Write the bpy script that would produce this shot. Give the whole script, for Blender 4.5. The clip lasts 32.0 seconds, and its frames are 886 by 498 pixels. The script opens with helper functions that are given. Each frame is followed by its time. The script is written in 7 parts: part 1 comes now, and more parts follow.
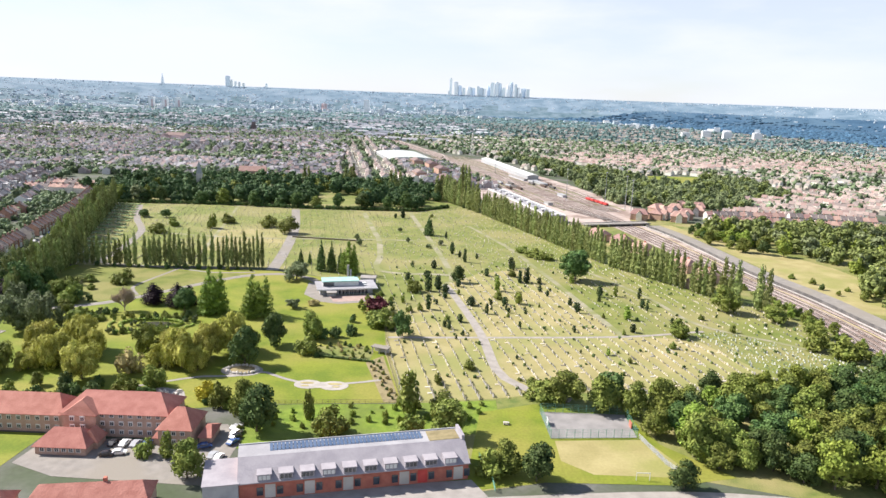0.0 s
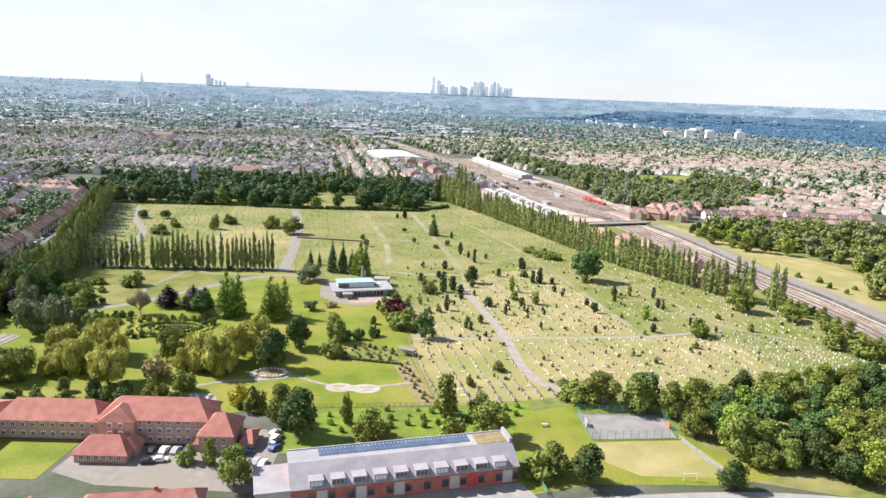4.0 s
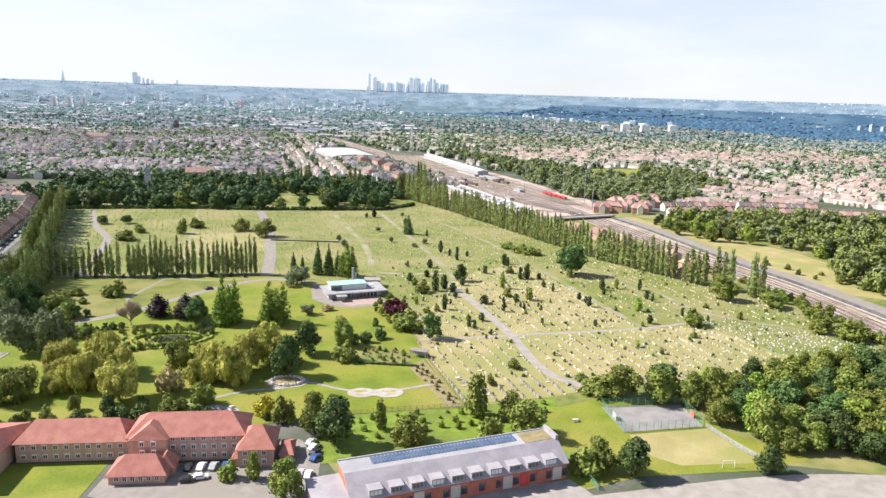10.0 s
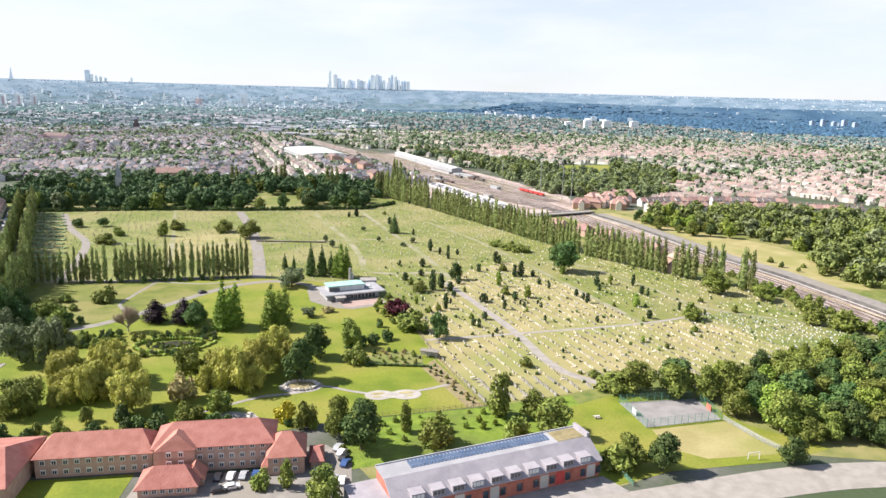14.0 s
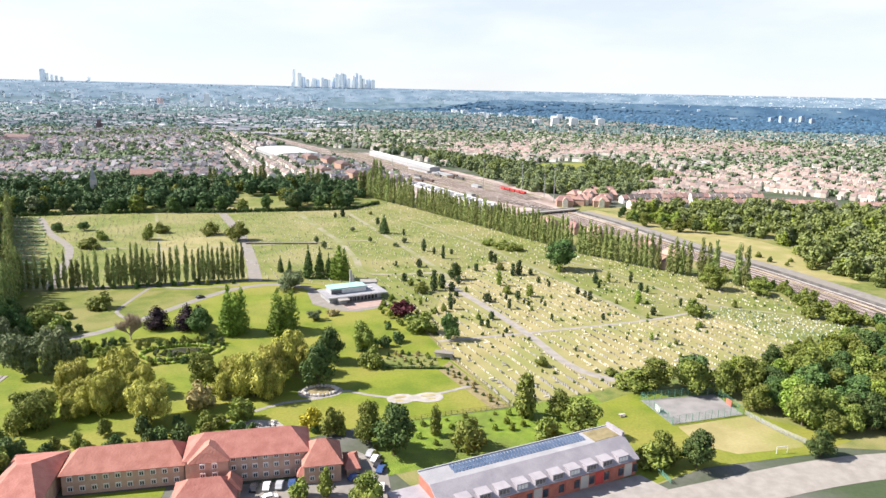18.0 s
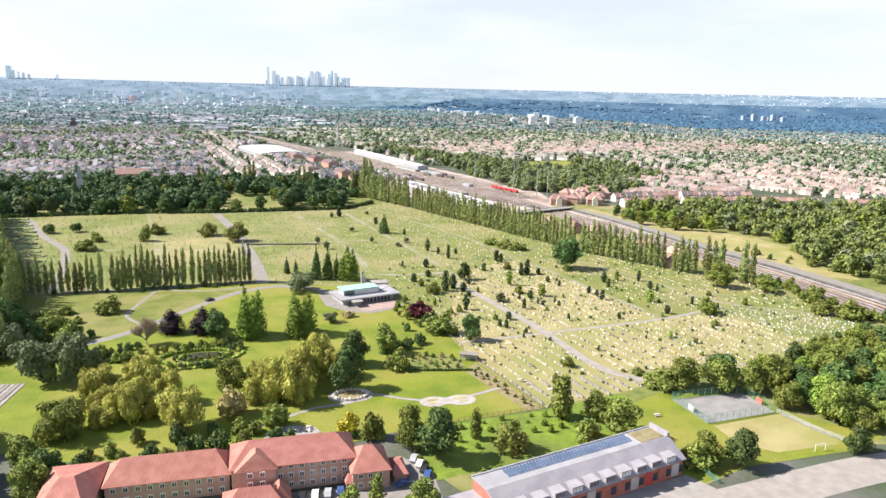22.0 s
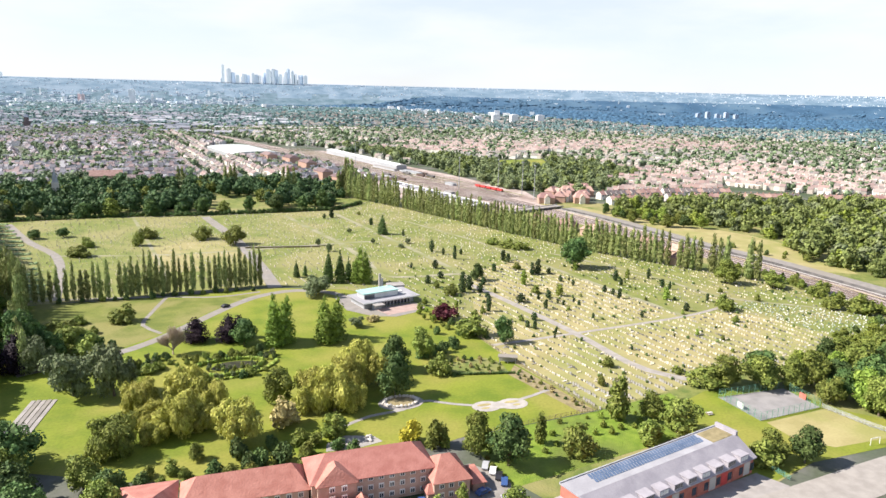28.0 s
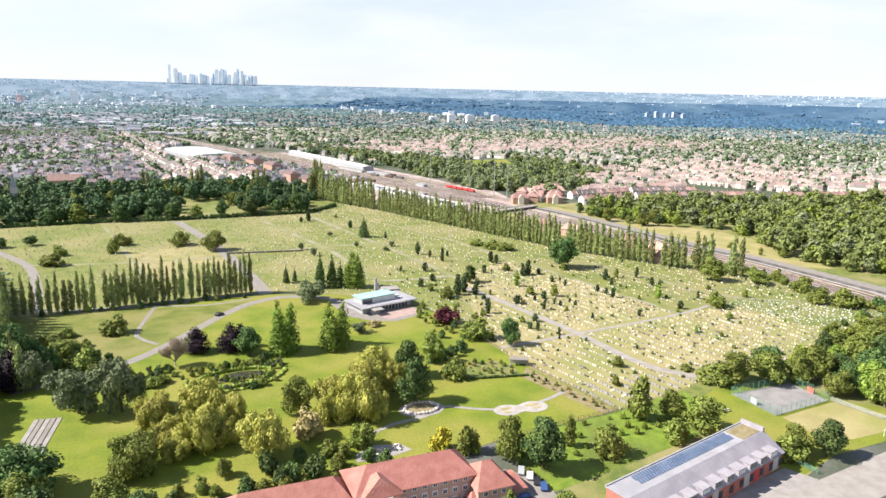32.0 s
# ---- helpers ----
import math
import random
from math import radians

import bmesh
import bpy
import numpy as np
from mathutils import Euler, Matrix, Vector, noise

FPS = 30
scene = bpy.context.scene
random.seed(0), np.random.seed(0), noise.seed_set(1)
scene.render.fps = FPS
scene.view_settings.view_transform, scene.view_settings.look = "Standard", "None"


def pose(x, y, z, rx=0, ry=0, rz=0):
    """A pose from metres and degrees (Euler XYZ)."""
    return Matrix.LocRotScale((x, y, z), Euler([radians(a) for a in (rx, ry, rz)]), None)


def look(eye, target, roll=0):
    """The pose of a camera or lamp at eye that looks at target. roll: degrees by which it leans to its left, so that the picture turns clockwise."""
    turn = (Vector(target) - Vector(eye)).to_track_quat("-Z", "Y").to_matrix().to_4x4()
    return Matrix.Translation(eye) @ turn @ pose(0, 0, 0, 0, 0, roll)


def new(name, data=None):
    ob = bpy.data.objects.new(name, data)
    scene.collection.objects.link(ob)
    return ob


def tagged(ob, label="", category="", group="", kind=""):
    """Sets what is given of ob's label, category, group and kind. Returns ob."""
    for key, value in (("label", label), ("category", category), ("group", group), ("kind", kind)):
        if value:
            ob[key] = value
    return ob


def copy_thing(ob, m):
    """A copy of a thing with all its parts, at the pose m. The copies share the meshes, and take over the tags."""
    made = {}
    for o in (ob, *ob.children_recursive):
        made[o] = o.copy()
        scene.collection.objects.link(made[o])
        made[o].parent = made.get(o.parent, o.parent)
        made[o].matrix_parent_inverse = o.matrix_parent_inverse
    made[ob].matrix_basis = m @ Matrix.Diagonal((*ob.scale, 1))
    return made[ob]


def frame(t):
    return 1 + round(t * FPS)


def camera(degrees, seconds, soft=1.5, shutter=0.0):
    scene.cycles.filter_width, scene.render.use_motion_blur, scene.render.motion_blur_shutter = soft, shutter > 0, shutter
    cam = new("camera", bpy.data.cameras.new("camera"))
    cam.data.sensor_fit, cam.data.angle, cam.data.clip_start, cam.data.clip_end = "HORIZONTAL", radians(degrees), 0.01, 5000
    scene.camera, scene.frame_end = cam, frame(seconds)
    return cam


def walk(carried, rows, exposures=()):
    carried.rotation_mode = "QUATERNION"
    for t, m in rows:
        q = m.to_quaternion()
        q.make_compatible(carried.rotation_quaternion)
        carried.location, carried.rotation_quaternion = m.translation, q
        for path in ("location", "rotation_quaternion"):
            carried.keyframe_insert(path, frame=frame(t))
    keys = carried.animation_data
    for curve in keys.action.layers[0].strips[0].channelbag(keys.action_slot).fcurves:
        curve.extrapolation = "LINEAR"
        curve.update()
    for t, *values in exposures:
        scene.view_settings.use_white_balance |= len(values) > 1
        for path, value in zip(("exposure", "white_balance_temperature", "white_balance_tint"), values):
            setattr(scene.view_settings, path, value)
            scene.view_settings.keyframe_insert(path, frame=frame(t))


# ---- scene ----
# ---------------------------------------------------------------- camera
def aim(yaw, pitch):
    y, p = radians(yaw), radians(pitch)
    return Vector((-math.sin(y) * math.cos(p), math.cos(y) * math.cos(p), math.sin(p)))


# seconds, eye x, y, z, yaw to the left, pitch up, roll
ROWS = [
    (0, 0.00, 0.00, 100.00, 0.001, -12.058, 2.140),
    (0.5, -2.10, 0.31, 99.93, -0.101, -12.068, 2.096),
    (1, -4.27, 0.58, 99.87, -0.387, -12.074, 2.119),
    (1.5, -6.48, 0.82, 99.82, -0.670, -12.074, 2.149),
    (2, -8.73, 1.04, 99.79, -0.871, -12.082, 2.145),
    (2.5, -11.02, 1.24, 99.76, -0.952, -12.088, 2.145),
    (3, -13.33, 1.44, 99.74, -1.051, -12.080, 2.168),
    (3.5, -15.67, 1.62, 99.73, -1.312, -12.071, 2.198),
    (5.5, -25.16, 2.40, 99.74, -2.641, -12.098, 2.224),
    (6, -27.55, 2.62, 99.75, -3.113, -12.115, 2.150),
    (6.5, -29.94, 2.85, 99.77, -3.630, -12.142, 2.108),
    (7, -32.32, 3.10, 99.78, -4.031, -12.162, 2.055),
    (7.5, -34.71, 3.37, 99.80, -4.465, -12.163, 2.011),
    (8, -37.08, 3.67, 99.82, -4.934, -12.161, 1.977),
    (8.5, -39.45, 3.98, 99.84, -5.410, -12.168, 1.888),
    (9, -41.81, 4.32, 99.86, -6.069, -12.170, 1.772),
    (9.5, -44.17, 4.69, 99.88, -6.591, -12.173, 1.717),
    (10, -46.51, 5.09, 99.90, -6.894, -12.202, 1.694),
    (10.5, -48.84, 5.51, 99.91, -7.248, -12.241, 1.674),
    (11, -51.16, 5.96, 99.93, -7.646, -12.260, 1.663),
    (11.5, -53.47, 6.43, 99.95, -8.167, -12.266, 1.634),
    (12, -55.77, 6.94, 99.97, -8.797, -12.271, 1.583),
    (12.5, -58.06, 7.47, 99.98, -9.283, -12.287, 1.537),
    (13, -60.34, 8.03, 100.00, -9.559, -12.313, 1.515),
    (13.5, -62.62, 8.62, 100.01, -9.804, -12.332, 1.503),
    (14, -64.88, 9.23, 100.02, -10.152, -12.346, 1.475),
    (14.5, -67.14, 9.87, 100.03, -10.543, -12.372, 1.438),
    (16.5, -76.14, 12.68, 100.07, -12.130, -12.406, 1.326),
    (17, -78.38, 13.44, 100.07, -12.433, -12.404, 1.296),
    (17.5, -80.63, 14.21, 100.08, -12.707, -12.403, 1.271),
    (18, -82.87, 15.01, 100.09, -13.087, -12.414, 1.269),
    (18.5, -85.13, 15.83, 100.10, -13.412, -12.430, 1.283),
    (19, -87.38, 16.67, 100.10, -13.771, -12.441, 1.280),
    (19.5, -89.65, 17.52, 100.11, -14.045, -12.457, 1.309),
    (20, -91.92, 18.39, 100.12, -14.312, -12.476, 1.369),
    (20.5, -94.20, 19.27, 100.12, -14.500, -12.490, 1.362),
    (21, -96.49, 20.18, 100.13, -14.786, -12.502, 1.341),
    (21.5, -98.79, 21.09, 100.14, -15.009, -12.512, 1.356),
    (22, -101.11, 22.02, 100.15, -15.271, -12.516, 1.356),
    (22.5, -103.43, 22.96, 100.16, -15.512, -12.521, 1.350),
    (23, -105.77, 23.92, 100.18, -15.737, -12.532, 1.343),
    (23.5, -108.12, 24.89, 100.19, -15.970, -12.540, 1.349),
    (24, -110.49, 25.88, 100.20, -16.213, -12.552, 1.376),
    (24.5, -112.86, 26.87, 100.22, -16.450, -12.566, 1.397),
    (25, -115.26, 27.89, 100.24, -16.763, -12.569, 1.388),
    (25.5, -117.66, 28.92, 100.25, -17.145, -12.570, 1.332),
    (27.5, -127.38, 33.21, 100.34, -18.620, -12.580, 1.334),
    (28, -129.82, 34.34, 100.36, -18.939, -12.589, 1.339),
    (28.5, -132.27, 35.49, 100.38, -19.311, -12.575, 1.325),
    (29, -134.72, 36.67, 100.40, -19.784, -12.553, 1.313),
    (29.5, -137.17, 37.88, 100.43, -20.134, -12.546, 1.323),
    (30, -139.61, 39.13, 100.45, -20.469, -12.540, 1.344),
    (30.5, -142.05, 40.41, 100.47, -21.060, -12.525, 1.340),
    (31, -144.47, 41.74, 100.49, -21.784, -12.507, 1.314),
    (31.5, -146.86, 43.11, 100.50, -22.422, -12.494, 1.289),
    (32, -149.24, 44.53, 100.52, -22.950, -12.489, 1.257),
]
cam = camera(64.51, 32.0)
walk(cam, [(t, look((x, y, z), Vector((x, y, z)) + 50 * aim(a, p), r)) for t, x, y, z, a, p, r in ROWS], [(0, 0.97, 6450, 13), (10, 0.97, 6450, 13), (20, 1.03, 6450, 13), (32, 1.03, 6450, 13)])

# ---------------------------------------------------------------- light
SUN_EL, SUN_AZ = radians(41), math.atan2(-0.96, 0.30)
world = bpy.data.worlds.new("sky")
scene.world = world
world.use_nodes = True
wn, wl = world.node_tree.nodes, world.node_tree.links
background = wn["Background"]
sky = wn.new("ShaderNodeTexSky")
sky.sky_type, sky.sun_disc = "NISHITA", False
sky.sun_elevation, sky.sun_rotation = SUN_EL, SUN_AZ
sky.altitude, sky.air_density, sky.dust_density, sky.ozone_density = 100, 1.0, 0.3, 3.0
coord = wn.new("ShaderNodeTexCoord")
stretch = wn.new("ShaderNodeMapping")
stretch.inputs["Scale"].default_value = (2.2, 2.2, 9.0)
wl.new(coord.outputs["Generated"], stretch.inputs["Vector"])
cloud = wn.new("ShaderNodeTexNoise")
cloud.inputs["Scale"].default_value, cloud.inputs["Detail"].default_value, cloud.inputs["Roughness"].default_value = 1.3, 8, 0.55
wl.new(stretch.outputs["Vector"], cloud.inputs["Vector"])
cover = wn.new("ShaderNodeValToRGB")
cover.color_ramp.elements[0].position, cover.color_ramp.elements[1].position = 0.40, 0.64
cover.color_ramp.elements[0].color, cover.color_ramp.elements[1].color = (0.64, 0.64, 0.64, 1), (1, 1, 1, 1)
wl.new(cloud.outputs["Fac"], cover.inputs["Fac"])
veil = wn.new("ShaderNodeMix")
veil.data_type = "RGBA"
height = wn.new("ShaderNodeSeparateXYZ")
wl.new(coord.outputs["Generated"], height.inputs["Vector"])
thin = wn.new("ShaderNodeMapRange")
thin.inputs["From Min"].default_value, thin.inputs["From Max"].default_value = 0.12, 0.75
thin.inputs["To Min"].default_value, thin.inputs["To Max"].default_value = 1.0, 0.12
wl.new(height.outputs["Z"], thin.inputs["Value"])
broken = wn.new("ShaderNodeMath")
broken.operation = "MULTIPLY"
wl.new(cover.outputs["Color"], broken.inputs[0])
wl.new(thin.outputs["Result"], broken.inputs[1])
wl.new(broken.outputs["Value"], veil.inputs["Factor"])
wl.new(sky.outputs["Color"], veil.inputs["A"])
veil.inputs["B"].default_value = (6.75, 7.15, 7.75, 1)
wl.new(veil.outputs["Result"], background.inputs["Color"])
background.inputs["Strength"].default_value = 0.072

sun_data = bpy.data.lights.new("sun", "SUN")
sun_data.energy, sun_data.angle, sun_data.color = 5.0, radians(0.6), (1.0, 0.94, 0.84)
sun_at = Vector((math.sin(SUN_AZ) * math.cos(SUN_EL), math.cos(SUN_AZ) * math.cos(SUN_EL), math.sin(SUN_EL)))
new("sun", sun_data).matrix_world = look(sun_at * 100, (0, 0, 0))


# ---------------------------------------------------------------- materials
def mat(name, dark, light, scale=1.0, fine=0.0, rough=0.85, bump=0.0, vary=0.0, island=0.0, third=None, third_scale=0.05, metal=0.0, spec=0.3):
    """A surface of two tones mixed by broad noise, with fine grain, and shifts from thing to thing or piece to piece."""
    m = bpy.data.materials.new(name)
    m.use_nodes = True
    n, l = m.node_tree.nodes, m.node_tree.links
    bsdf = n["Principled BSDF"]
    bsdf.inputs["Roughness"].default_value, bsdf.inputs["Metallic"].default_value = rough, metal
    bsdf.inputs["Specular IOR Level"].default_value = spec
    place = n.new("ShaderNodeNewGeometry")
    broad = n.new("ShaderNodeTexNoise")
    broad.inputs["Scale"].default_value, broad.inputs["Detail"].default_value = scale, 5
    l.new(place.outputs["Position"], broad.inputs["Vector"])
    ramp = n.new("ShaderNodeValToRGB")
    ramp.color_ramp.elements[0].position, ramp.color_ramp.elements[1].position = 0.36, 0.64
    ramp.color_ramp.elements[0].color, ramp.color_ramp.elements[1].color = (*dark, 1), (*light, 1)
    l.new(broad.outputs["Fac"], ramp.inputs["Fac"])
    out = ramp.outputs["Color"]
    if third:
        wide = n.new("ShaderNodeTexNoise")
        wide.inputs["Scale"].default_value, wide.inputs["Detail"].default_value = third_scale, 4
        l.new(place.outputs["Position"], wide.inputs["Vector"])
        step = n.new("ShaderNodeValToRGB")
        step.color_ramp.elements[0].position, step.color_ramp.elements[1].position = 0.45, 0.62
        l.new(wide.outputs["Fac"], step.inputs["Fac"])
        mix = n.new("ShaderNodeMix")
        mix.data_type = "RGBA"
        l.new(step.outputs["Color"], mix.inputs["Factor"])
        l.new(out, mix.inputs["A"])
        mix.inputs["B"].default_value = (*third, 1)
        out = mix.outputs["Result"]
    if fine or vary or island:
        hsv = n.new("ShaderNodeHueSaturation")
        l.new(out, hsv.inputs["Color"])
        out, value = hsv.outputs["Color"], None

        def shift(socket, amount):
            nonlocal value
            band = n.new("ShaderNodeMapRange")
            band.inputs["To Min"].default_value, band.inputs["To Max"].default_value = 1 - amount, 1 + amount
            l.new(socket, band.inputs["Value"])
            if value is None:
                value = band.outputs["Result"]
            else:
                times = n.new("ShaderNodeMath")
                times.operation = "MULTIPLY"
                l.new(value, times.inputs[0])
                l.new(band.outputs["Result"], times.inputs[1])
                value = times.outputs["Value"]

        if fine:
            grain = n.new("ShaderNodeTexNoise")
            grain.inputs["Scale"].default_value, grain.inputs["Detail"].default_value = scale * 12, 3
            l.new(place.outputs["Position"], grain.inputs["Vector"])
            shift(grain.outputs["Fac"], fine)
        if vary:
            info = n.new("ShaderNodeObjectInfo")
            shift(info.outputs["Random"], vary)
            hue = n.new("ShaderNodeMapRange")
            hue.inputs["To Min"].default_value, hue.inputs["To Max"].default_value = 0.5 - vary * 0.07, 0.5 + vary * 0.05
            l.new(info.outputs["Random"], hue.inputs["Value"])
            l.new(hue.outputs["Result"], hsv.inputs["Hue"])
        if island:
            shift(place.outputs["Random Per Island"], island)
        l.new(value, hsv.inputs["Value"])
    l.new(out, bsdf.inputs["Base Color"])
    if bump:
        rise = n.new("ShaderNodeBump")
        rise.inputs["Strength"].default_value, rise.inputs["Distance"].default_value = bump, 0.3
        rough_noise = n.new("ShaderNodeTexNoise")
        rough_noise.inputs["Scale"].default_value = scale * 6
        l.new(place.outputs["Position"], rough_noise.inputs["Vector"])
        l.new(rough_noise.outputs["Fac"], rise.inputs["Height"])
        l.new(rise.outputs["Normal"], bsdf.inputs["Normal"])
    return m


def palette(name, colours, rough=0.8, fine=0.15):
    """A colour for each piece out of a few, by the piece."""
    m = bpy.data.materials.new(name)
    m.use_nodes = True
    n, l = m.node_tree.nodes, m.node_tree.links
    bsdf = n["Principled BSDF"]
    bsdf.inputs["Roughness"].default_value = rough
    bsdf.inputs["Specular IOR Level"].default_value = 0.25
    place = n.new("ShaderNodeNewGeometry")
    ramp = n.new("ShaderNodeValToRGB")
    ramp.color_ramp.interpolation = "CONSTANT"
    while len(ramp.color_ramp.elements) < len(colours):
        ramp.color_ramp.elements.new(0.5)
    for k, c in enumerate(colours):
        ramp.color_ramp.elements[k].position = k / len(colours)
        ramp.color_ramp.elements[k].color = (*c, 1)
    l.new(place.outputs["Random Per Island"], ramp.inputs["Fac"])
    grain = n.new("ShaderNodeTexNoise")
    grain.inputs["Scale"].default_value, grain.inputs["Detail"].default_value = 0.9, 5
    l.new(place.outputs["Position"], grain.inputs["Vector"])
    band = n.new("ShaderNodeMapRange")
    band.inputs["To Min"].default_value, band.inputs["To Max"].default_value = 1 - 2 * fine, 1 + 2 * fine
    l.new(grain.outputs["Fac"], band.inputs["Value"])
    hsv = n.new("ShaderNodeHueSaturation")
    l.new(band.outputs["Result"], hsv.inputs["Value"])
    l.new(ramp.outputs["Color"], hsv.inputs["Color"])
    l.new(hsv.outputs["Color"], bsdf.inputs["Base Color"])
    return m


M_GROUND = mat("mixed_ground", (0.070, 0.085, 0.050), (0.145, 0.142, 0.132), 0.06, 0.25, third=(0.058, 0.082, 0.038), third_scale=0.02)
M_DRY = mat("dry_grass", (0.264, 0.236, 0.096), (0.336, 0.292, 0.140), 0.09, 0.14, third=(0.232, 0.236, 0.080), third_scale=0.03)
M_FIELD = mat("grave_lawn", (0.130, 0.164, 0.034), (0.202, 0.212, 0.060), 0.10, 0.30, third=(0.240, 0.226, 0.090), third_scale=0.022)
M_NETTLE = mat("lush_growth", (0.120, 0.190, 0.018), (0.190, 0.262, 0.032), 0.35, 0.3, bump=0.8, third=(0.125, 0.165, 0.030), third_scale=0.05)
M_LAWN = mat("mown_lawn", (0.116, 0.164, 0.012), (0.190, 0.222, 0.022), 0.09, 0.30, third=(0.228, 0.224, 0.042), third_scale=0.03)
M_WORN = mat("worn_lawn", (0.112, 0.138, 0.024), (0.172, 0.188, 0.040), 0.10, 0.30, third=(0.205, 0.196, 0.062), third_scale=0.05)
M_ROUGH = mat("rough_grass", (0.100, 0.140, 0.030), (0.190, 0.205, 0.055), 0.25, 0.3, bump=0.6, third=(0.262, 0.236, 0.098), third_scale=0.035)
M_STRAW = mat("straw_grass", (0.285, 0.248, 0.104), (0.365, 0.315, 0.148), 0.10, 0.18, third=(0.255, 0.250, 0.082), third_scale=0.04)
M_PATH = mat("path_asphalt", (0.215, 0.198, 0.182), (0.275, 0.254, 0.232), 0.3, 0.14, third=(0.245, 0.222, 0.190), third_scale=0.05)
M_WALK = mat("pale_asphalt", (0.270, 0.246, 0.222), (0.335, 0.308, 0.278), 0.3, 0.14)
M_TRACK = mat("worn_track", (0.235, 0.228, 0.135), (0.310, 0.288, 0.205), 0.2, 0.2, third=(0.20, 0.21, 0.08), third_scale=0.06)
M_ROAD = mat("road_asphalt", (0.160, 0.152, 0.152), (0.228, 0.215, 0.210), 0.2, 0.16)
M_PALE = mat("pale_paving", (0.265, 0.246, 0.230), (0.340, 0.316, 0.296), 0.3, 0.1)
M_SLABS = mat("cream_paving", (0.330, 0.305, 0.275), (0.410, 0.380, 0.345), 0.4, 0.14)
M_PINK = mat("pink_paving", (0.33, 0.235, 0.205), (0.41, 0.305, 0.27), 0.3, 0.1)
M_SOIL = mat("bed_soil", (0.20, 0.165, 0.085), (0.29, 0.24, 0.13), 0.5, 0.2)
M_BALLAST = mat("rail_ballast", (0.385, 0.312, 0.278), (0.490, 0.412, 0.370), 0.15, 0.2, third=(0.255, 0.190, 0.160), third_scale=0.05)
M_RAIL = mat("rusty_rail", (0.088, 0.062, 0.050), (0.130, 0.092, 0.075), 0.5, 0.1, rough=0.6)
M_SLEEPER = mat("stained_sleepers", (0.115, 0.084, 0.070), (0.170, 0.128, 0.108), 0.4, 0.2)
M_SHINE = mat("pale_steel", (0.50, 0.49, 0.47), (0.62, 0.60, 0.58), 0.5, 0.1, rough=0.45)
M_COURT = mat("court_tarmac", (0.225, 0.216, 0.212), (0.285, 0.272, 0.266), 0.25, 0.1)
M_GREENSTEEL = mat("green_fence", (0.10, 0.24, 0.17), (0.15, 0.31, 0.23), 1.0, 0.1, rough=0.5)
M_GREYSTEEL = mat("grey_fence", (0.33, 0.35, 0.35), (0.42, 0.43, 0.43), 1.0, 0.1, rough=0.5)
M_REDROOF = mat("red_tiles", (0.36, 0.148, 0.115), (0.45, 0.205, 0.162), 0.35, 0.2, bump=0.4, vary=0.06)
M_BRICK = mat("buff_brick", (0.413, 0.284, 0.224), (0.499, 0.361, 0.292), 0.5, 0.2)
M_REDBRICK = mat("red_brick", (0.36, 0.12, 0.09), (0.46, 0.17, 0.12), 0.5, 0.2)
M_SLATE = mat("mauve_slate", (0.290, 0.272, 0.300), (0.360, 0.338, 0.364), 0.3, 0.18, bump=0.2)
M_WHITE = mat("white_paint", (0.619, 0.619, 0.611), (0.705, 0.705, 0.697), 0.4, 0.06)
M_CREAM = mat("cream_membrane", (0.44, 0.415, 0.38), (0.54, 0.51, 0.475), 0.2, 0.08)
M_PANEL = mat("solar_cell", (0.085, 0.130, 0.215), (0.130, 0.180, 0.275), 0.3, 0.1, rough=0.2, spec=0.8)
M_GLASS = mat("window_glass", (0.03, 0.04, 0.05), (0.07, 0.08, 0.10), 0.5, 0.1, rough=0.08, spec=0.8)
M_GREY = mat("grey_cladding", (0.30, 0.31, 0.325), (0.38, 0.39, 0.405), 0.4, 0.1)
M_COPPER = mat("verdigris_roof", (0.27, 0.46, 0.43), (0.36, 0.55, 0.52), 0.3, 0.08)
M_LILAC = mat("lilac_roofing", (0.29, 0.285, 0.305), (0.36, 0.355, 0.375), 0.2, 0.14)
M_STONE = palette("grave_stones", [(0.50, 0.45, 0.34), (0.60, 0.56, 0.48), (0.40, 0.36, 0.27), (0.55, 0.48, 0.36), (0.30, 0.29, 0.27), (0.46, 0.44, 0.40), (0.10, 0.10, 0.10), (0.22, 0.20, 0.16)], 0.7)
M_STONE2 = palette("pale_grave_stones", [(0.50, 0.52, 0.50), (0.36, 0.39, 0.36), (0.42, 0.45, 0.41), (0.10, 0.12, 0.10), (0.26, 0.30, 0.26), (0.14, 0.20, 0.08), (0.56, 0.55, 0.51), (0.16, 0.22, 0.10)], 0.5)
M_TRUNK = mat("bark", (0.10, 0.08, 0.06), (0.20, 0.16, 0.12), 2.0, 0.2)
M_TWIG = mat("pale_twigs", (0.34, 0.27, 0.20), (0.46, 0.38, 0.29), 2.0, 0.2)
M_WATER = mat("pond_water", (0.030, 0.032, 0.022), (0.070, 0.066, 0.044), 0.4, 0.2, rough=0.35, spec=0.06)
M_REDPAINT = mat("red_paint", (0.44, 0.045, 0.045), (0.54, 0.075, 0.065), 0.5, 0.1, rough=0.4)
M_YELLOW = mat("yellow_edge", (0.48, 0.40, 0.22), (0.56, 0.47, 0.27), 0.3, 0.1)
M_WALLS_L = palette("old_brick_walls", [(0.29, 0.245, 0.24), (0.40, 0.37, 0.37), (0.58, 0.56, 0.56), (0.34, 0.30, 0.30), (0.74, 0.73, 0.73)])
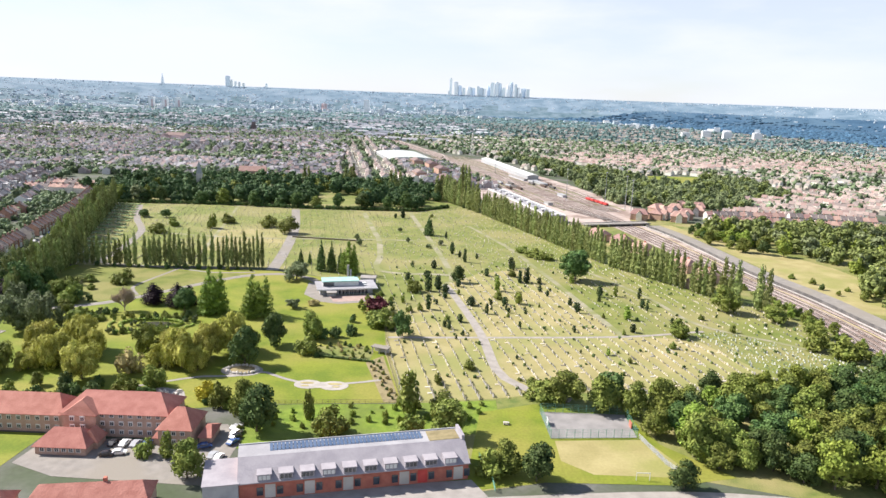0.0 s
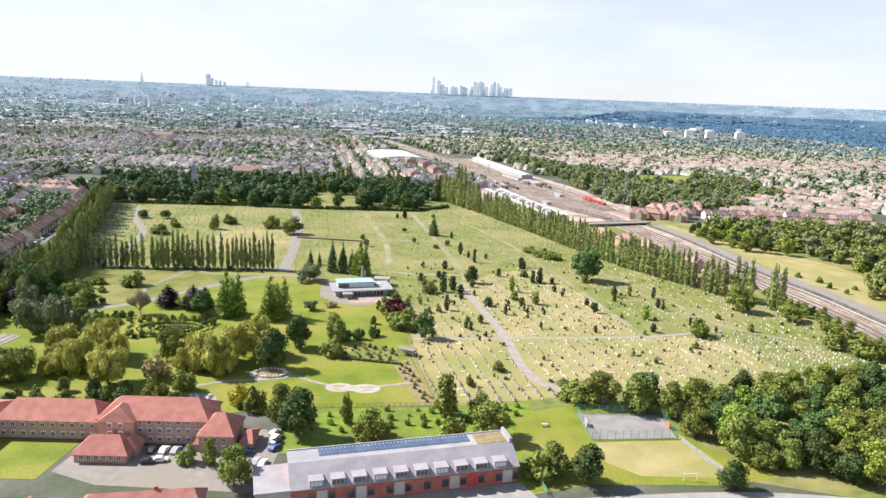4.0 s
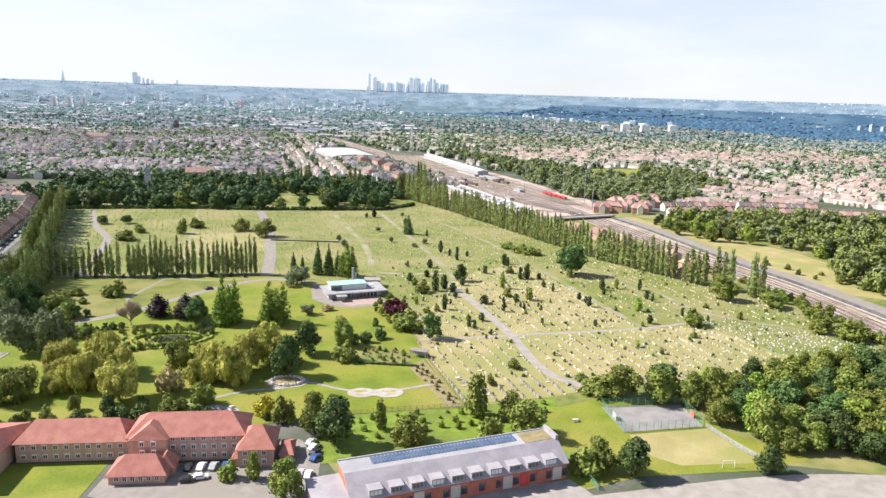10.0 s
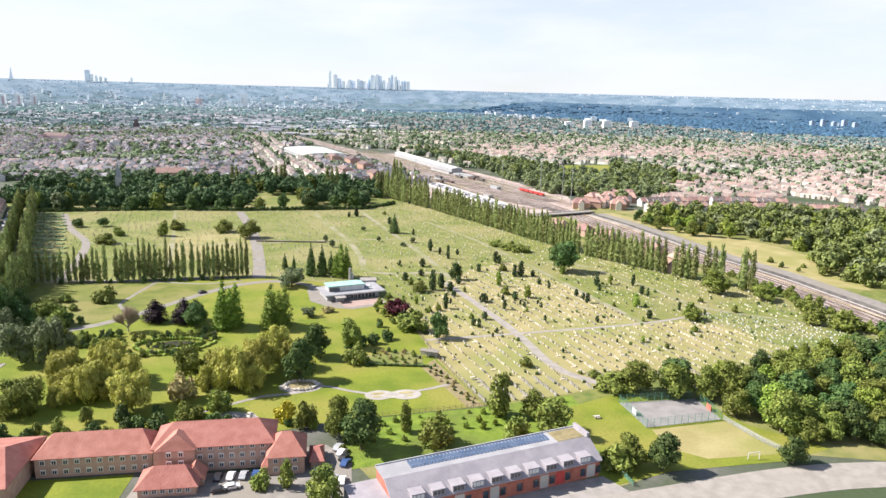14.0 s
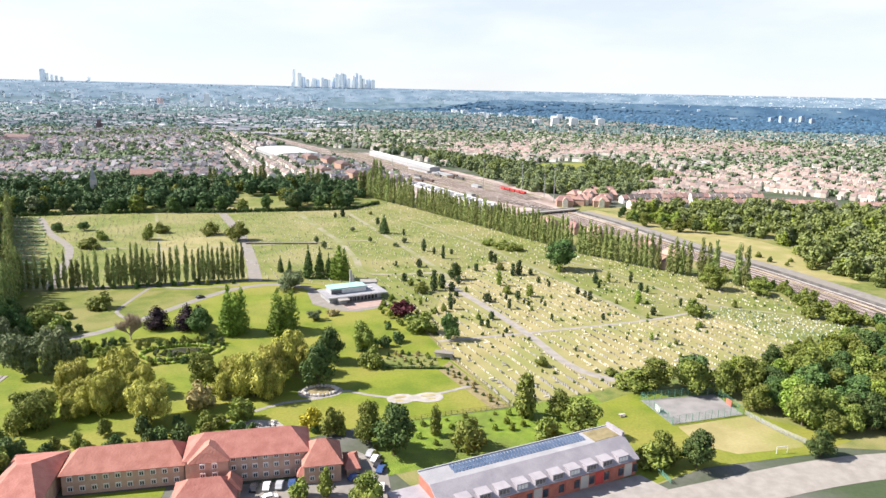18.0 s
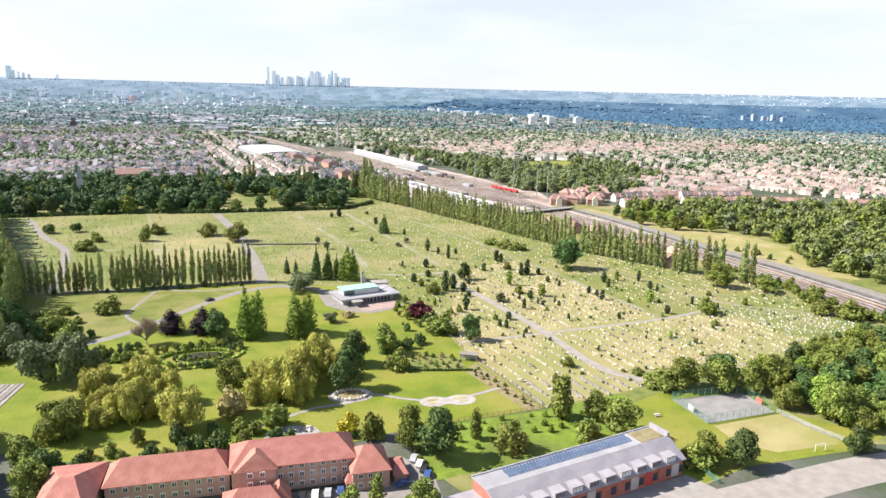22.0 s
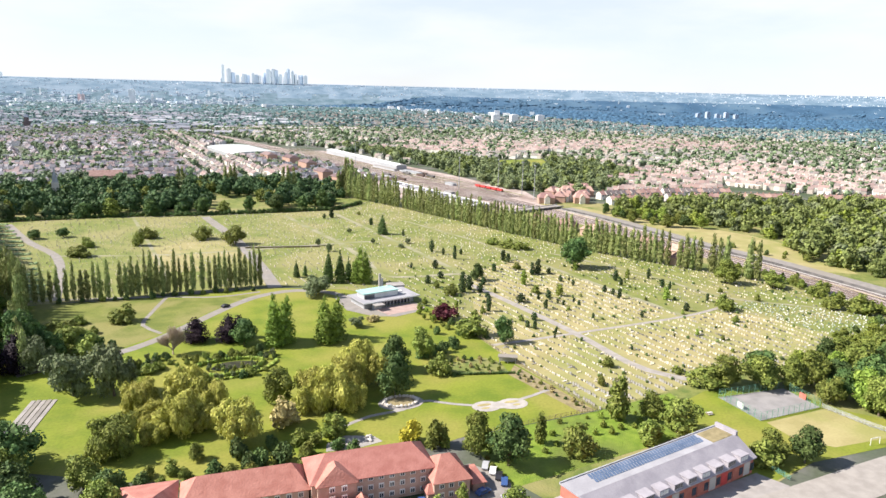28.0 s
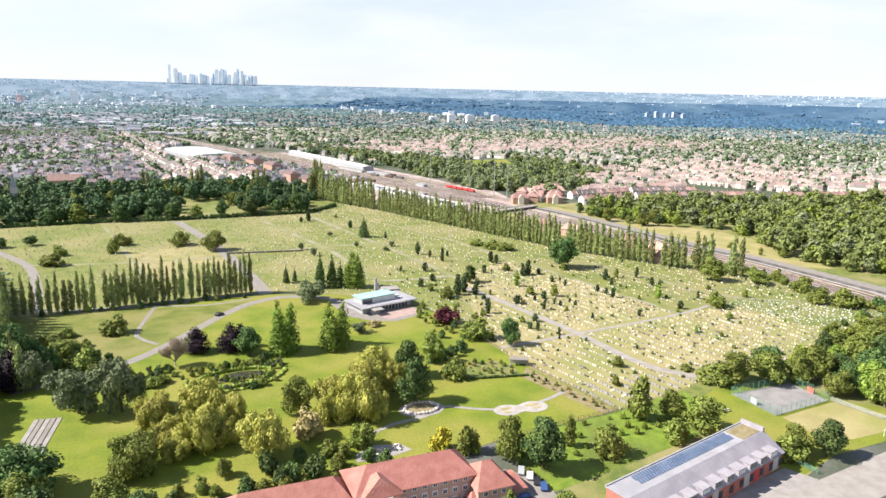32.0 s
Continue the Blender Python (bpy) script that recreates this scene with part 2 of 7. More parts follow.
# Slate and tile tones, with a slight blue haze tint mixed in
M_ROOFS_L = palette("slate_and_tile_roofs", [(0.142, 0.142, 0.162), (0.188, 0.172, 0.186), (0.245, 0.186, 0.184), (0.165, 0.168, 0.188), (0.285, 0.224, 0.222), (0.102, 0.108, 0.128), (0.32, 0.312, 0.326)])
M_WALLS_R = palette("cream_render_walls", [(0.68, 0.66, 0.58), (0.58, 0.54, 0.46), (0.74, 0.72, 0.65), (0.46, 0.41, 0.36), (0.7, 0.67, 0.58)])
M_ROOFS_B = palette("dull_brown_roofs", [(0.22, 0.165, 0.155), (0.18, 0.145, 0.14), (0.26, 0.185, 0.17), (0.15, 0.14, 0.145), (0.30, 0.25, 0.235)])
M_ROOFS_R = palette("red_brown_roofs", [(0.26, 0.232, 0.205), (0.225, 0.206, 0.188), (0.31, 0.255, 0.222), (0.2, 0.196, 0.188), (0.295, 0.276, 0.25), (0.33, 0.278, 0.243)])
M_ROOFS_P = palette("pink_tile_roofs", [(0.32, 0.222, 0.198), (0.36, 0.278, 0.25), (0.26, 0.19, 0.175), (0.31, 0.243, 0.22), (0.38, 0.304, 0.274), (0.235, 0.196, 0.183)])
M_ORANGE = palette("orange_brick", [(0.36, 0.22, 0.165), (0.40, 0.26, 0.20), (0.32, 0.19, 0.15)])
# Far palettes: haze painted in as paler, bluer walls and roofs
M_FAR = palette("hazed_far_walls", [(0.44, 0.51, 0.56), (0.56, 0.62, 0.67), (0.38, 0.45, 0.51), (0.7, 0.74, 0.78), (0.48, 0.55, 0.6), (0.86, 0.88, 0.9), (0.8, 0.8, 0.8)])
M_WALLS_F = palette("hazed_walls", [(0.38, 0.405, 0.44), (0.52, 0.54, 0.57), (0.30, 0.315, 0.345), (0.72, 0.74, 0.77), (0.42, 0.43, 0.455)])
M_ROOFS_F = palette("hazed_roofs", [(0.18, 0.200, 0.24), (0.24, 0.245, 0.285), (0.275, 0.255, 0.28), (0.20, 0.222, 0.265), (0.32, 0.322, 0.355), (0.44, 0.46, 0.49)])


def leafy(name, dark, light, vary=0.25):
    m = mat(name, dark, light, 0.35, 0.0, rough=0.7, vary=vary, island=0.30, spec=0.2)
    n, l = m.node_tree.nodes, m.node_tree.links
    bsdf, glow = n["Principled BSDF"], n.new("ShaderNodeBsdfTranslucent")
    l.new(bsdf.inputs["Base Color"].links[0].from_socket, glow.inputs["Color"])
    blend = n.new("ShaderNodeMixShader")
    blend.inputs["Fac"].default_value = 0.10
    l.new(bsdf.outputs["BSDF"], blend.inputs[1])
    l.new(glow.outputs["BSDF"], blend.inputs[2])
    l.new(blend.outputs["Shader"], n["Material Output"].inputs["Surface"])
    return m


M_LEAF = leafy("green_leaves", (0.126, 0.170, 0.033), (0.218, 0.252, 0.056))
M_LEAFD = leafy("dark_leaves", (0.052, 0.100, 0.030), (0.108, 0.162, 0.046))
M_BELT = leafy("belt_leaves", (0.040, 0.084, 0.034), (0.086, 0.136, 0.052))
M_YEW = leafy("yew_leaves", (0.030, 0.058, 0.022), (0.062, 0.092, 0.034))
M_LEAFB = leafy("bright_leaves", (0.16, 0.23, 0.035), (0.24, 0.30, 0.055))
M_WILLOW = leafy("willow_leaves", (0.272, 0.284, 0.052), (0.442, 0.424, 0.104), 0.12)
M_SILVER = leafy("silver_leaves", (0.118, 0.152, 0.070), (0.190, 0.226, 0.112), 0.15)
M_PURPLE = leafy("purple_leaves", (0.014, 0.009, 0.014), (0.030, 0.017, 0.025), 0.12)
M_MAROON = leafy("maroon_leaves", (0.066, 0.015, 0.021), (0.115, 0.026, 0.034), 0.1)
M_POPLAR = leafy("poplar_leaves", (0.160, 0.202, 0.066), (0.270, 0.302, 0.108), 0.26)
M_CYPRESS = leafy("cypress_leaves", (0.130, 0.205, 0.030), (0.195, 0.275, 0.046), 0.12)
M_YELLOWLEAF = leafy("yellow_leaves", (0.34, 0.30, 0.03), (0.45, 0.40, 0.05), 0.1)
M_PINKLEAF = leafy("dusky_pink_leaves", (0.330, 0.285, 0.120), (0.430, 0.365, 0.170), 0.08)
# Town, yard and far wood greens, lightened in base colour for haze
M_FARTREE = leafy("far_tree_leaves", (0.096, 0.146, 0.080), (0.156, 0.206, 0.108))
M_TOWNTREE = leafy("garden_tree_leaves", (0.118, 0.170, 0.092), (0.180, 0.230, 0.122))
M_OLIVETREE = leafy("olive_tree_leaves", (0.172, 0.232, 0.108), (0.258, 0.306, 0.148))
# Two leaf colours with the blue of distance haze mixed in
M_HAZEBLUETREE = leafy("haze_blue_tree_leaves", (0.100, 0.190, 0.205), (0.150, 0.235, 0.250))
M_HAZETREE = leafy("haze_tinted_tree_leaves", (0.104, 0.176, 0.172), (0.150, 0.226, 0.214))
# Wood green, also raised to suggest hazy air
M_WOODLEAF = leafy("wood_leaves", (0.166, 0.236, 0.070), (0.258, 0.320, 0.104))
# Far woodland: the haze is painted as blue leaves
M_HAZEWOOD = leafy("haze_blue_wood_leaves", (0.038, 0.098, 0.165), (0.064, 0.134, 0.205))


# ---------------------------------------------------------------- building tools
class Solid:
    """Collects faces for one mesh."""

    def __init__(self):
        self.v, self.f, self.m = [], [], []

    def face(self, pts, mi=0):
        k = len(self.v)
        self.v += [tuple(p) for p in pts]
        self.f.append(tuple(range(k, k + len(pts))))
        self.m.append(mi)

    def hull(self, pts, faces, mi=0):
        k = len(self.v)
        self.v += [tuple(p) for p in pts]
        for i, fc in enumerate(faces):
            self.f.append(tuple(k + a for a in fc))
            self.m.append(mi[i] if isinstance(mi, (list, tuple)) else mi)

    def box(self, cx, cy, z0, sx, sy, h, ang=0.0, mi=0, top=1.0):
        c, s = math.cos(ang), math.sin(ang)
        pts = []
        for z, g in ((z0, 1.0), (z0 + h, top)):
            for a, b in ((-1, -1), (1, -1), (1, 1), (-1, 1)):
                x, y = a * sx / 2 * g, b * sy / 2 * g
                pts.append((cx + c * x - s * y, cy + s * x + c * y, z))
        self.hull(pts, [(3, 2, 1, 0), (4, 5, 6, 7), (0, 1, 5, 4), (1, 2, 6, 5), (2, 3, 7, 6), (3, 0, 4, 7)], mi)
        return self

    def gable(self, cx, cy, z0, sx, sy, eave, ridge, ang=0.0, wall=0, roof=1, over=0.35, hip=0.0):
        """Walls and a pitched roof with its ridge along x; hip: how far the ridge stops short of each end."""
        c, s = math.cos(ang), math.sin(ang)

        def at(x, y, z):
            return (cx + c * x - s * y, cy + s * x + c * y, z0 + z)

        a, b = sx / 2, sy / 2
        if hip:
            pts = [at(x, y, z) for z in (0, eave) for x, y in ((-a, -b), (a, -b), (a, b), (-a, b))]
            self.hull(pts, [(0, 1, 5, 4), (1, 2, 6, 5), (2, 3, 7, 6), (3, 0, 4, 7)], wall)
        else:
            pts = [at(x, y, z) for z in (0, eave) for x, y in ((-a, -b), (a, -b), (a, b), (-a, b))] + [at(-a, 0, ridge - 0.05), at(a, 0, ridge - 0.05)]
            self.hull(pts, [(0, 1, 5, 4), (1, 2, 6, 9, 5), (2, 3, 7, 6), (3, 0, 4, 8, 7)], wall)
        o = over
        e = eave - o * (ridge - eave) / b
        pts = [at(-a - o, -b - o, e), at(a + o, -b - o, e), at(a + o, b + o, e), at(-a - o, b + o, e), at(-a - o + hip, 0, ridge), at(a + o - hip, 0, ridge)]
        low = [(x, y, z - 0.16) for x, y, z in pts]
        faces = [(0, 1, 5, 4), (2, 3, 4, 5), (0, 6, 7, 1), (2, 8, 9, 3)]
        faces += [(1, 2, 5), (3, 0, 4)] if hip else []
        faces += [(1, 7, 8, 2), (3, 9, 6, 0)] if hip else [(1, 7, 11, 5), (5, 11, 8, 2), (3, 9, 10, 4), (4, 10, 6, 0)]
        self.hull(pts + low, faces + [(6, 10, 11, 7), (8, 11, 10, 9)], roof)
        return self

    def plain_gable(self, cx, cy, z0, sx, sy, eave, ridge, ang=0.0):
        """A small far house: four walls and two slopes."""
        c, s = math.cos(ang), math.sin(ang)
        a, b = sx / 2, sy / 2
        pts = [(x, y, z) for z in (0, eave) for x, y in ((-a, -b), (a, -b), (a, b), (-a, b))] + [(-a, 0, ridge), (a, 0, ridge)]
        pts = [(cx + c * x - s * y, cy + s * x + c * y, z0 + z) for x, y, z in pts]
        self.hull(pts, [(0, 1, 5, 4), (1, 2, 6, 9, 5), (2, 3, 7, 6), (3, 0, 4, 8, 7)], 0)
        e = eave - 0.2
        top = [(-a, -b - 0.3, e), (a, -b - 0.3, e), (a, b + 0.3, e), (-a, b + 0.3, e), (-a, 0, ridge + 0.1), (a, 0, ridge + 0.1)]
        self.hull([(cx + c * x - s * y, cy + s * x + c * y, z0 + z) for x, y, z in top], [(0, 1, 5, 4), (2, 3, 4, 5)], 1)

    def mesh(self, name, *mats, smooth=False):
        me = bpy.data.meshes.new(name)
        me.from_pydata(self.v, [], self.f)
        for m in mats:
            me.materials.append(m)
        if len(mats) > 1:
            me.polygons.foreach_set("material_index", self.m)
        if smooth:
            me.polygons.foreach_set("use_smooth", [True] * len(self.f))
        me.update()
        return me


def part(name, solid, mats, parent, label=""):
    mats = mats if isinstance(mats, (list, tuple)) else (mats,)
    ob = new(name, solid.mesh(name, *mats) if isinstance(solid, Solid) else solid)
    ob.parent = parent
    return tagged(ob, label) if label else ob


def thing(name, x, y, z, label, category, group="", ang=0.0):
    ob = new(name)
    ob.matrix_world = pose(x, y, z, 0, 0, math.degrees(ang))
    return tagged(ob, label, category, group)


def setting(name, solid, mats, label, category):
    mats = mats if isinstance(mats, (list, tuple)) else (mats,)
    return tagged(new(name, solid.mesh(name, *mats)), label, category, "", "structure")


def stuff(name, solid, mats, label, category):
    mats = mats if isinstance(mats, (list, tuple)) else (mats,)
    return tagged(new(name, solid.mesh(name, *mats)), label, category, "", "stuff")


def inside(p, poly):
    x, y, odd = p[0], p[1], False
    for (x0, y0), (x1, y1) in zip(poly, poly[1:] + poly[:1]):
        if (y0 > y) != (y1 > y) and x < x0 + (y - y0) * (x1 - x0) / (y1 - y0):
            odd = not odd
    return odd


def near_line(p, line):
    best = 1e9
    for (x0, y0), (x1, y1) in zip(line, line[1:]):
        dx, dy = x1 - x0, y1 - y0
        k = max(0, min(1, ((p[0] - x0) * dx + (p[1] - y0) * dy) / (dx * dx + dy * dy)))
        best = min(best, math.hypot(p[0] - x0 - k * dx, p[1] - y0 - k * dy))
    return best


def smooth_line(pts, step=6.0):
    """A line through the points, rounded at its corners."""
    out = []
    ext = [2 * np.array(pts[0]) - pts[1], *map(np.array, pts), 2 * np.array(pts[-1]) - pts[-2]]
    for a, b, c, d in zip(ext, ext[1:], ext[2:], ext[3:]):
        n = max(2, int(np.linalg.norm(c - b) / step))
        for k in range(n):
            t = k / n
            out.append(tuple(0.5 * (2 * b + (c - a) * t + (2 * a - 5 * b + 4 * c - d) * t * t + (3 * b - a - 3 * c + d) * t**3)))
    return out + [tuple(map(float, pts[-1]))]


def ribbon(solid, pts, width, z, mi=0, rounded=True, thick=0.06):
    line = smooth_line(pts) if rounded else [tuple(map(float, p)) for p in pts]
    left, right = [], []
    for k, p in enumerate(line):
        a, b = line[max(0, k - 1)], line[min(len(line) - 1, k + 1)]
        dx, dy = b[0] - a[0], b[1] - a[1]
        d = math.hypot(dx, dy) or 1
        left.append((p[0] - dy / d * width / 2, p[1] + dx / d * width / 2))
        right.append((p[0] + dy / d * width / 2, p[1] - dx / d * width / 2))
    for k in range(len(line) - 1):
        solid.face([(*right[k], z), (*right[k + 1], z), (*left[k + 1], z), (*left[k], z)], mi)
    return solid


def slab(solid, poly, z, thick=0.0, mi=0):
    solid.face([(x, y, z) for x, y in poly], mi)
    if thick:
        for (x0, y0), (x1, y1) in zip(poly, poly[1:] + poly[:1]):
            solid.face([(x0, y0, z - thick), (x1, y1, z - thick), (x1, y1, z), (x0, y0, z)], mi)
    return solid


def oval(cx, cy, rx, ry, n=28, ang=0.0, wob=0.0):
    c, s = math.cos(ang), math.sin(ang)
    pts = []
    for k in range(n):
        a = 2 * math.pi * k / n
        g = 1 + wob * math.sin(3 * a + cx)
        x, y = rx * math.cos(a) * g, ry * math.sin(a) * g
        pts.append((cx + c * x - s * y, cy + s * x + c * y))
    return pts


# ---------------------------------------------------------------- trees
def ball_faces():
    bm = bmesh.new()
    bmesh.ops.create_icosphere(bm, subdivisions=1, radius=1)
    bm.verts.ensure_lookup_table()
    v = np.array([x.co[:] for x in bm.verts])
    f = [tuple(x.index for x in p.verts) for p in bm.faces]
    bm.free()
    return v, f


BALL_V, BALL_F = ball_faces()
GEM_V = np.array([(1, 0, 0), (-1, 0, 0), (0, 1, 0), (0, -1, 0), (0, 0, 1), (0, 0, -1)], float) * 1.12
GEM_F = [(0, 2, 4), (2, 1, 4), (1, 3, 4), (3, 0, 4), (2, 0, 5), (1, 2, 5), (3, 1, 5), (0, 3, 5)]


def crown(name, lobes, count, size, material, rng, droop=0.0, up=0.0, core=0.74, plain=False):
    """A crown of many small clumps of leaves in a loose shell over uneven lobes."""
    lobes = np.array(lobes, float)
    solid = Solid()
    for q, c in enumerate(lobes):
        inner, faces = (GEM_V, GEM_F) if q or plain else (BALL_V, BALL_F)
        k = 1 + 0.16 * rng.standard_normal(len(inner))
        pts = c[:3] + inner * c[3:] * core * k[:, None]
        solid.hull([tuple(p) for p in pts], faces)
    weight = lobes[:, 3] * lobes[:, 4] + lobes[:, 3] * lobes[:, 5]
    weight /= weight.sum()
    spots, ways, made = [], [], 0
    while made < count:
        c = lobes[rng.choice(len(lobes), count, p=weight)]
        d = rng.standard_normal((count, 3))
        d /= np.linalg.norm(d, axis=1)[:, None]
        p = c[:, :3] + d * c[:, 3:] * rng.uniform(0.76, 1.13, (count, 1))
        deep = ((((p[:, None, :] - lobes[None, :, :3]) / lobes[None, :, 3:]) ** 2).sum(2) < 0.56).any(1) | (p[:, 2] < 0.02)
        keep = ~deep | (rng.random(count) < 0.05)
        spots.append(p[keep])
        ways.append((d / c[:, 3:])[keep])
        made += int(keep.sum())
    p, nrm = np.concatenate(spots)[:count], np.concatenate(ways)[:count]
    nrm = nrm / np.linalg.norm(nrm, axis=1)[:, None] + 0.55 * rng.standard_normal((count, 3)) + (0, 0, up)
    nrm /= np.linalg.norm(nrm, axis=1)[:, None]
    side = np.cross(nrm, rng.standard_normal((count, 3)))
    if droop:
        side = np.array([0, 0, -1.0]) + 0.25 * rng.standard_normal((count, 3))
        side -= nrm * (side * nrm).sum(1)[:, None]
    side /= np.linalg.norm(side, axis=1)[:, None]
    other = np.cross(nrm, side)
    a = side * (size * rng.uniform(0.55, 1.35, (count, 1)) * (1 + droop))
    b = other * (size * rng.uniform(0.45, 1.0, (count, 1)))
    lift = nrm * size * 0.3
    quads = np.stack([p - a, p - b + lift, p + a, p + b + lift * 0.4], 1).reshape(-1, 3)
    k = len(solid.v)
    solid.v += [tuple(q) for q in quads.tolist()]
    solid.f += [(k + 4 * i, k + 4 * i + 1, k + 4 * i + 2, k + 4 * i + 3) for i in range(count)]
    solid.m += [0] * count
    return solid.mesh(name, material)


def trunk_mesh(name, height, r, limbs, rng, material):
    solid = Solid()

    def limb(a, b, r0, r1, n=6):
        a, b = np.array(a, float), np.array(b, float)
        d = (b - a) / np.linalg.norm(b - a)
        u = np.cross(d, (0.3, 0.9, 0.1))
        u /= np.linalg.norm(u)
        w = np.cross(d, u)
        rings = [[tuple(p + rr * (math.cos(2 * math.pi * k / n) * u + math.sin(2 * math.pi * k / n) * w)) for k in range(n)] for p, rr in ((a, r0), ((a + b) / 2 + rng.standard_normal(3) * r0 * 0.3, (r0 + r1) / 2), (b, r1))]
        faces = [(q * n + k, q * n + (k + 1) % n, (q + 1) * n + (k + 1) % n, (q + 1) * n + k) for q in range(2) for k in range(n)]
        solid.hull(rings[0] + rings[1] + rings[2], faces)

    limb((0, 0, -0.02), (0, 0, height), r, r * 0.55)
    for k in range(limbs):
        t = 2 * math.pi * k / limbs + rng.uniform(-0.4, 0.4)
        z0 = height * rng.uniform(0.55, 0.98)
        limb((0, 0, z0), (0.24 * math.cos(t), 0.24 * math.sin(t), z0 + rng.uniform(0.10, 0.25)), r * 0.5, r * 0.15, 5)
    return solid.mesh(name, material)


TREE_RNG = np.random.default_rng(7)


def lobes_for(shape, rng):
    out = []
    if shape == "broad":
        out.append((0, 0, 0.50, 0.30, 0.30, 0.38))
        for k in range(11):
            a = 2 * math.pi * k / 11 + rng.uniform(-0.4, 0.4)
            r = rng.uniform(0.18, 0.36)
            s = rng.uniform(0.10, 0.21)
            out.append((r * math.cos(a), r * math.sin(a), rng.uniform(0.20, 0.72), s, s, s * rng.uniform(0.8, 1.2)))
        for k in range(3):
            s = rng.uniform(0.13, 0.2)
            out.append((rng.uniform(-0.15, 0.15), rng.uniform(-0.15, 0.15), rng.uniform(0.76, 0.86), s, s, s * 0.8))
    elif shape == "willow":
        out.append((0, 0, 0.46, 0.27, 0.27, 0.36))
        for k in range(11):
            a = 2 * math.pi * k / 11 + rng.uniform(-0.4, 0.4)
            r = rng.uniform(0.20, 0.38)
            s = rng.uniform(0.09, 0.17)
            out.append((r * math.cos(a), r * math.sin(a), rng.uniform(0.22, 0.60), s, s, rng.uniform(0.18, 0.34)))
        for k in range(6):
            s = rng.uniform(0.09, 0.17)
            out.append((rng.uniform(-0.24, 0.24), rng.uniform(-0.24, 0.24), rng.uniform(0.62, 0.84), s, s, s * rng.uniform(0.8, 1.3)))
    elif shape == "loose":
        out.append((0, 0, 0.48, 0.24, 0.24, 0.34))
        for k in range(14):
            a = 2 * math.pi * k / 7 + rng.uniform(-0.4, 0.4)
            r = rng.uniform(0.14, 0.38)
            s = rng.uniform(0.08, 0.16)
            out.append((r * math.cos(a), r * math.sin(a), rng.uniform(0.16, 0.84), s, s, s * rng.uniform(1.0, 1.8)))
    elif shape == "column":
        for k in range(8):
            z = 0.12 + 0.80 * k / 7
            w = max(0.10, 0.46 * (1 - abs(z - 0.38) * 1.25) ** 0.7) if z < 0.95 else 0.1
            w *= rng.uniform(0.8, 1.1)
            out.append((rng.uniform(-0.07, 0.07), rng.uniform(-0.07, 0.07), z, w, w, 0.12))
    elif shape == "oval":
        for k in range(5):
            z = 0.14 + 0.70 * k / 4
            w = 0.46 * math.sqrt(max(0.12, 1 - ((z - 0.44) / 0.60) ** 2)) * rng.uniform(0.85, 1.08)
            out.append((rng.uniform(-0.06, 0.06), rng.uniform(-0.06, 0.06), z, w, w, 0.17))
    elif shape == "cone":
        for k in range(9):
            z = 0.10 + 0.82 * k / 8
            w = max(0.07, 0.48 * (1 - z) ** 0.7)
            out.append((rng.uniform(-0.03, 0.03), rng.uniform(-0.03, 0.03), z, w, w, 0.10))
            if k < 6:
                for _ in range(2):
                    a = rng.uniform(0, 6.28)
                    out.append((w * 0.7 * math.cos(a), w * 0.7 * math.sin(a), z, w * 0.45, w * 0.45, 0.09))
    elif shape == "multi":
        for cx, cy, top in ((-0.22, 0.05, 0.92), (0.16, -0.06, 1.0), (0.02, 0.24, 0.85), (0.30, 0.2, 0.72), (-0.05, -0.25, 0.7)):
            for k in range(6):
                z = 0.08 + (top - 0.14) * k / 5
                w = max(0.07, 0.25 * (1 - z / top) ** 0.6 + 0.03)
                out.append((cx + rng.uniform(-0.03, 0.03), cy + rng.uniform(-0.03, 0.03), z, w, w, 0.11))
    elif shape == "mound":
        out.append((rng.uniform(-0.08, 0.08), rng.uniform(-0.08, 0.08), 0.36, 0.33, 0.33, 0.36))
        for k in range(8):
            a = 2 * math.pi * k / 8 + rng.uniform(-0.4, 0.4)
            s, d = rng.uniform(0.12, 0.26), rng.uniform(0.2, 0.38)
            out.append((d * math.cos(a), d * math.sin(a), rng.uniform(0.14, 0.55), s, s * rng.uniform(0.7, 1.2), s * rng.uniform(0.9, 1.6)))
        for k in range(2):
            out.append((rng.uniform(-0.2, 0.2), rng.uniform(-0.2, 0.2), rng.uniform(0.66, 0.82), rng.uniform(0.12, 0.2), 0.17, 0.2))
    elif shape == "beech":
        for k in range(7):
            z = 0.16 + 0.70 * k / 6
            w = max(0.10, 0.47 * (1 - (z - 0.1) ** 1.6))
            out.append((rng.uniform(-0.05, 0.05), rng.uniform(-0.05, 0.05), z, w, w, 0.16))
    return out


KINDS = {}


def tree_kind(key, shape, material, variants, count, size, trunk_h=0.3, r=0.03, droop=0.0, up=0.15):
    """Meshes of one kind of tree, one metre high and wide, to be scaled to each tree."""
    KINDS[key] = []
    for k in range(variants):
        rng = np.random.default_rng(len(KINDS) * 31 + k)
        top = crown(key + "_crown", lobes_for(shape, rng), count, size, material, rng, droop, up)
        stem = trunk_mesh(key + "_trunk", trunk_h, r, 5, rng, M_TRUNK)
        KINDS[key].append((stem, top))


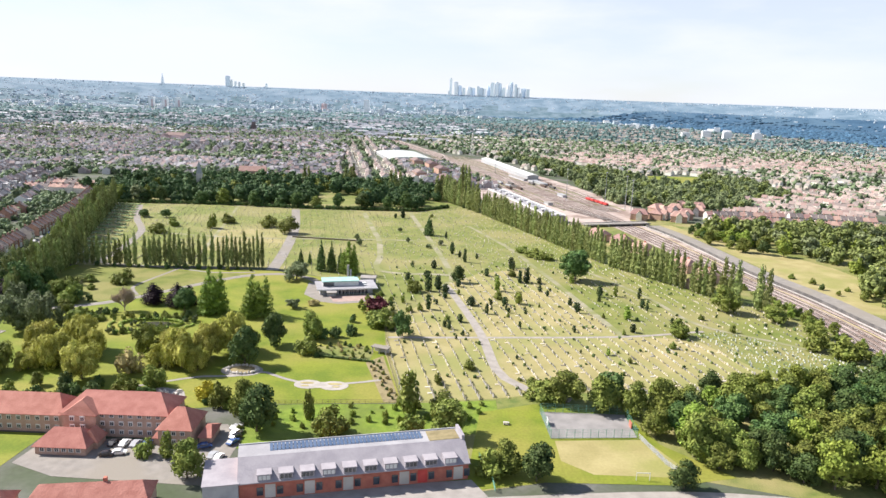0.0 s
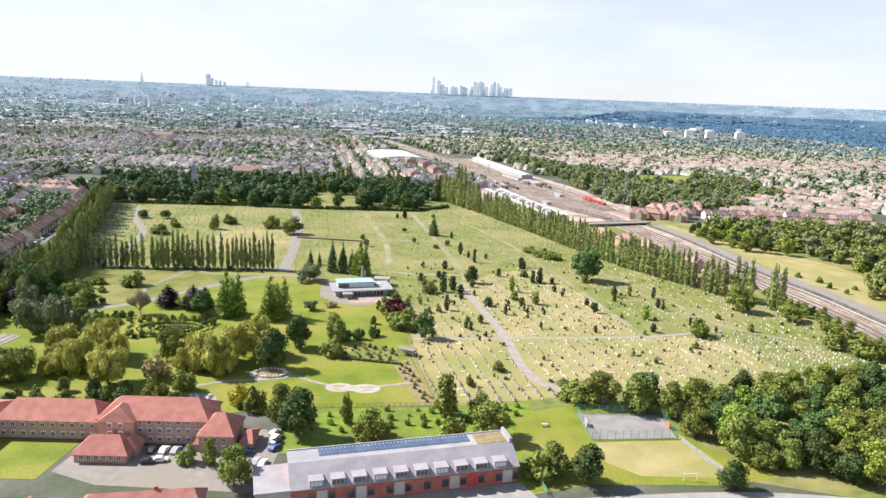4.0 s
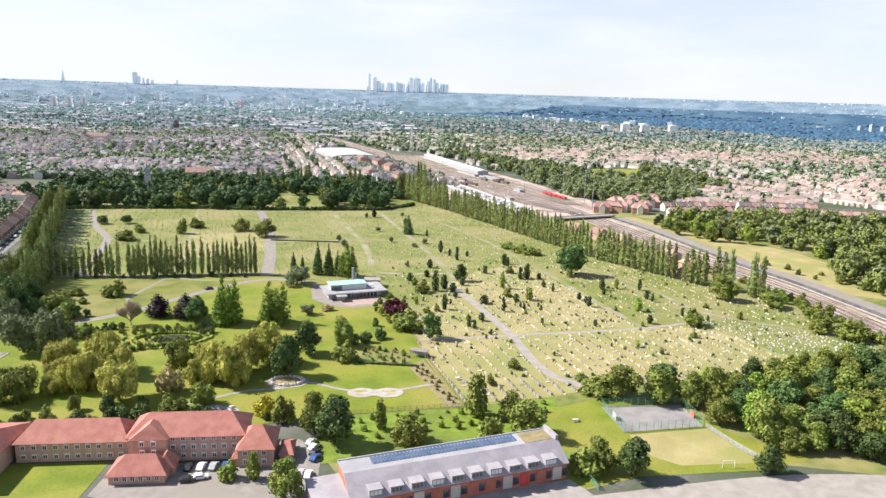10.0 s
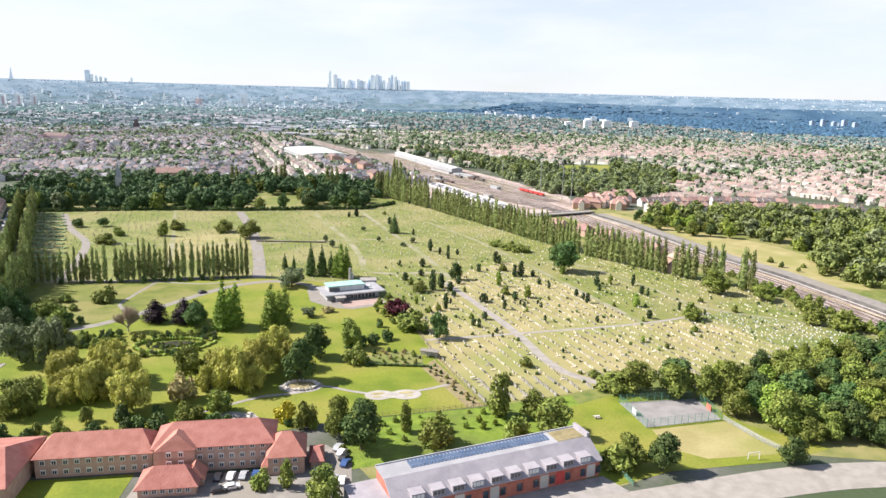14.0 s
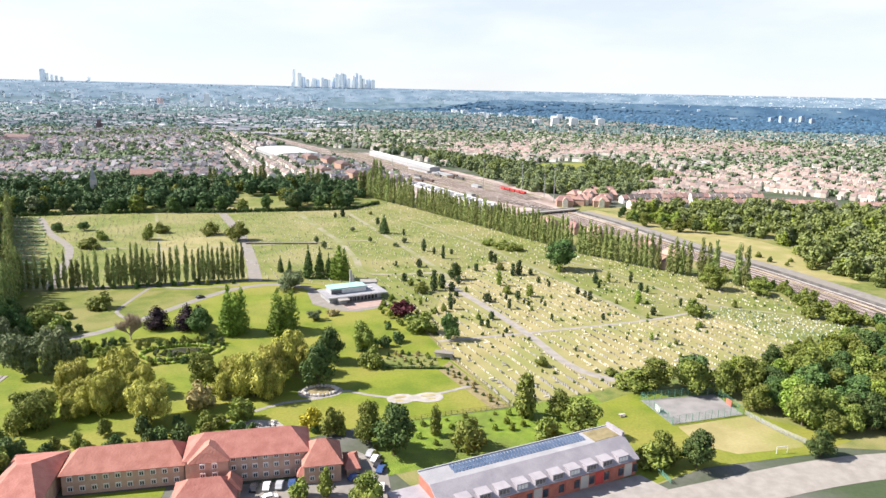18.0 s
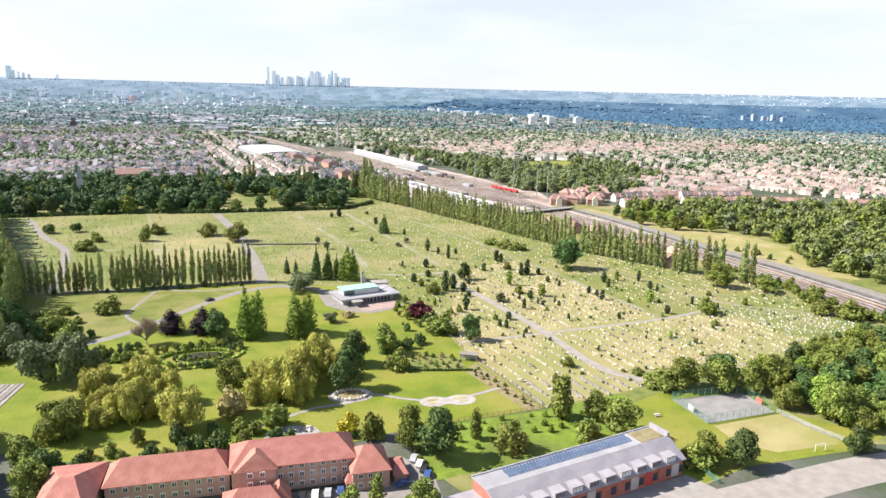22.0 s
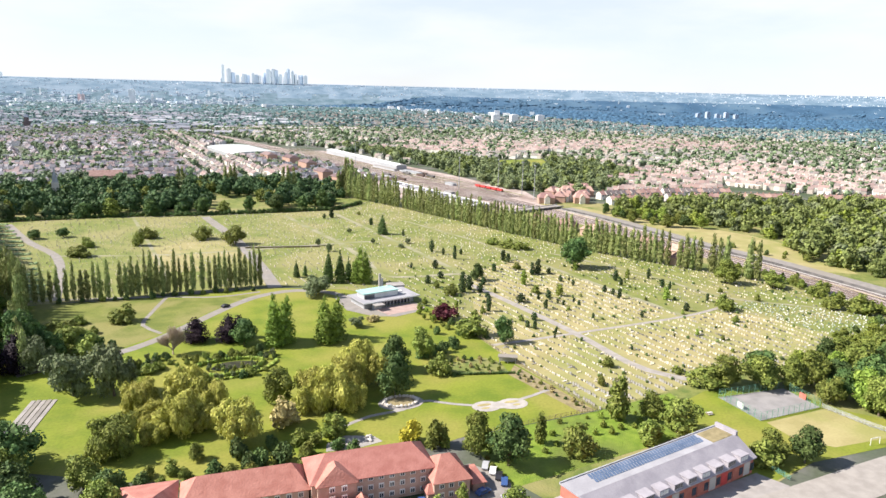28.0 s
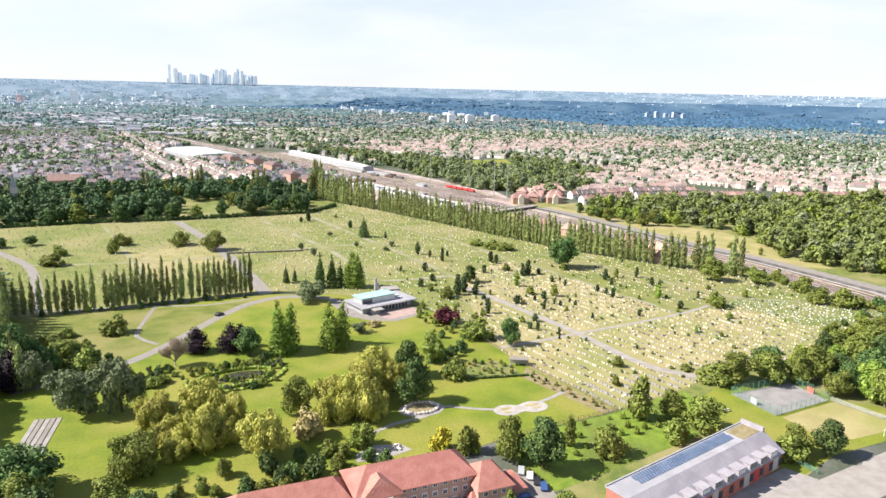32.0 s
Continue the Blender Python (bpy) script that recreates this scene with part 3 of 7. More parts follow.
tree_kind("broad", "broad", M_LEAF, 5, 1700, 0.034)
tree_kind("dark", "broad", M_LEAFD, 4, 1700, 0.034)
tree_kind("bright", "broad", M_LEAFB, 3, 1300, 0.038)
tree_kind("willow", "willow", M_WILLOW, 5, 3600, 0.017, droop=1.6)
tree_kind("willow_dark", "willow", M_LEAF, 1, 3200, 0.019, droop=1.3)
tree_kind("silver", "loose", M_SILVER, 3, 2300, 0.026, droop=0.4)
tree_kind("beech", "beech", M_PURPLE, 2, 1900, 0.028)
tree_kind("maroon", "mound", M_MAROON, 1, 620, 0.055)
tree_kind("poplar", "column", M_POPLAR, 6, 420, 0.062, 0.14, 0.04, up=0.5)
tree_kind("column", "column", M_LEAF, 2, 420, 0.075, 0.1, 0.04, up=0.4)
tree_kind("cypress", "multi", M_CYPRESS, 2, 2600, 0.027, 0.1, 0.03, up=0.4)
tree_kind("spire", "cone", M_LEAFD, 3, 900, 0.040, 0.1, 0.05, up=0.4)
tree_kind("yew", "oval", M_YEW, 4, 260, 0.085, 0.1, 0.05, up=0.2)
tree_kind("golden", "oval", M_LEAFB, 2, 260, 0.085, 0.1, 0.05, up=0.2)
tree_kind("bush", "mound", M_LEAF, 4, 520, 0.060, 0.15)
tree_kind("bush_dark", "mound", M_LEAFD, 2, 380, 0.075, 0.15)
tree_kind("bright_scrub", "mound", M_LEAFB, 2, 380, 0.075, 0.15)
tree_kind("yellow", "mound", M_YELLOWLEAF, 1, 420, 0.07, 0.15)
tree_kind("pink", "mound", M_PINKLEAF, 1, 420, 0.07, 0.15)

WORDS = {
    "broad": ("tree", "leafy green broadleaf tree with an uneven rounded crown"),
    "dark": ("tree", "dark green broadleaf tree with a dense crown"),
    "bright": ("tree", "fresh bright green broadleaf tree standing in grass"),
    "willow": ("willow_tree", "golden green weeping willow with drooping leaves on the lawn"),
    "willow_dark": ("willow_tree", "darker green weeping willow with drooping leaves"),
    "silver": ("tree", "silvery grey-green tree with a tall loose crown"),
    "beech": ("copper_beech", "dark purple copper beech with a dense domed crown"),
    "maroon": ("maroon_tree", "small maroon-leaved tree beside the chapel lawn"),
    "poplar": ("poplar_tree", "slender upright poplar standing in a planted row"),
    "column": ("columnar_tree", "narrow upright green tree"),
    "cypress": ("cypress_tree", "tall bright green conifer with several pointed tops"),
    "spire": ("conifer", "dark pointed conifer standing on grass"),
    "yew": ("yew_tree", "dark upright oval yew among the graves"),
    "golden": ("yew_tree", "golden green upright yew among the graves"),
    "bush": ("bush", "rounded green bush growing in the grass"),
    "bush_dark": ("bush", "dark green clipped rounded bush"),
    "bright_scrub": ("bush", "fresh bright green low bush in overgrown ground"),
    "yellow": ("yellow_bush", "bright yellow-leaved bush beside the brick house"),
    "pink": ("pink_bush", "dusky pinkish brown shrub at the lawn's edge"),
}
CLASS = {"bush": "bush", "bright_scrub": "bush", "bush_dark": "bush", "yellow": "bush", "pink": "bush", "poplar": "poplar", "spire": "conifer", "yew": "yew", "golden": "yew", "willow": "willow", "willow_dark": "willow", "cypress": "conifer", "beech": "beech"}
TREES = []


def plant(key, x, y, h, w, group="", z=0.0, label=""):
    k = len(TREES)
    stem, top = KINDS[key][int(TREE_RNG.integers(len(KINDS[key])))]
    name, text = WORDS[key]
    ob = thing(name, x, y, z, label or text, CLASS.get(key, "tree"), group)
    turn = TREE_RNG.uniform(0, 360)
    ob.matrix_world = pose(x, y, z, 0, 0, turn) @ Matrix.Diagonal((w, w, h, 1))
    part("trunk", stem, None, ob)
    part("crown", top, None, ob)
    TREES.append((x, y, w))
    return ob


def grove(poly, spacing, sizes, kinds, group, seed, avoid=()):
    """Trees scattered over a patch, no closer than the spacing."""
    rng = np.random.default_rng(seed)
    xs, ys = [p[0] for p in poly], [p[1] for p in poly]
    placed = []
    for _ in range(int((max(xs) - min(xs)) * (max(ys) - min(ys)) / spacing**2 * 6)):
        p = (rng.uniform(min(xs), max(xs)), rng.uniform(min(ys), max(ys)))
        if not inside(p, poly) or any(math.hypot(p[0] - q[0], p[1] - q[1]) < spacing for q in placed):
            continue
        placed.append(p)
        w = rng.uniform(*sizes)
        plant(kinds[int(rng.integers(len(kinds)))], p[0], p[1], w * rng.uniform(0.85, 1.15), w, group)


class Bulk:
    """Joins many placed copies of a few meshes into one mesh, for what nobody could count."""

    def __init__(self):
        self.v, self.loops, self.starts, self.nv, self.nl, self.cache = [], [], [], 0, 0, {}

    def add(self, me, m):
        if me.name not in self.cache:
            v = np.empty(len(me.vertices) * 3)
            me.vertices.foreach_get("co", v)
            lo = np.empty(len(me.loops), int)
            me.loops.foreach_get("vertex_index", lo)
            st = np.empty(len(me.polygons), int)
            me.polygons.foreach_get("loop_start", st)
            self.cache[me.name] = (v.reshape(-1, 3), lo, st)
        v, lo, st = self.cache[me.name]
        a = np.array(m)
        self.v.append(v @ a[:3, :3].T + a[:3, 3])
        self.loops.append(lo + self.nv)
        self.starts.append(st + self.nl)
        self.nv, self.nl = self.nv + len(v), self.nl + len(lo)

    def mesh(self, name, *mats):
        me = bpy.data.meshes.new(name)
        v, lo, st = np.concatenate(self.v), np.concatenate(self.loops), np.concatenate(self.starts)
        me.vertices.add(len(v))
        me.vertices.foreach_set("co", v.ravel())
        me.loops.add(len(lo))
        me.loops.foreach_set("vertex_index", lo)
        me.polygons.add(len(st))
        me.polygons.foreach_set("loop_start", st)
        for q in mats:
            me.materials.append(q)
        me.update(calc_edges=True)
        me.validate()
        return me


def far_wood(name, poly, spacing, sizes, kinds, material, label, seed):
    """A wood too wide to count, joined into one."""
    rng = np.random.default_rng(seed)
    xs, ys = [q[0] for q in poly], [q[1] for q in poly]
    bulk, n = Bulk(), 0
    step = spacing
    for gx in np.arange(min(xs), max(xs), step):
        for gy in np.arange(min(ys), max(ys), step):
            p = (gx + rng.uniform(-0.45, 0.45) * step, gy + rng.uniform(-0.45, 0.45) * step)
            if not inside(p, poly):
                continue
            w = rng.uniform(*sizes)
            tops = KINDS[kinds[int(rng.integers(len(kinds)))]]
            bulk.add(tops[int(rng.integers(len(tops)))][1], pose(p[0], p[1], -0.3, 0, 0, rng.uniform(0, 360)) @ Matrix.Diagonal((w, w, w * rng.uniform(0.85, 1.15), 1)))
    return tagged(new(name, bulk.mesh(name, material)), label, "wood", "", "stuff")


tree_kind("far", "mound", M_LEAF, 5, 230, 0.085)
tree_kind("far_tall", "broad", M_LEAF, 4, 230, 0.085)


# ---------------------------------------------------------------- ground
CENTRE = (-70.0, 20.0)


def ground_z(x, y):
    k = max(0.0, min(1.0, (math.hypot(x - CENTRE[0], y - CENTRE[1]) - 4120) / 730))
    return 131 * k * k * (3 - 2 * k) - 0.02


sheet = Solid()
rings = [0, 60, 120, 200, 300, 450, 650, 900, 1200, 1600, 2000, 2500, 2900, 3300, 3700, 4000, 4120, 4200, 4300, 4400, 4500, 4600, 4700, 4850]
SEG = 96
pts = []
for r in rings:
    for k in range(SEG):
        a = 2 * math.pi * k / SEG
        x, y = CENTRE[0] + r * math.cos(a), CENTRE[1] + r * math.sin(a)
        pts.append((x, y, ground_z(x, y)))
sheet.hull(pts, [(q * SEG + k, (q + 1) * SEG + k, (q + 1) * SEG + (k + 1) % SEG, q * SEG + (k + 1) % SEG) for q in range(len(rings) - 1) for k in range(SEG)])
setting("ground", sheet, M_GROUND, "wide flat ground of gardens, streets and grass", "ground")

# lines and borders of the plan
RAIL = [(190, 120), (196, 250), (199, 300), (196, 350), (183, 425), (171, 500), (156, 590), (143, 670), (112, 800), (55, 1020), (-10, 1260), (-120, 1650), (-260, 2150)]
CEMETERY = [(-12, 219), (20, 224), (45, 233), (81, 233), (111, 244), (150, 256), (186, 262), (188, 300), (168, 345), (140, 385), (112, 425), (86, 490), (60, 556), (18, 668), (-25, 622), (-131, 616), (-197, 622), (-297, 612), (-262, 508), (-236, 425), (-218, 388), (-170, 391), (-140, 396), (-98, 396), (-64, 380), (-34, 350), (-26, 330), (-25, 300), (-21, 262)]
DRY = [(-12, 220), (20, 225), (45, 234), (81, 234), (111, 245), (128, 258), (112, 296), (82, 297), (72, 346), (50, 420), (20, 400), (2, 372), (-12, 330), (-24, 300), (-21, 262)]
PALEGRAVES = [(128, 258), (150, 257), (180, 263), (176, 275), (154, 294), (124, 312), (114, 300)]
MAIN_PATH = [(-30, 618), (-24, 579), (-5, 469), (6, 393), (2, 374), (9, 342), (18, 292), (22, 252), (28, 239), (36, 231), (46, 226)]
PATH_2 = [(20, 560), (46, 478), (56, 429), (63, 396), (72, 346), (81, 297)]
PATH_3 = [(70, 450), (93, 406), (111, 360), (122, 318), (152, 294), (170, 277), (186, 264)]
CROSS = [(-22, 284), (17, 288), (80, 296), (121, 308)]
ROAD_A = [(-266, 606), (-240, 540), (-216, 492), (-205, 440), (-200, 396)]
ROAD_B = [(-184, 620), (-170, 540), (-160, 480), (-152, 430), (-150, 398)]
ROAD_C = [(-131, 612), (-114, 530), (-107, 483), (-101, 430), (-98, 392)]
ROAD_D = [(-107, 483), (-82, 487), (-45, 492), (-8, 492)]
ROAD_E = [(-70, 606), (-52, 520), (-46, 492), (-40, 440), (-36, 400), (5, 396)]
ROAD_F = [(-216, 492), (-160, 482), (-107, 483)]
GARDEN_ROAD = [(-196, 300), (-166, 313), (-150, 327), (-137, 344), (-121, 365), (-106, 379), (-88, 384), (-72, 376), (-66, 362), (-66, 345)]
PATHS = [MAIN_PATH, PATH_2, PATH_3, CROSS, ROAD_A, ROAD_B, ROAD_C, ROAD_D, ROAD_E, ROAD_F]

setting("green_belt", slab(Solid(), [(-40, 150), (30, 172), (66, 178), (110, 165), (190, 120), (800, 150), (820, 480), (430, 604), (240, 606), (190, 640), (150, 665), (18, 672), (30, 560), (60, 330), (-10, 216), (-60, 196)], 0.008), M_ROUGH, "rough grass beside the tracks and under the trees", "grass")
setting("cemetery_lawn", slab(Solid(), CEMETERY, 0.02), M_FIELD, "sunlit yellow-green grass of the burial ground", "grass")
setting("dry_lawn", slab(Solid(), DRY, 0.05), M_DRY, "dry straw-coloured grass between the grave rows", "grass")
GARDEN = [(-205, 240), (-150, 214), (-90, 206), (-60, 214), (-12, 219), (-21, 262), (-25, 300), (-27, 332), (-36, 350), (-64, 380), (-98, 392), (-157, 388), (-210, 388), (-215, 330)]
setting("garden_lawn", slab(Solid(), GARDEN, 0.03), M_LAWN, "bright mown lawn of the memorial garden", "grass")
setting("upper_lawn", slab(Solid(), [(-196, 304), (-166, 317), (-151, 331), (-139, 347), (-123, 368), (-108, 382), (-128, 380), (-160, 387), (-206, 389), (-212, 340)], 0.045), M_WORN, "olive worn lawn between the drive and the poplars", "grass")
setting("wood_floor", slab(Solid(), [(-350, 660), (-298, 616), (-200, 624), (-131, 618), (-25, 624), (18, 670), (20, 720), (0, 765), (-60, 805), (-150, 815), (-250, 805), (-350, 775)], 0.012), M_ROUGH, "shaded rough grass under the tall trees", "grass")
setting("rough_strip", slab(Solid(), [(-58, 184), (-10, 193), (14, 199), (20, 207), (20, 224), (-12, 218.5), (-60, 213.5)], 0.035), M_NETTLE, "overgrown green strip behind the school", "grass")
setting("play_field", slab(Solid(), [(8, 166), (30, 172), (66, 173), (84, 178), (68, 196), (63, 216), (33, 222), (14, 214)], 0.04), M_LAWN, "green playing field beside the ball court", "grass")
setting("dry_field", slab(Solid(), [(36, 184), (44, 177), (66, 177), (70, 184), (64, 199), (36, 196)], 0.06), M_STRAW, "worn yellow grass in front of the ball court", "grass")
setting("front_lawn", slab(Solid(), [(-150, 168), (-116, 168), (-114, 189), (-152, 189)], 0.04), M_LAWN, "green lawn before the long brick house", "grass")
setting("meadow", slab(Solid(), [(217, 350), (236, 338), (256, 372), (262, 410), (258, 455), (238, 500), (214, 545), (196, 600), (186, 600), (197, 545), (206, 465), (210, 400)], 0.04), M_STRAW, "straw-coloured meadow beside the railway", "grass")
setting("park_field", slab(Solid(), [(272, 897), (328, 902), (382, 1048), (296, 1036)], 0.05), M_LAWN, "small green sports field among trees", "grass")

roads = Solid()
ribbon(roads, MAIN_PATH[4:], 4.0, 0.09)
ribbon(roads, CROSS, 2.2, 0.08)
faint = Solid()
ribbon(faint, MAIN_PATH[:5], 3.6, 0.092)
ribbon(faint, PATH_2, 3.2, 0.10)
ribbon(faint, PATH_3, 2.6, 0.11)
setting("worn_path", faint, M_TRACK, "worn pale track through the graves", "path")
setting("cemetery_path", roads, M_WALK, "pale asphalt paths through the graves", "path")
for nm, line, w, z in (("cemetery_road", ROAD_A, 5, 0.08), ("cemetery_road", ROAD_B, 2.4, 0.085), ("cemetery_road", ROAD_C, 7, 0.09), ("cemetery_road", ROAD_D, 3, 0.095), ("cemetery_road", ROAD_E, 4, 0.10), ("cemetery_road", ROAD_F, 3, 0.075)):
    setting(nm, ribbon(Solid(), line, w, z), M_PATH if line in (ROAD_A, ROAD_C) else M_TRACK, "grey cemetery road between the lawns", "road")
setting("dry_patch", slab(Solid(), [(-167, 517), (-115, 514), (-104, 489), (-106, 456), (-129, 434), (-157, 439)], 0.045), M_DRY, "dry pinkish straw grass among the graves", "grass")
setting("boundary_street", ribbon(Solid(), [(-252, 392), (-266, 460), (-288, 555), (-319, 650)], 5.0, 0.05), M_ROAD, "grey street in front of the near terrace", "road")
setting("garden_road", ribbon(Solid(), GARDEN_ROAD, 4.6, 0.08), M_PATH, "curving grey drive to the chapel", "road")
setting("wall_path", ribbon(Solid(), [(-212, 396), (-160, 390), (-128, 382), (-106, 386)], 2.0, 0.07), M_PATH, "narrow path below the poplars", "path")
setting("branch_path", ribbon(Solid(), [(-150, 388), (-156, 361), (-158, 346), (-150, 333)], 1.8, 0.075), M_PATH, "winding branch path over the lawn", "path")
setting("lawn_path", ribbon(Solid(), [(-104, 224), (-94, 230), (-84, 235), (-73, 236.5), (-64.5, 241), (-60, 239), (-49, 233), (-34, 233), (-20, 238)], 1.5, 0.085), M_PALE, "thin pale path across the lawn", "path")
setting("chapel_drive", slab(Solid(), [(-70, 345), (-60, 333), (-50, 330), (-40, 334), (-33, 340), (-36, 350), (-60, 345), (-66, 366), (-72, 368)], 0.075), M_PATH, "pale forecourt round the chapel", "paving")
setting("chapel_plaza", slab(Solid(), [(-57, 343), (-37, 348), (-34, 339), (-53, 333)], 0.10), M_PINK, "pinkish paved court before the chapel", "paving")

# street, car park and yards in front
setting("road", ribbon(Solid(), [(-260, 142), (-150, 150), (-90, 142), (-40, 150), (20, 158), (60, 163), (88, 163), (130, 158), (220, 150)], 13, 0.06), M_WALK, "pale tarmac street in front of the school", "road")
setting("car_park", slab(Solid(), [(-114, 172), (-100, 166), (-58, 164), (-57, 190), (-64, 199), (-70, 198), (-72, 186), (-98, 187), (-112, 187)], 0.05), M_PATH, "grey beige tarmac car park", "paving")
setting("school_yard", slab(Solid(), [(-58, 156), (-6, 156), (14, 164), (10, 172), (-55, 160)], 0.055), M_PALE, "pale paved yard in front of the school", "paving")

# ---------------------------------------------------------------- railway
setting("rail_bed", ribbon(Solid(), RAIL, 29, 0.12), M_BALLAST, "brown stone ballast under the tracks", "railway")


def offset(line, d):
    out = []
    for k, p in enumerate(line):
        a, b = line[max(0, k - 1)], line[min(len(line) - 1, k + 1)]
        dx, dy = b[0] - a[0], b[1] - a[1]
        n = math.hypot(dx, dy)
        out.append((p[0] + dy / n * d, p[1] - dx / n * d))
    return out


YARD = [(140, 604), (108, 580), (66, 645), (40, 700), (30, 790), (4, 1000), (-30, 1210), (60, 1220), (112, 1050), (160, 860), (190, 705), (178, 640), (160, 612)]
setting("rail_yard", slab(Solid(), YARD, 0.08), M_BALLAST, "wide pinkish brown railway yard", "railway")
for k, d in enumerate((-10.5, -6.3, -1.8, 2.6, 7.2)):
    track = thing("railway_track", *RAIL[5], 0.0, "pair of rusty steel rails on sleepers", "railway track", "tracks of the line")
    track.matrix_world = Matrix()
    bed = ribbon(Solid(), offset(RAIL, d), 2.7, 0.16)
    part("sleeper_strip", bed, M_SLEEPER, track)
    for e in (-0.72, 0.72):
        part("rail", ribbon(Solid(), offset(RAIL, d + e), 0.13, 0.34), M_SHINE, track)
for k, d in enumerate((12.5, 18.5, 24.5, 31, 37.5, 44)):
    track = thing("railway_track", *RAIL[8], 0.0, "siding track in the railway yard", "railway track", "sidings of the yard")
    track.matrix_world = Matrix()
    siding = offset(RAIL[7:11], d)
    siding[0] = (RAIL[7][0] + 6 + 0.45 * d, RAIL[7][1] - 4)
    part("sleeper_strip", ribbon(Solid(), siding, 2.7, 0.18), M_SLEEPER, track)
    for e in (-0.72, 0.72):
        part("rail", ribbon(Solid(), offset(siding, e), 0.13, 0.30), M_SHINE, track)
for d in (-15, -20.5, -26, -32, -38, -44):
    track = thing("railway_track", *RAIL[7], 0.0, "siding track in the railway yard", "railway track", "sidings of the yard")
    track.matrix_world = Matrix()
    siding = [(RAIL[6][0] + 3 + 0.10 * d, RAIL[6][1] + 6), *offset(RAIL[7:11], d)]
    siding[1] = (RAIL[7][0] + 0.62 * d, RAIL[7][1])
    part("sleeper_strip", ribbon(Solid(), siding, 2.5, 0.19), M_SLEEPER, track)
    for e in (-0.72, 0.72):
        part("rail", ribbon(Solid(), offset(siding, e), 0.13, 0.30), M_SHINE, track)
for d, w in ((-17.8, 1.6), (-29, 2.2), (-41, 2.0), (9.8, 1.8), (21.5, 2.0), (34.3, 2.4)):
    setting("weed_strip", ribbon(Solid(), offset(RAIL[7:11], d), w, 0.15), M_ROUGH, "strip of weeds between the sidings", "grass")
BARRIER = [(172, 590), (181, 545), (187, 490), (193, 425), (203, 375), (207, 335), (210, 299), (212, 250), (206, 125)]
setting("lineside_road", ribbon(Solid(), offset(BARRIER, -7.0), 11.5, 0.9), M_PATH, "pale service road beside the railway", "road")
wall = Solid()
line = smooth_line(BARRIER)
for a, b in zip(line, line[1:]):
    wall.box((a[0] + b[0]) / 2, (a[1] + b[1]) / 2, 0, math.hypot(b[0] - a[0], b[1] - a[1]) + 0.1, 0.5, 1.7, math.atan2(b[1] - a[1], b[0] - a[0]))
M_DARKWALL = mat("dark_wall", (0.085, 0.082, 0.082), (0.15, 0.142, 0.138), 0.2, 0.2)
setting("wall_railway", wall, M_DARKWALL, "dark barrier wall along the railway", "wall")
setting("platform_edge", ribbon(Solid(), offset(BARRIER, 9.0), 1.0, 0.75), M_YELLOW, "pale yellow walkway beside the tracks", "path")
setting("track_walkway", ribbon(Solid(), offset(BARRIER, 2.2), 1.6, 0.5), M_CREAM, "pale concrete trough beside the barrier", "path")

# ---------------------------------------------------------------- poplar rows
def row(line, gap, h, w, group, seed, kind="poplar", skip=0.0):
    rng = np.random.default_rng(seed)
    left = 0.0
    for (x0, y0), (x1, y1) in zip(line, line[1:]):
        d = math.hypot(x1 - x0, y1 - y0)
        while left < d:
            if rng.random() >= skip:
                k = left / d
                s = rng.uniform(0.82, 1.15)
                plant(kind, x0 + k * (x1 - x0) + rng.uniform(-0.4, 0.4), y0 + k * (y1 - y0) + rng.uniform(-0.5, 0.5), h * s, w * rng.uniform(0.8, 1.2), group)
            left += gap * rng.uniform(0.85, 1.15)
        left -= d


row([(-216, 391), (-174, 391.5)], 2.9, 17.5, 3.2, "poplars behind the garden", 1)
row([(-171, 392), (-136, 396)], 2.75, 19.3, 3.3, "poplars behind the garden", 2)
row([(-133.5, 396), (-104, 398)], 2.75, 20, 3.3, "poplars behind the garden", 21)
row([(-4, 704), (12, 672), (32, 626)], 3.8, 25, 5.2, "poplars beside the railway", 23)
row([(34, 622), (60, 556), (86, 486), (104, 440)], 3.6, 21, 4.7, "poplars beside the railway", 3)
row([(106, 434), (140, 378), (166, 340)], 4.0, 20.5, 5.3, "poplars beside the railway", 4, skip=0.10)
row([(-204, 345), (-212, 390), (-230, 430), (-255, 508), (-290, 612)], 4.0, 20, 5.0, "poplars along the boundary", 5)
row([(-212, 330), (-221, 388), (-240, 430), (-265, 508), (-300, 612)], 4.2, 18, 5.2, "poplars along the boundary", 6)
row([(-296, 615), (-197, 624.5), (-131, 619), (-26, 625), (4, 655)], 3.4, 3.6, 4.6, "hedge behind the graves", 24, "bush_dark")
row([(-193, 300), (-206, 345)], 4.5, 15, 5.0, "poplars along the boundary", 7)

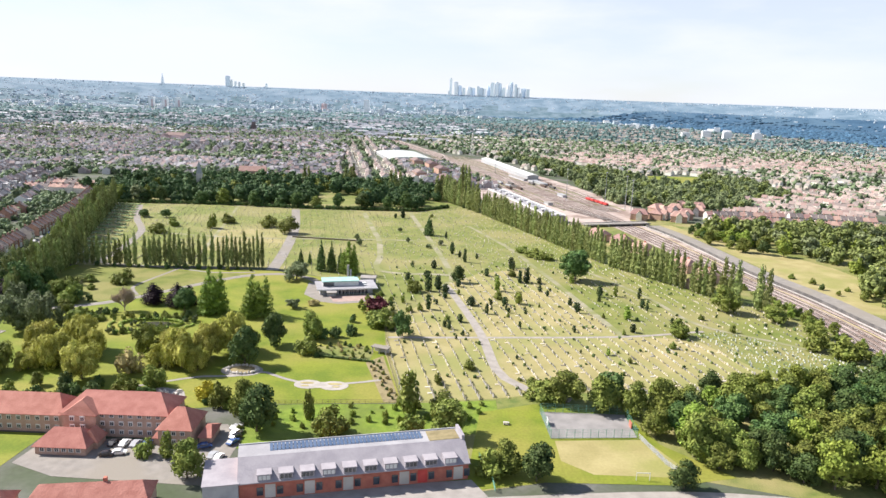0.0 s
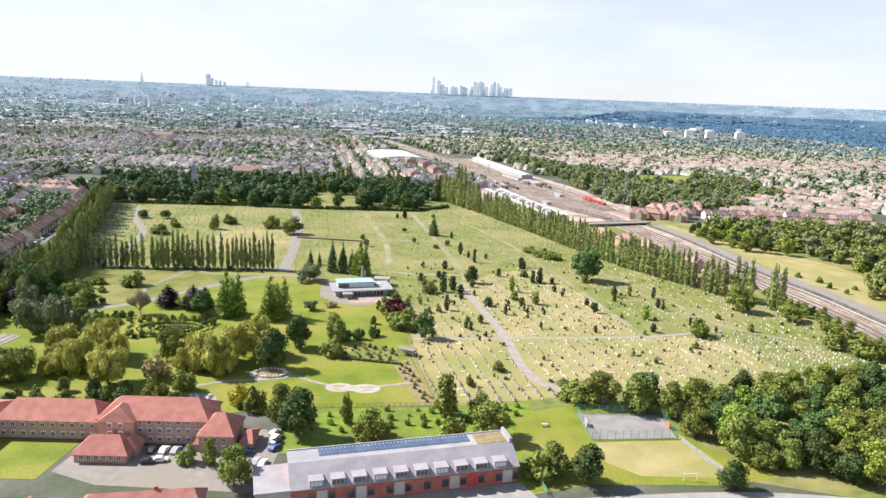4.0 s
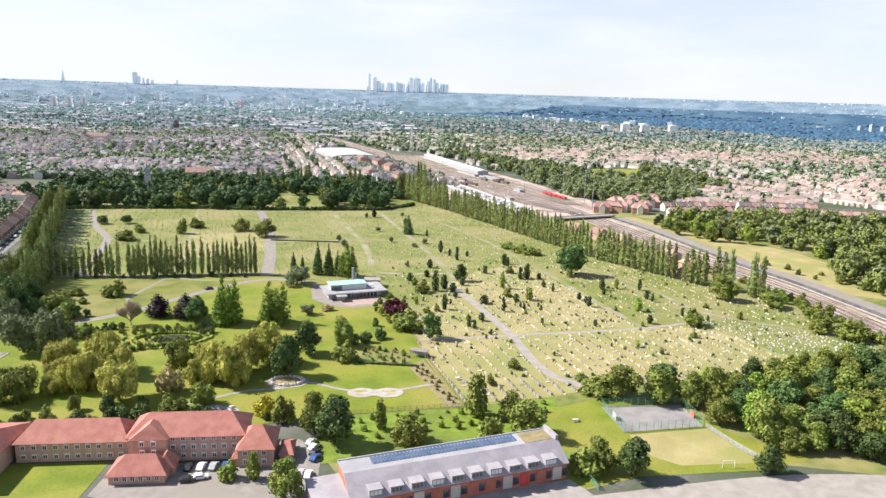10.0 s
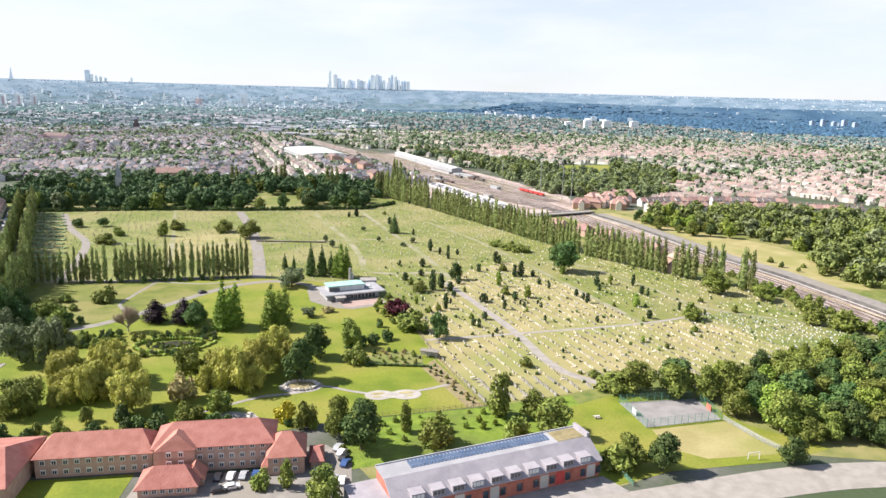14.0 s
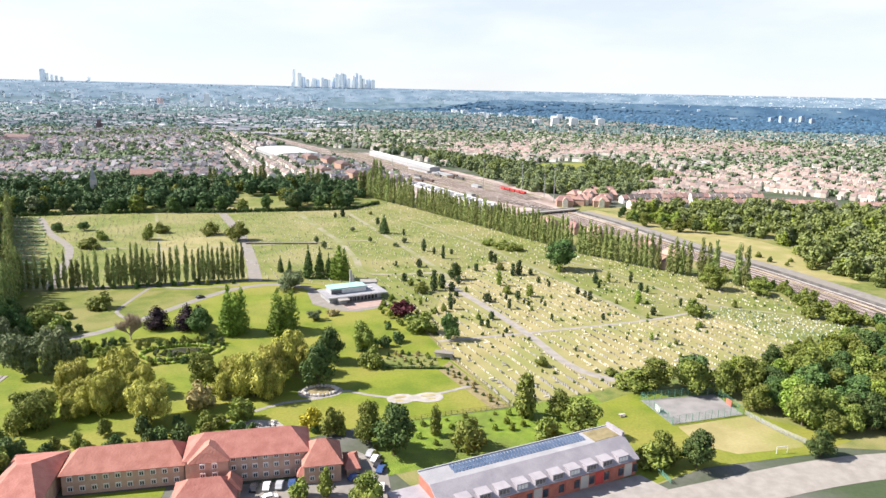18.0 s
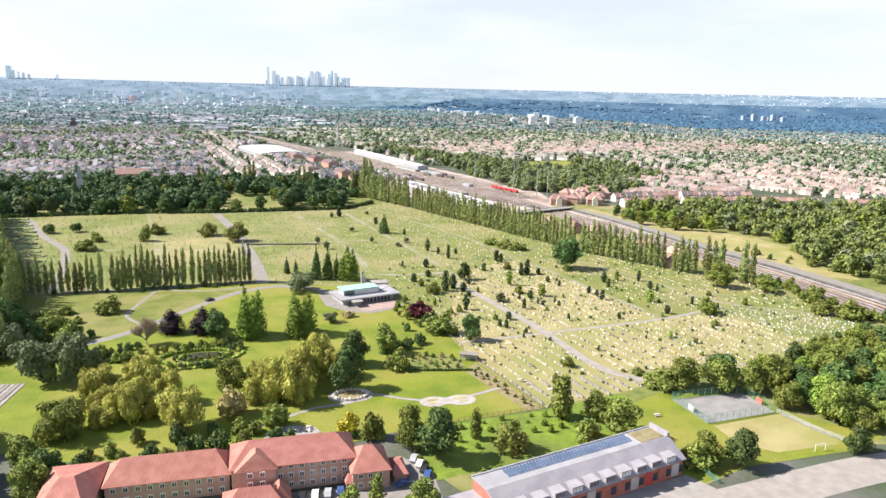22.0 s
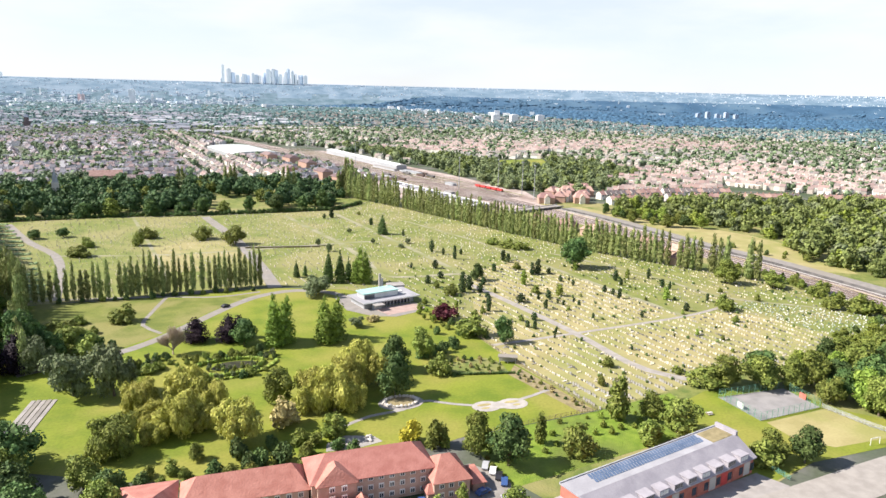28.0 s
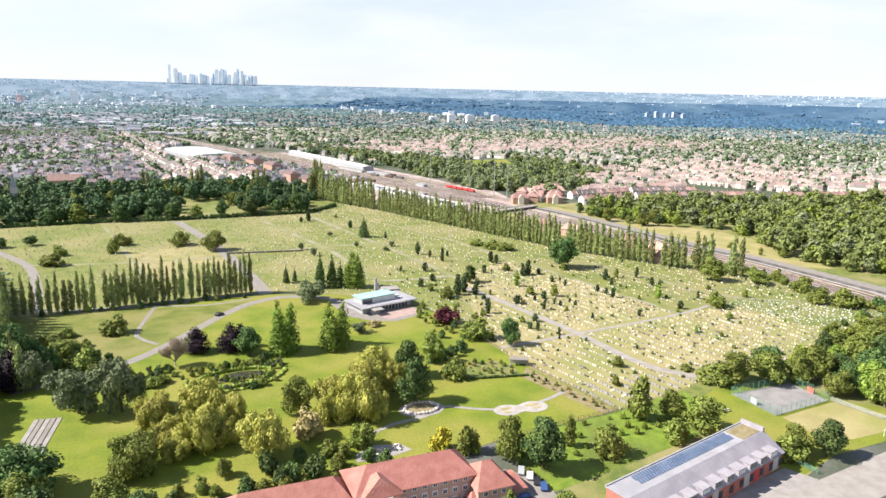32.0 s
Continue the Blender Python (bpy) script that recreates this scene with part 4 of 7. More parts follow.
# ---------------------------------------------------------------- single trees
BEECH = [(-136, 319.5, 9.8, 12.0), (-124, 316, 11.2, 11.5), (-119.5, 320, 9.5, 9.0), (-196, 303, 14.0, 13.6)]
BROAD = [(-110, 251, 13.9, 10.9), (-53.3, 279, 12.6, 9.8), (-183, 323, 9.9, 12), (-60, 203, 13.8, 9.7), (2, 209, 9.2, 9.9), (3, 197, 12.2, 13.4), (44, 224, 12, 15), (-113, 503, 12.8, 16.7), (143, 341, 14.3, 14.9), (162, 327, 8.7, 13.3), (-65, 167.5, 11.5, 10.5), (20, 177, 9.3, 9.9)]
DARK = [(-118, 309.5, 11.5, 12.5), (-66.6, 269.5, 14.5, 12.0), (-72.5, 247.5, 16.0, 12.5), (-197, 317, 19.9, 16.6), (-54, 195, 15.5, 14), (59, 224, 12, 14), (-16, 286, 12.2, 9.0), (77, 394, 18.5, 20.5), (-238, 548, 6.8, 9.9), (-221, 550, 6.5, 9.8), (9, 380, 10.3, 8.2), (27.5, 172.5, 11.5, 11), (-183, 230, 13.9, 18.9)]
WILLOWS = [(-152, 254, 13.0, 13.9), (-138.5, 256, 15, 15), (-140, 241, 12.5, 15), (-124, 229, 14.5, 15.3), (-99, 249, 14, 13), (-94, 242, 15.5, 15), (-83, 262, 15.5, 15), (-149, 245, 9.5, 11), (-131, 250, 11.5, 10.5), (-147, 236, 7.5, 10), (-133, 240, 8, 9), (-89, 252, 15, 14), (-103, 244, 9.5, 9.5), (-76, 258, 12, 11), (-88, 241, 10, 10)]
SILVERS = [(-174, 276, 16.9, 18.9), (-161.5, 272.5, 18.8, 16), (-189, 301, 14.1, 13.4), (-80, 374, 10.5, 16.5)]
BUSHES = [(-97, 225, 8.5, 9.4), (-52, 262, 8.3, 9.1), (-175, 317, 8.7, 11.7), (-191, 348, 4.7, 10.4), (-167, 353, 7.4, 13.1), (-70, 211, 9.7, 7.1), (-32, 195, 9.4, 10.4), (-8, 196, 8.2, 9.2), (16, 175, 8, 10), (36, 226, 7.5, 13.3), (-26, 297, 10.3, 13.5), (-133, 525, 10, 13.3), (-167, 535, 8.1, 11.1)]
BUSHES2 = [(-203, 488, 7.9, 14.3), (-172, 512, 11, 9), (-201, 514, 6.5, 9.2), (170, 278, 10, 14), (162, 288, 8, 12), (172, 307, 8.9, 9.7), (12, 251, 4.5, 4.6), (-81, 178, 5.0, 6), (107, 300, 8.6, 10.5), (-160, 296, 5, 7), (-152, 290, 4, 6), (-104, 222, 4, 7), (60, 455, 6, 12), (66, 447, 6, 12), (54, 466, 5, 10)]
SMALL_DARK = [(-53, 279, 4.5, 5.6), (-49, 280, 5, 5.3), (-44, 282, 4.9, 5.4), (-38, 286, 5, 5.5)]
CYPRESS = [(-53.5, 391, 19, 11.5), (-104.2, 309.6, 20.5, 14), (-84, 308.6, 18.8, 15.5)]
SPIRES = [(-70, 395, 18.5, 6.4), (-64, 394, 17.6, 6.8), (-59, 396, 13.5, 5.2), (-11, 515, 14, 9), (-85, 410, 9.5, 4.2), (-80, 412, 7.5, 3)]
for kind, many in (("beech", BEECH), ("broad", BROAD), ("dark", DARK), ("willow", WILLOWS), ("silver", SILVERS), ("bush", BUSHES), ("bush", BUSHES2), ("bush_dark", SMALL_DARK), ("cypress", CYPRESS), ("spire", SPIRES)):
    for x, y, h, w in many:
        plant(kind, x, y, h, w)
plant("willow_dark", -157, 232, 11.7, 15.8)
plant("maroon", -29.6, 320, 8.4, 11.2)
plant("yellow", -76, 215, 7.1, 6.8)
plant("pink", -110, 236, 9.6, 9.7)
for x, y, h, w in ((-40, 204, 9.9, 4.2), (-9, 211, 14.9, 8), (-74, 177.5, 8.0, 4.2)):
    plant("column", x, y, h, w)

# yews among the graves: place, height, width
YEWS_MIDDLE = [(-11, 552, 5.5, 3.5), (2, 506, 5.1, 2.0), (6, 453, 8.3, 3.3), (11, 444, 4.5, 2.2), (14, 431, 8.7, 2.5), (22, 442, 3.7, 2.2), (-18, 416, 3.1, 1.7), (-5, 411, 5.2, 3.7), (-9, 390, 3.9, 3.5), (-19, 381, 4.5, 3.4), (-7, 360, 10.9, 4.1), (-2, 364, 8.0, 4.2), (9, 371, 4.4, 3.1), (2, 358, 4.9, 3.8), (2, 348, 2.7, 2.9), (26, 397, 4.8, 3.0), (42, 421, 6.5, 3.5), (43, 415, 5.7, 2.8), (44, 384, 7.3, 2.9), (48, 385, 8.7, 4.2)]
YEWS_SOUTH = [(55, 385, 3.4, 3.0), (53, 367, 3.9, 2.5), (32, 340, 3.9, 3.2), (15, 336, 4.6, 4.8), (25, 337, 3.5, 1.7), (22, 323, 5.1, 2.2), (32, 330, 2.6, 1.4), (33, 326, 2.9, 1.7), (-6, 327, 7.8, 3.0), (-2, 335, 2.9, 1.4), (9, 309, 3.8, 3.1), (2, 301, 3.1, 2.3), (4, 298, 4.1, 2.0), (10, 290, 2.5, 1.5), (7, 285, 2.0, 1.2), (59, 368, 2.0, 1.3), (56, 358, 3.2, 1.9), (65, 341, 4.3, 2.4), (67, 336, 3.7, 2.1), (67, 330, 5.4, 2.6)]
YEWS_EAST = [(84, 361, 6.6, 3.2), (82, 352, 3.9, 2.2), (105, 360, 6.1, 2.3), (102, 343, 4.8, 2.8), (103, 338, 4.8, 1.6), (87, 303, 4.1, 3.1), (108, 314, 4.3, 1.8), (117, 306, 2.7, 1.5), (60, 300, 3.3, 1.9), (36, 303, 3.3, 1.6), (41, 330, 2.3, 1.4), (41, 325, 2.6, 1.7), (31, 264, 1.9, 1.2), (58, 273, 1.8, 1.0), (-15, 341, 2.3, 1.1), (-41, 586, 3.9, 2.8), (-35, 588, 7.7, 4.2), (18, 656, 3.4, 3.3)]
YEWS_GOLD = [(30, 365, 8.5, 3.4), (39, 342, 6.6, 4.4), (74, 388, 4.8, 3.4), (89, 322, 6.7, 4.1), (-19, 336, 4.0, 2.2), (69, 272, 3.1, 1.8), (93, 363, 6.0, 2.6)]
GRAVE_BUSHES = [(-17, 372, 4.4, 3.9), (-14, 357, 6.6, 8.2), (41, 398, 4.8, 5.0), (29, 349, 4.9, 4.7), (9, 355, 3.6, 1.8), (-10, 324, 4.4, 3.2), (-15, 322, 3.3, 3.7), (3, 310, 3.2, 2.6), (32, 319, 2.5, 1.9), (82, 299, 2.8, 1.9), (49, 337, 2.7, 1.2), (78, 323, 2.7, 1.7), (99, 283, 3.4, 3.3), (76, 264, 2.6, 2.0), (70, 251, 1.7, 1.9), (0, 236, 4.7, 2.9), (34, 239, 2.7, 5.2), (30, 242, 1.4, 2.2), (126, 326, 3.2, 3.1), (134, 308, 4.4, 3.0), (-11, 597, 3.0, 3.8)]
PALE_SHRUBS = [(-25, 485, 4.0, 3.5), (-2, 481, 4.0, 4.7), (-57, 469, 5.4, 5.2), (-61, 488, 4.8, 4.7), (-33, 525, 3.5, 4.2), (-10, 469, 3.1, 4.5)]
for kind, many in (("yew", YEWS_MIDDLE), ("yew", YEWS_SOUTH), ("yew", YEWS_EAST), ("golden", YEWS_GOLD), ("bush", GRAVE_BUSHES), ("silver", PALE_SHRUBS)):
    for x, y, h, w in many:
        plant(kind, x, y, h, w, "yews among the graves" if kind in ("yew", "golden") else "shrubs among the graves")

# woods
WOOD_R = [(50, 219), (66, 207), (70, 186), (82, 180), (100, 172), (150, 172), (220, 190), (205, 252), (150, 243), (112, 234), (82, 226)]
grove(WOOD_R, 6.8, (8.5, 14), ["broad", "dark", "broad", "broad", "bright", "broad", "dark"], "wood beside the ball court", 31)
BACK_WOOD = [(-345, 660), (-290, 622), (-200, 632), (-135, 626), (-128, 650), (-126, 714), (-80, 714), (-86, 640), (-30, 640), (10, 700), (0, 760), (-60, 800), (-150, 810), (-250, 800), (-350, 770)]
far_wood("back_wood_light", BACK_WOOD, 40, (9, 15), ["far", "far_tall"], M_LEAF, "lighter trees among the dark belt", 42)
far_wood("back_wood_silver", BACK_WOOD, 62, (9, 15), ["far_tall"], M_SILVER, "silvery trees among the dark belt", 45)
far_wood("back_wood", BACK_WOOD, 14.5, (10, 16.5), ["far", "far_tall"], M_BELT, "dark belt of tall trees behind the burial ground", 32)
setting("wood_clearing", slab(Solid(), [(-120, 680), (-86, 690), (-87, 645), (-118, 648)], 0.04), M_FIELD, "tan clearing between the tall trees", "grass")
for x, y in ((-110, 772), (-105, 775), (-101, 770), (-154, 766), (-150, 770), (-57, 732), (-52, 734), (-47, 730), (-8, 703), (-3, 704), (2, 708), (19, 809), (27, 811), (23, 815)):
    plant("poplar", x, y, 23 + (x % 5), 6.5, "poplars within the wood")
grove([(-300, 622), (-200, 626), (-132, 620), (-30, 628), (-30, 634), (-130, 628), (-200, 636), (-300, 632)], 15, (11, 18), ["dark", "dark", "broad", "dark", "column"], "trees behind the burial ground", 40)
grove([(-216, 268), (-200, 264), (-198, 290), (-206, 318), (-216, 330)], 9, (9, 15), ["dark", "broad", "dark", "silver"], "trees beside the garden", 38)
grove([(-262, 250), (-205, 240), (-208, 330), (-222, 380), (-262, 380)], 11, (11, 17), ["dark", "broad", "silver", "dark"], "trees beside the garden", 33)
WOOD_FAR = [(236, 316), (229, 340), (228, 362), (240, 386), (262, 420), (266, 455), (240, 500), (222, 525), (205, 560), (225, 592), (300, 590), (420, 560), (560, 545), (760, 470), (700, 330), (460, 250), (330, 250)]
far_wood("far_wood_bright", WOOD_FAR, 26, (9, 15), ["far"], M_LEAFB, "lighter yellow-green trees within the wood", 44)
far_wood("far_wood_dark", WOOD_FAR, 25, (9, 16), ["far", "far_tall"], M_OLIVETREE, "darker trees within the wood", 46)
far_wood("far_wood", WOOD_FAR, 16.5, (9, 17), ["far", "far_tall"], M_WOODLEAF, "wide green wood beyond the railway", 34)
grove([(196, 520), (225, 480), (250, 470), (235, 505), (205, 560)], 12, (7, 12), ["broad", "dark", "bright"], "trees at the meadow's edge", 43)
grove([(-160, 208), (-62, 207), (-62, 213), (-150, 216)], 5, (2.2, 4.6), ["bush", "bush_dark", "bush"], "shrubs behind the brick house", 35)
grove([(-190, 160), (-152, 160), (-152, 215), (-195, 235)], 10, (9, 14), ["dark", "broad"], "trees beside the lawn", 36)
YARD_WOOD = [(175, 705), (230, 660), (300, 690), (330, 780), (400, 800), (420, 880), (400, 1010), (385, 1040), (320, 895), (270, 895), (250, 1040), (180, 1150), (120, 1300), (85, 1290), (150, 1010)]
far_wood("yard_wood_light", YARD_WOOD, 26, (9, 15), ["far", "far_tall"], M_WOODLEAF, "lighter trees beyond the railway yard", 47)
far_wood("yard_wood", YARD_WOOD, 16, (9, 15), ["far", "far_tall"], M_OLIVETREE, "green trees beyond the railway yard", 37)
for k, poly in enumerate(([(-138, 274), (-112, 278), (-112, 284), (-138, 280)], [(-140, 294), (-114, 296), (-110, 290), (-106, 293), (-112, 301), (-140, 300)], [(-165, 285), (-142, 292), (-145, 306), (-165, 300)])):
    grove(poly, 2.6, (1.8, 3.6), ["bush", "bush_dark", "bush", "silver"], "shrubs round the pond", 50 + k)
grove([(-132, 285), (-116, 284), (-114, 287), (-132, 288.5)], 1.6, (1.2, 2.4), ["bush", "silver", "bush"], "reeds in the pond", 68)
grove([(-50, 258), (-28, 256), (-26, 266), (-34, 274), (-50, 270)], 2.6, (0.9, 1.9), ["bush", "pink", "bush_dark", "bush"], "rose beds", 60)
grove([(-27, 252), (-23, 256), (-13, 221), (-17, 221)], 2.4, (0.9, 1.8), ["pink", "bush", "bush_dark"], "border by the fence", 61)
grove([(-60, 194), (-40, 198), (14, 208), (16, 220), (-14, 216), (-58, 210)], 4.4, (1.0, 2.4), ["bright_scrub", "bush", "bright_scrub"], "scrub behind the school", 62)
grove([(120, 250), (185, 258), (186, 275), (180, 330), (165, 348), (178, 300), (178, 270), (150, 262)], 7, (3, 7), ["bush", "broad", "bush_dark", "bright"], "scrub at the railway fence", 63)
grove([(-200, 386), (-104, 388), (-104, 391), (-200, 389)], 5.0, (2.0, 3.6), ["bush_dark", "bush"], "low hedge under the poplars", 64)
grove([(-40, 300), (-20, 292), (-22, 345), (-34, 352), (-40, 335)], 4.5, (1.5, 3.6), ["bush", "spire", "bush_dark", "bright"], "shrubs by the chapel lawn", 65)
grove([(-150, 212), (-95, 214), (-92, 228), (-104, 224), (-150, 222)], 6, (3, 6.5), ["bush", "bush_dark", "broad"], "undergrowth below the willows", 66)
for x, y, h, w in ((-188, 345, 4.2, 6.4), (-180, 332, 6.3, 7.2), (-184, 354, 4.3, 6.5), (-176, 340, 3.4, 4.6)):
    plant("bush", x, y, h, w)
for x, y, h, w in ((-172, 319, 6.6, 6.4), (-167, 320, 3.8, 3.7), (-187, 315, 11.0, 10.7), (-201, 347, 9.1, 8.8), (-178, 325, 5.2, 5.0)):
    plant("dark", x, y, h, w)
plant("dark", 67, 171.5, 8.5, 8.5)
plant("bush", -170, 305, 5, 8)
plant("silver", -70.5, 321, 4.6, 8.5, label="pale feathery shrub on the chapel lawn")
plant("pink", -62, 327, 3.0, 6)

# a bare pale tree by the drive
bare = thing("bare_tree", -144.5, 307, 0, "leafless pale brown tree with spreading branches", "tree")
bare.scale = (0.8, 0.8, 1.15)
twigs = Solid()
trng = np.random.default_rng(77)


def branch(solid, a, d, length, r, depth):
    b = a + d * length
    u = np.cross(d, (0.31, 0.52, 0.79))
    u /= np.linalg.norm(u)
    w = np.cross(d, u)
    ring = [(p + rr * (math.cos(k * 2.094) * u + math.sin(k * 2.094) * w)) for p, rr in ((a, r), (b, r * 0.6)) for k in range(3)]
    solid.hull([tuple(q) for q in ring], [(0, 1, 4, 3), (1, 2, 5, 4), (2, 0, 3, 5)])
    if depth:
        for _ in range(9 if depth == 5 else 5 if depth > 2 else 4):
            e = d + (0.55 if depth == 5 else 0.50) * trng.standard_normal(3)
            e[2] = abs(e[2]) * 0.8 + (0.6 if depth == 5 else 0.3)
            branch(solid, b, e / np.linalg.norm(e), length * (1.3 if depth == 5 else 0.92) * trng.uniform(0.75, 1.1), r * 0.62, depth - 1)


branch(twigs, np.array([0, 0, 0.0]), np.array([0, 0, 1.0]), 1.5, 0.5, 5)
part("branch_crown", twigs, M_TWIG, bare)

grove([(222, 372), (232, 372), (236, 392), (226, 400), (214, 420), (212, 405)], 11, (3, 6), ["bush", "bush_dark", "broad"], "scrub on the meadow", 70)
grove([(196, 555), (214, 520), (214, 490), (222, 500), (236, 535), (215, 585)], 8, (3, 9), ["bush", "broad", "dark", "bright"], "scrub at the meadow's end", 71)
row(offset(RAIL, -17)[1:5], 6.0, 4.2, 5.2, "scrub below the railway", 73, "bush", 0.3)


# ---------------------------------------------------------------- brick house
def windows(parent, x0, x1, zs, y, gap, ang=0.0, w=1.35, h=1.45):
    n = max(1, int((x1 - x0) / gap))
    for z in zs:
        for k in range(n):
            x = x0 + (k + 0.5) * (x1 - x0) / n
            frame_ob = part("window", Solid().box(x, y, z, w, 0.10, h), M_WHITE, parent)
            for e in (-0.27, 0.27):
                part("pane", Solid().box(x + e * w / 1.35, y - 0.06, z + 0.14, w * 0.30, 0.06, h - 0.5), M_GLASS, frame_ob)


house = thing("brick_house", -95, 195, 0, "long buff brick care home with red tiled hipped roofs", "building")
house.matrix_world = Matrix()
part("main_wing", Solid().gable(-93.5, 195, 0, 31, 13, 7.6, 11.6, 0, 0, 1, 0.6, 5.0), (M_BRICK, M_REDROOF), house)
part("gable_bay", Solid().gable(-103, 190.5, 0, 7, 9.5, 7.6, 11.0, math.pi / 2, 0, 1, 0.5, 2.6), (M_BRICK, M_REDROOF), house)
part("west_wing", Solid().gable(-124, 195.5, 0, 29, 11, 6.0, 10.0, 0, 0, 1, 0.6, 4.0), (M_BRICK, M_REDROOF), house)
part("west_block", Solid().gable(-146, 189, 0, 12, 26, 6.0, 10.0, 0, 0, 1, 0.6, 5.0), (M_BRICK, M_REDROOF), house)
part("east_pavilion", Solid().gable(-74.5, 190, 0, 9.5, 12, 5.6, 9.6, 0, 0, 1, 0.6, 4.2), (M_BRICK, M_REDROOF), house)
part("porch", Solid().gable(-78.5, 186.2, 0, 4.5, 3.5, 2.6, 4.0, 0, 0, 1, 0.4, 1.2), (M_BRICK, M_REDROOF), house)
windows(house, -98.5, -79.5, (0.9, 3.5, 6.0), 188.46, 2.5)
windows(house, -106, -100, (3.5, 6.0), 185.7, 2.4)
windows(house, -138, -110, (0.9, 3.6), 189.96, 2.6)
windows(house, -78.5, -71, (0.9, 3.4), 183.96, 2.4)
lodge = thing("lodge", -103.5, 181.5, 0, "single-storey brick annexe with a red hipped roof", "building")
lodge.matrix_world = Matrix()
part("walls_and_roof", Solid().gable(-103.5, 181.5, 0, 14, 9, 3.0, 6.2, 0, 0, 1, 0.7, 4.0), (M_BRICK, M_REDROOF), lodge)
part("porch", Solid().gable(-97.5, 183.5, 0, 5, 4.5, 2.8, 5.4, math.pi / 2, 0, 1, 0.5, 1.4), (M_BRICK, M_REDROOF), lodge)
windows(lodge, -109.5, -97.5, (0.9,), 176.96, 2.0)
shelter = thing("entrance_shelter", -66.5, 190, 0, "small red-roofed entrance shelter", "shelter")
shelter.matrix_world = Matrix()
part("walls_and_roof", Solid().gable(-66.5, 190, 0, 3.2, 8.5, 2.6, 4.4, 0, 0, 1, 0.5, 1.4), (M_BRICK, M_REDROOF), shelter)

# ---------------------------------------------------------------- school
ANG = math.atan2(14, 55)


def local(ob, x, y):
    ob.matrix_world = pose(x, y, 0, 0, 0, math.degrees(ANG))


school = thing("school", -52, 170, 0, "long school with mauve slate roof, dormers and solar panels", "building")
local(school, -52, 170.2)
L = 60.0
walls = Solid()
walls.hull([(x, y, z) for x in (0.3, L - 0.3) for y, z in [(-0.2, 0), (-0.2, 8.3), (-6.8, 8.3), (-12.8, 5.0), (-12.8, 0)]], [(0, 1, 2, 3, 4), (9, 8, 7, 6, 5), (0, 5, 6, 1), (3, 8, 9, 4), (2, 7, 8, 3), (1, 6, 7, 2)])
part("main_wall", walls, M_REDBRICK, school)
part("flat_roof", Solid().box(L / 2, -3.4, 8.3, L, 6.9, 0.35), M_LILAC, school)
slope = Solid()
slope.hull([(0, -6.8, 8.75), (L, -6.8, 8.75), (L, -13.6, 5.0), (0, -13.6, 5.0), (0, -6.8, 8.35), (L, -6.8, 8.35), (L, -13.6, 4.75), (0, -13.6, 4.75)], [(3, 2, 1, 0), (4, 5, 6, 7), (3, 7, 6, 2), (0, 1, 5, 4), (1, 2, 6, 5), (0, 4, 7, 3)])
part("slate_slope", slope, M_SLATE, school)
part("gable_end", Solid().box(L - 0.4, -3.6, 8.65, 0.8, 6.9, 1.2), M_SLATE, school)
part("roof_edge", Solid().box(L / 2, -0.1, 8.65, L, 0.35, 0.25), M_GREY, school)
for k in range(10):
    x = 6.5 + k * 5.35
    dormer = part("dormer", Solid().box(x, -11.9, 5.2, 3.3, 2.7, 1.55), M_SLATE, school, "grey boxed dormer with white windows")
    part("dormer_roof", Solid().box(x, -11.7, 6.75, 3.7, 3.3, 0.16), M_SLATE, dormer)
    for e in (-1.1, 0, 1.1):
        part("window", Solid().box(x + e * 0.9, -13.28, 5.45, 0.8, 0.08, 1.1), M_GLASS if k % 3 else M_WHITE, dormer)
for k in range(40):
    for q in range(2):
        x = 8 + k * 1.02
        s = Solid()
        y0 = -1.2 - q * 1.75
        s.hull([(x, y0 - 1.6, 8.75), (x + 0.80, y0 - 1.6, 8.75), (x + 0.80, y0, 9.15), (x, y0, 9.15), (x, y0 - 1.6, 8.68), (x + 0.80, y0 - 1.6, 8.68), (x + 0.80, y0, 9.08), (x, y0, 9.08)], [(0, 1, 2, 3), (7, 6, 5, 4), (0, 4, 5, 1), (1, 5, 6, 2), (2, 6, 7, 3), (3, 7, 4, 0)])
        part("solar_panel", s, M_PANEL, school)
part("terrace", Solid().box(54.5, -3.6, 8.7, 8.5, 5.6, 0.06), M_SOIL, school)
for k in range(12):
    x = 3 + k * 4.9
    part("wall_panel", Solid().box(x, -12.84, 0.3, 2.6, 0.12, 3.6), [M_REDPAINT, M_REDBRICK, M_CREAM][k % 3] if k > 6 else [M_REDBRICK, M_CREAM][k % 2], school)
    part("window", Solid().box(x + 2.4, -12.86, 1.0, 1.6, 0.10, 2.2), M_GLASS, school)
annex = thing("school_annexe", -57, 166, 0, "low grey flat-roofed wing of the school", "building")
local(annex, -52, 170.2)
part("wing_wall", Solid().box(-4, -7, 0, 8.5, 13, 5.0), M_GREY, annex)
part("roof", Solid().box(-4, -7, 5.0, 9, 13.5, 0.25), M_SLATE, annex)

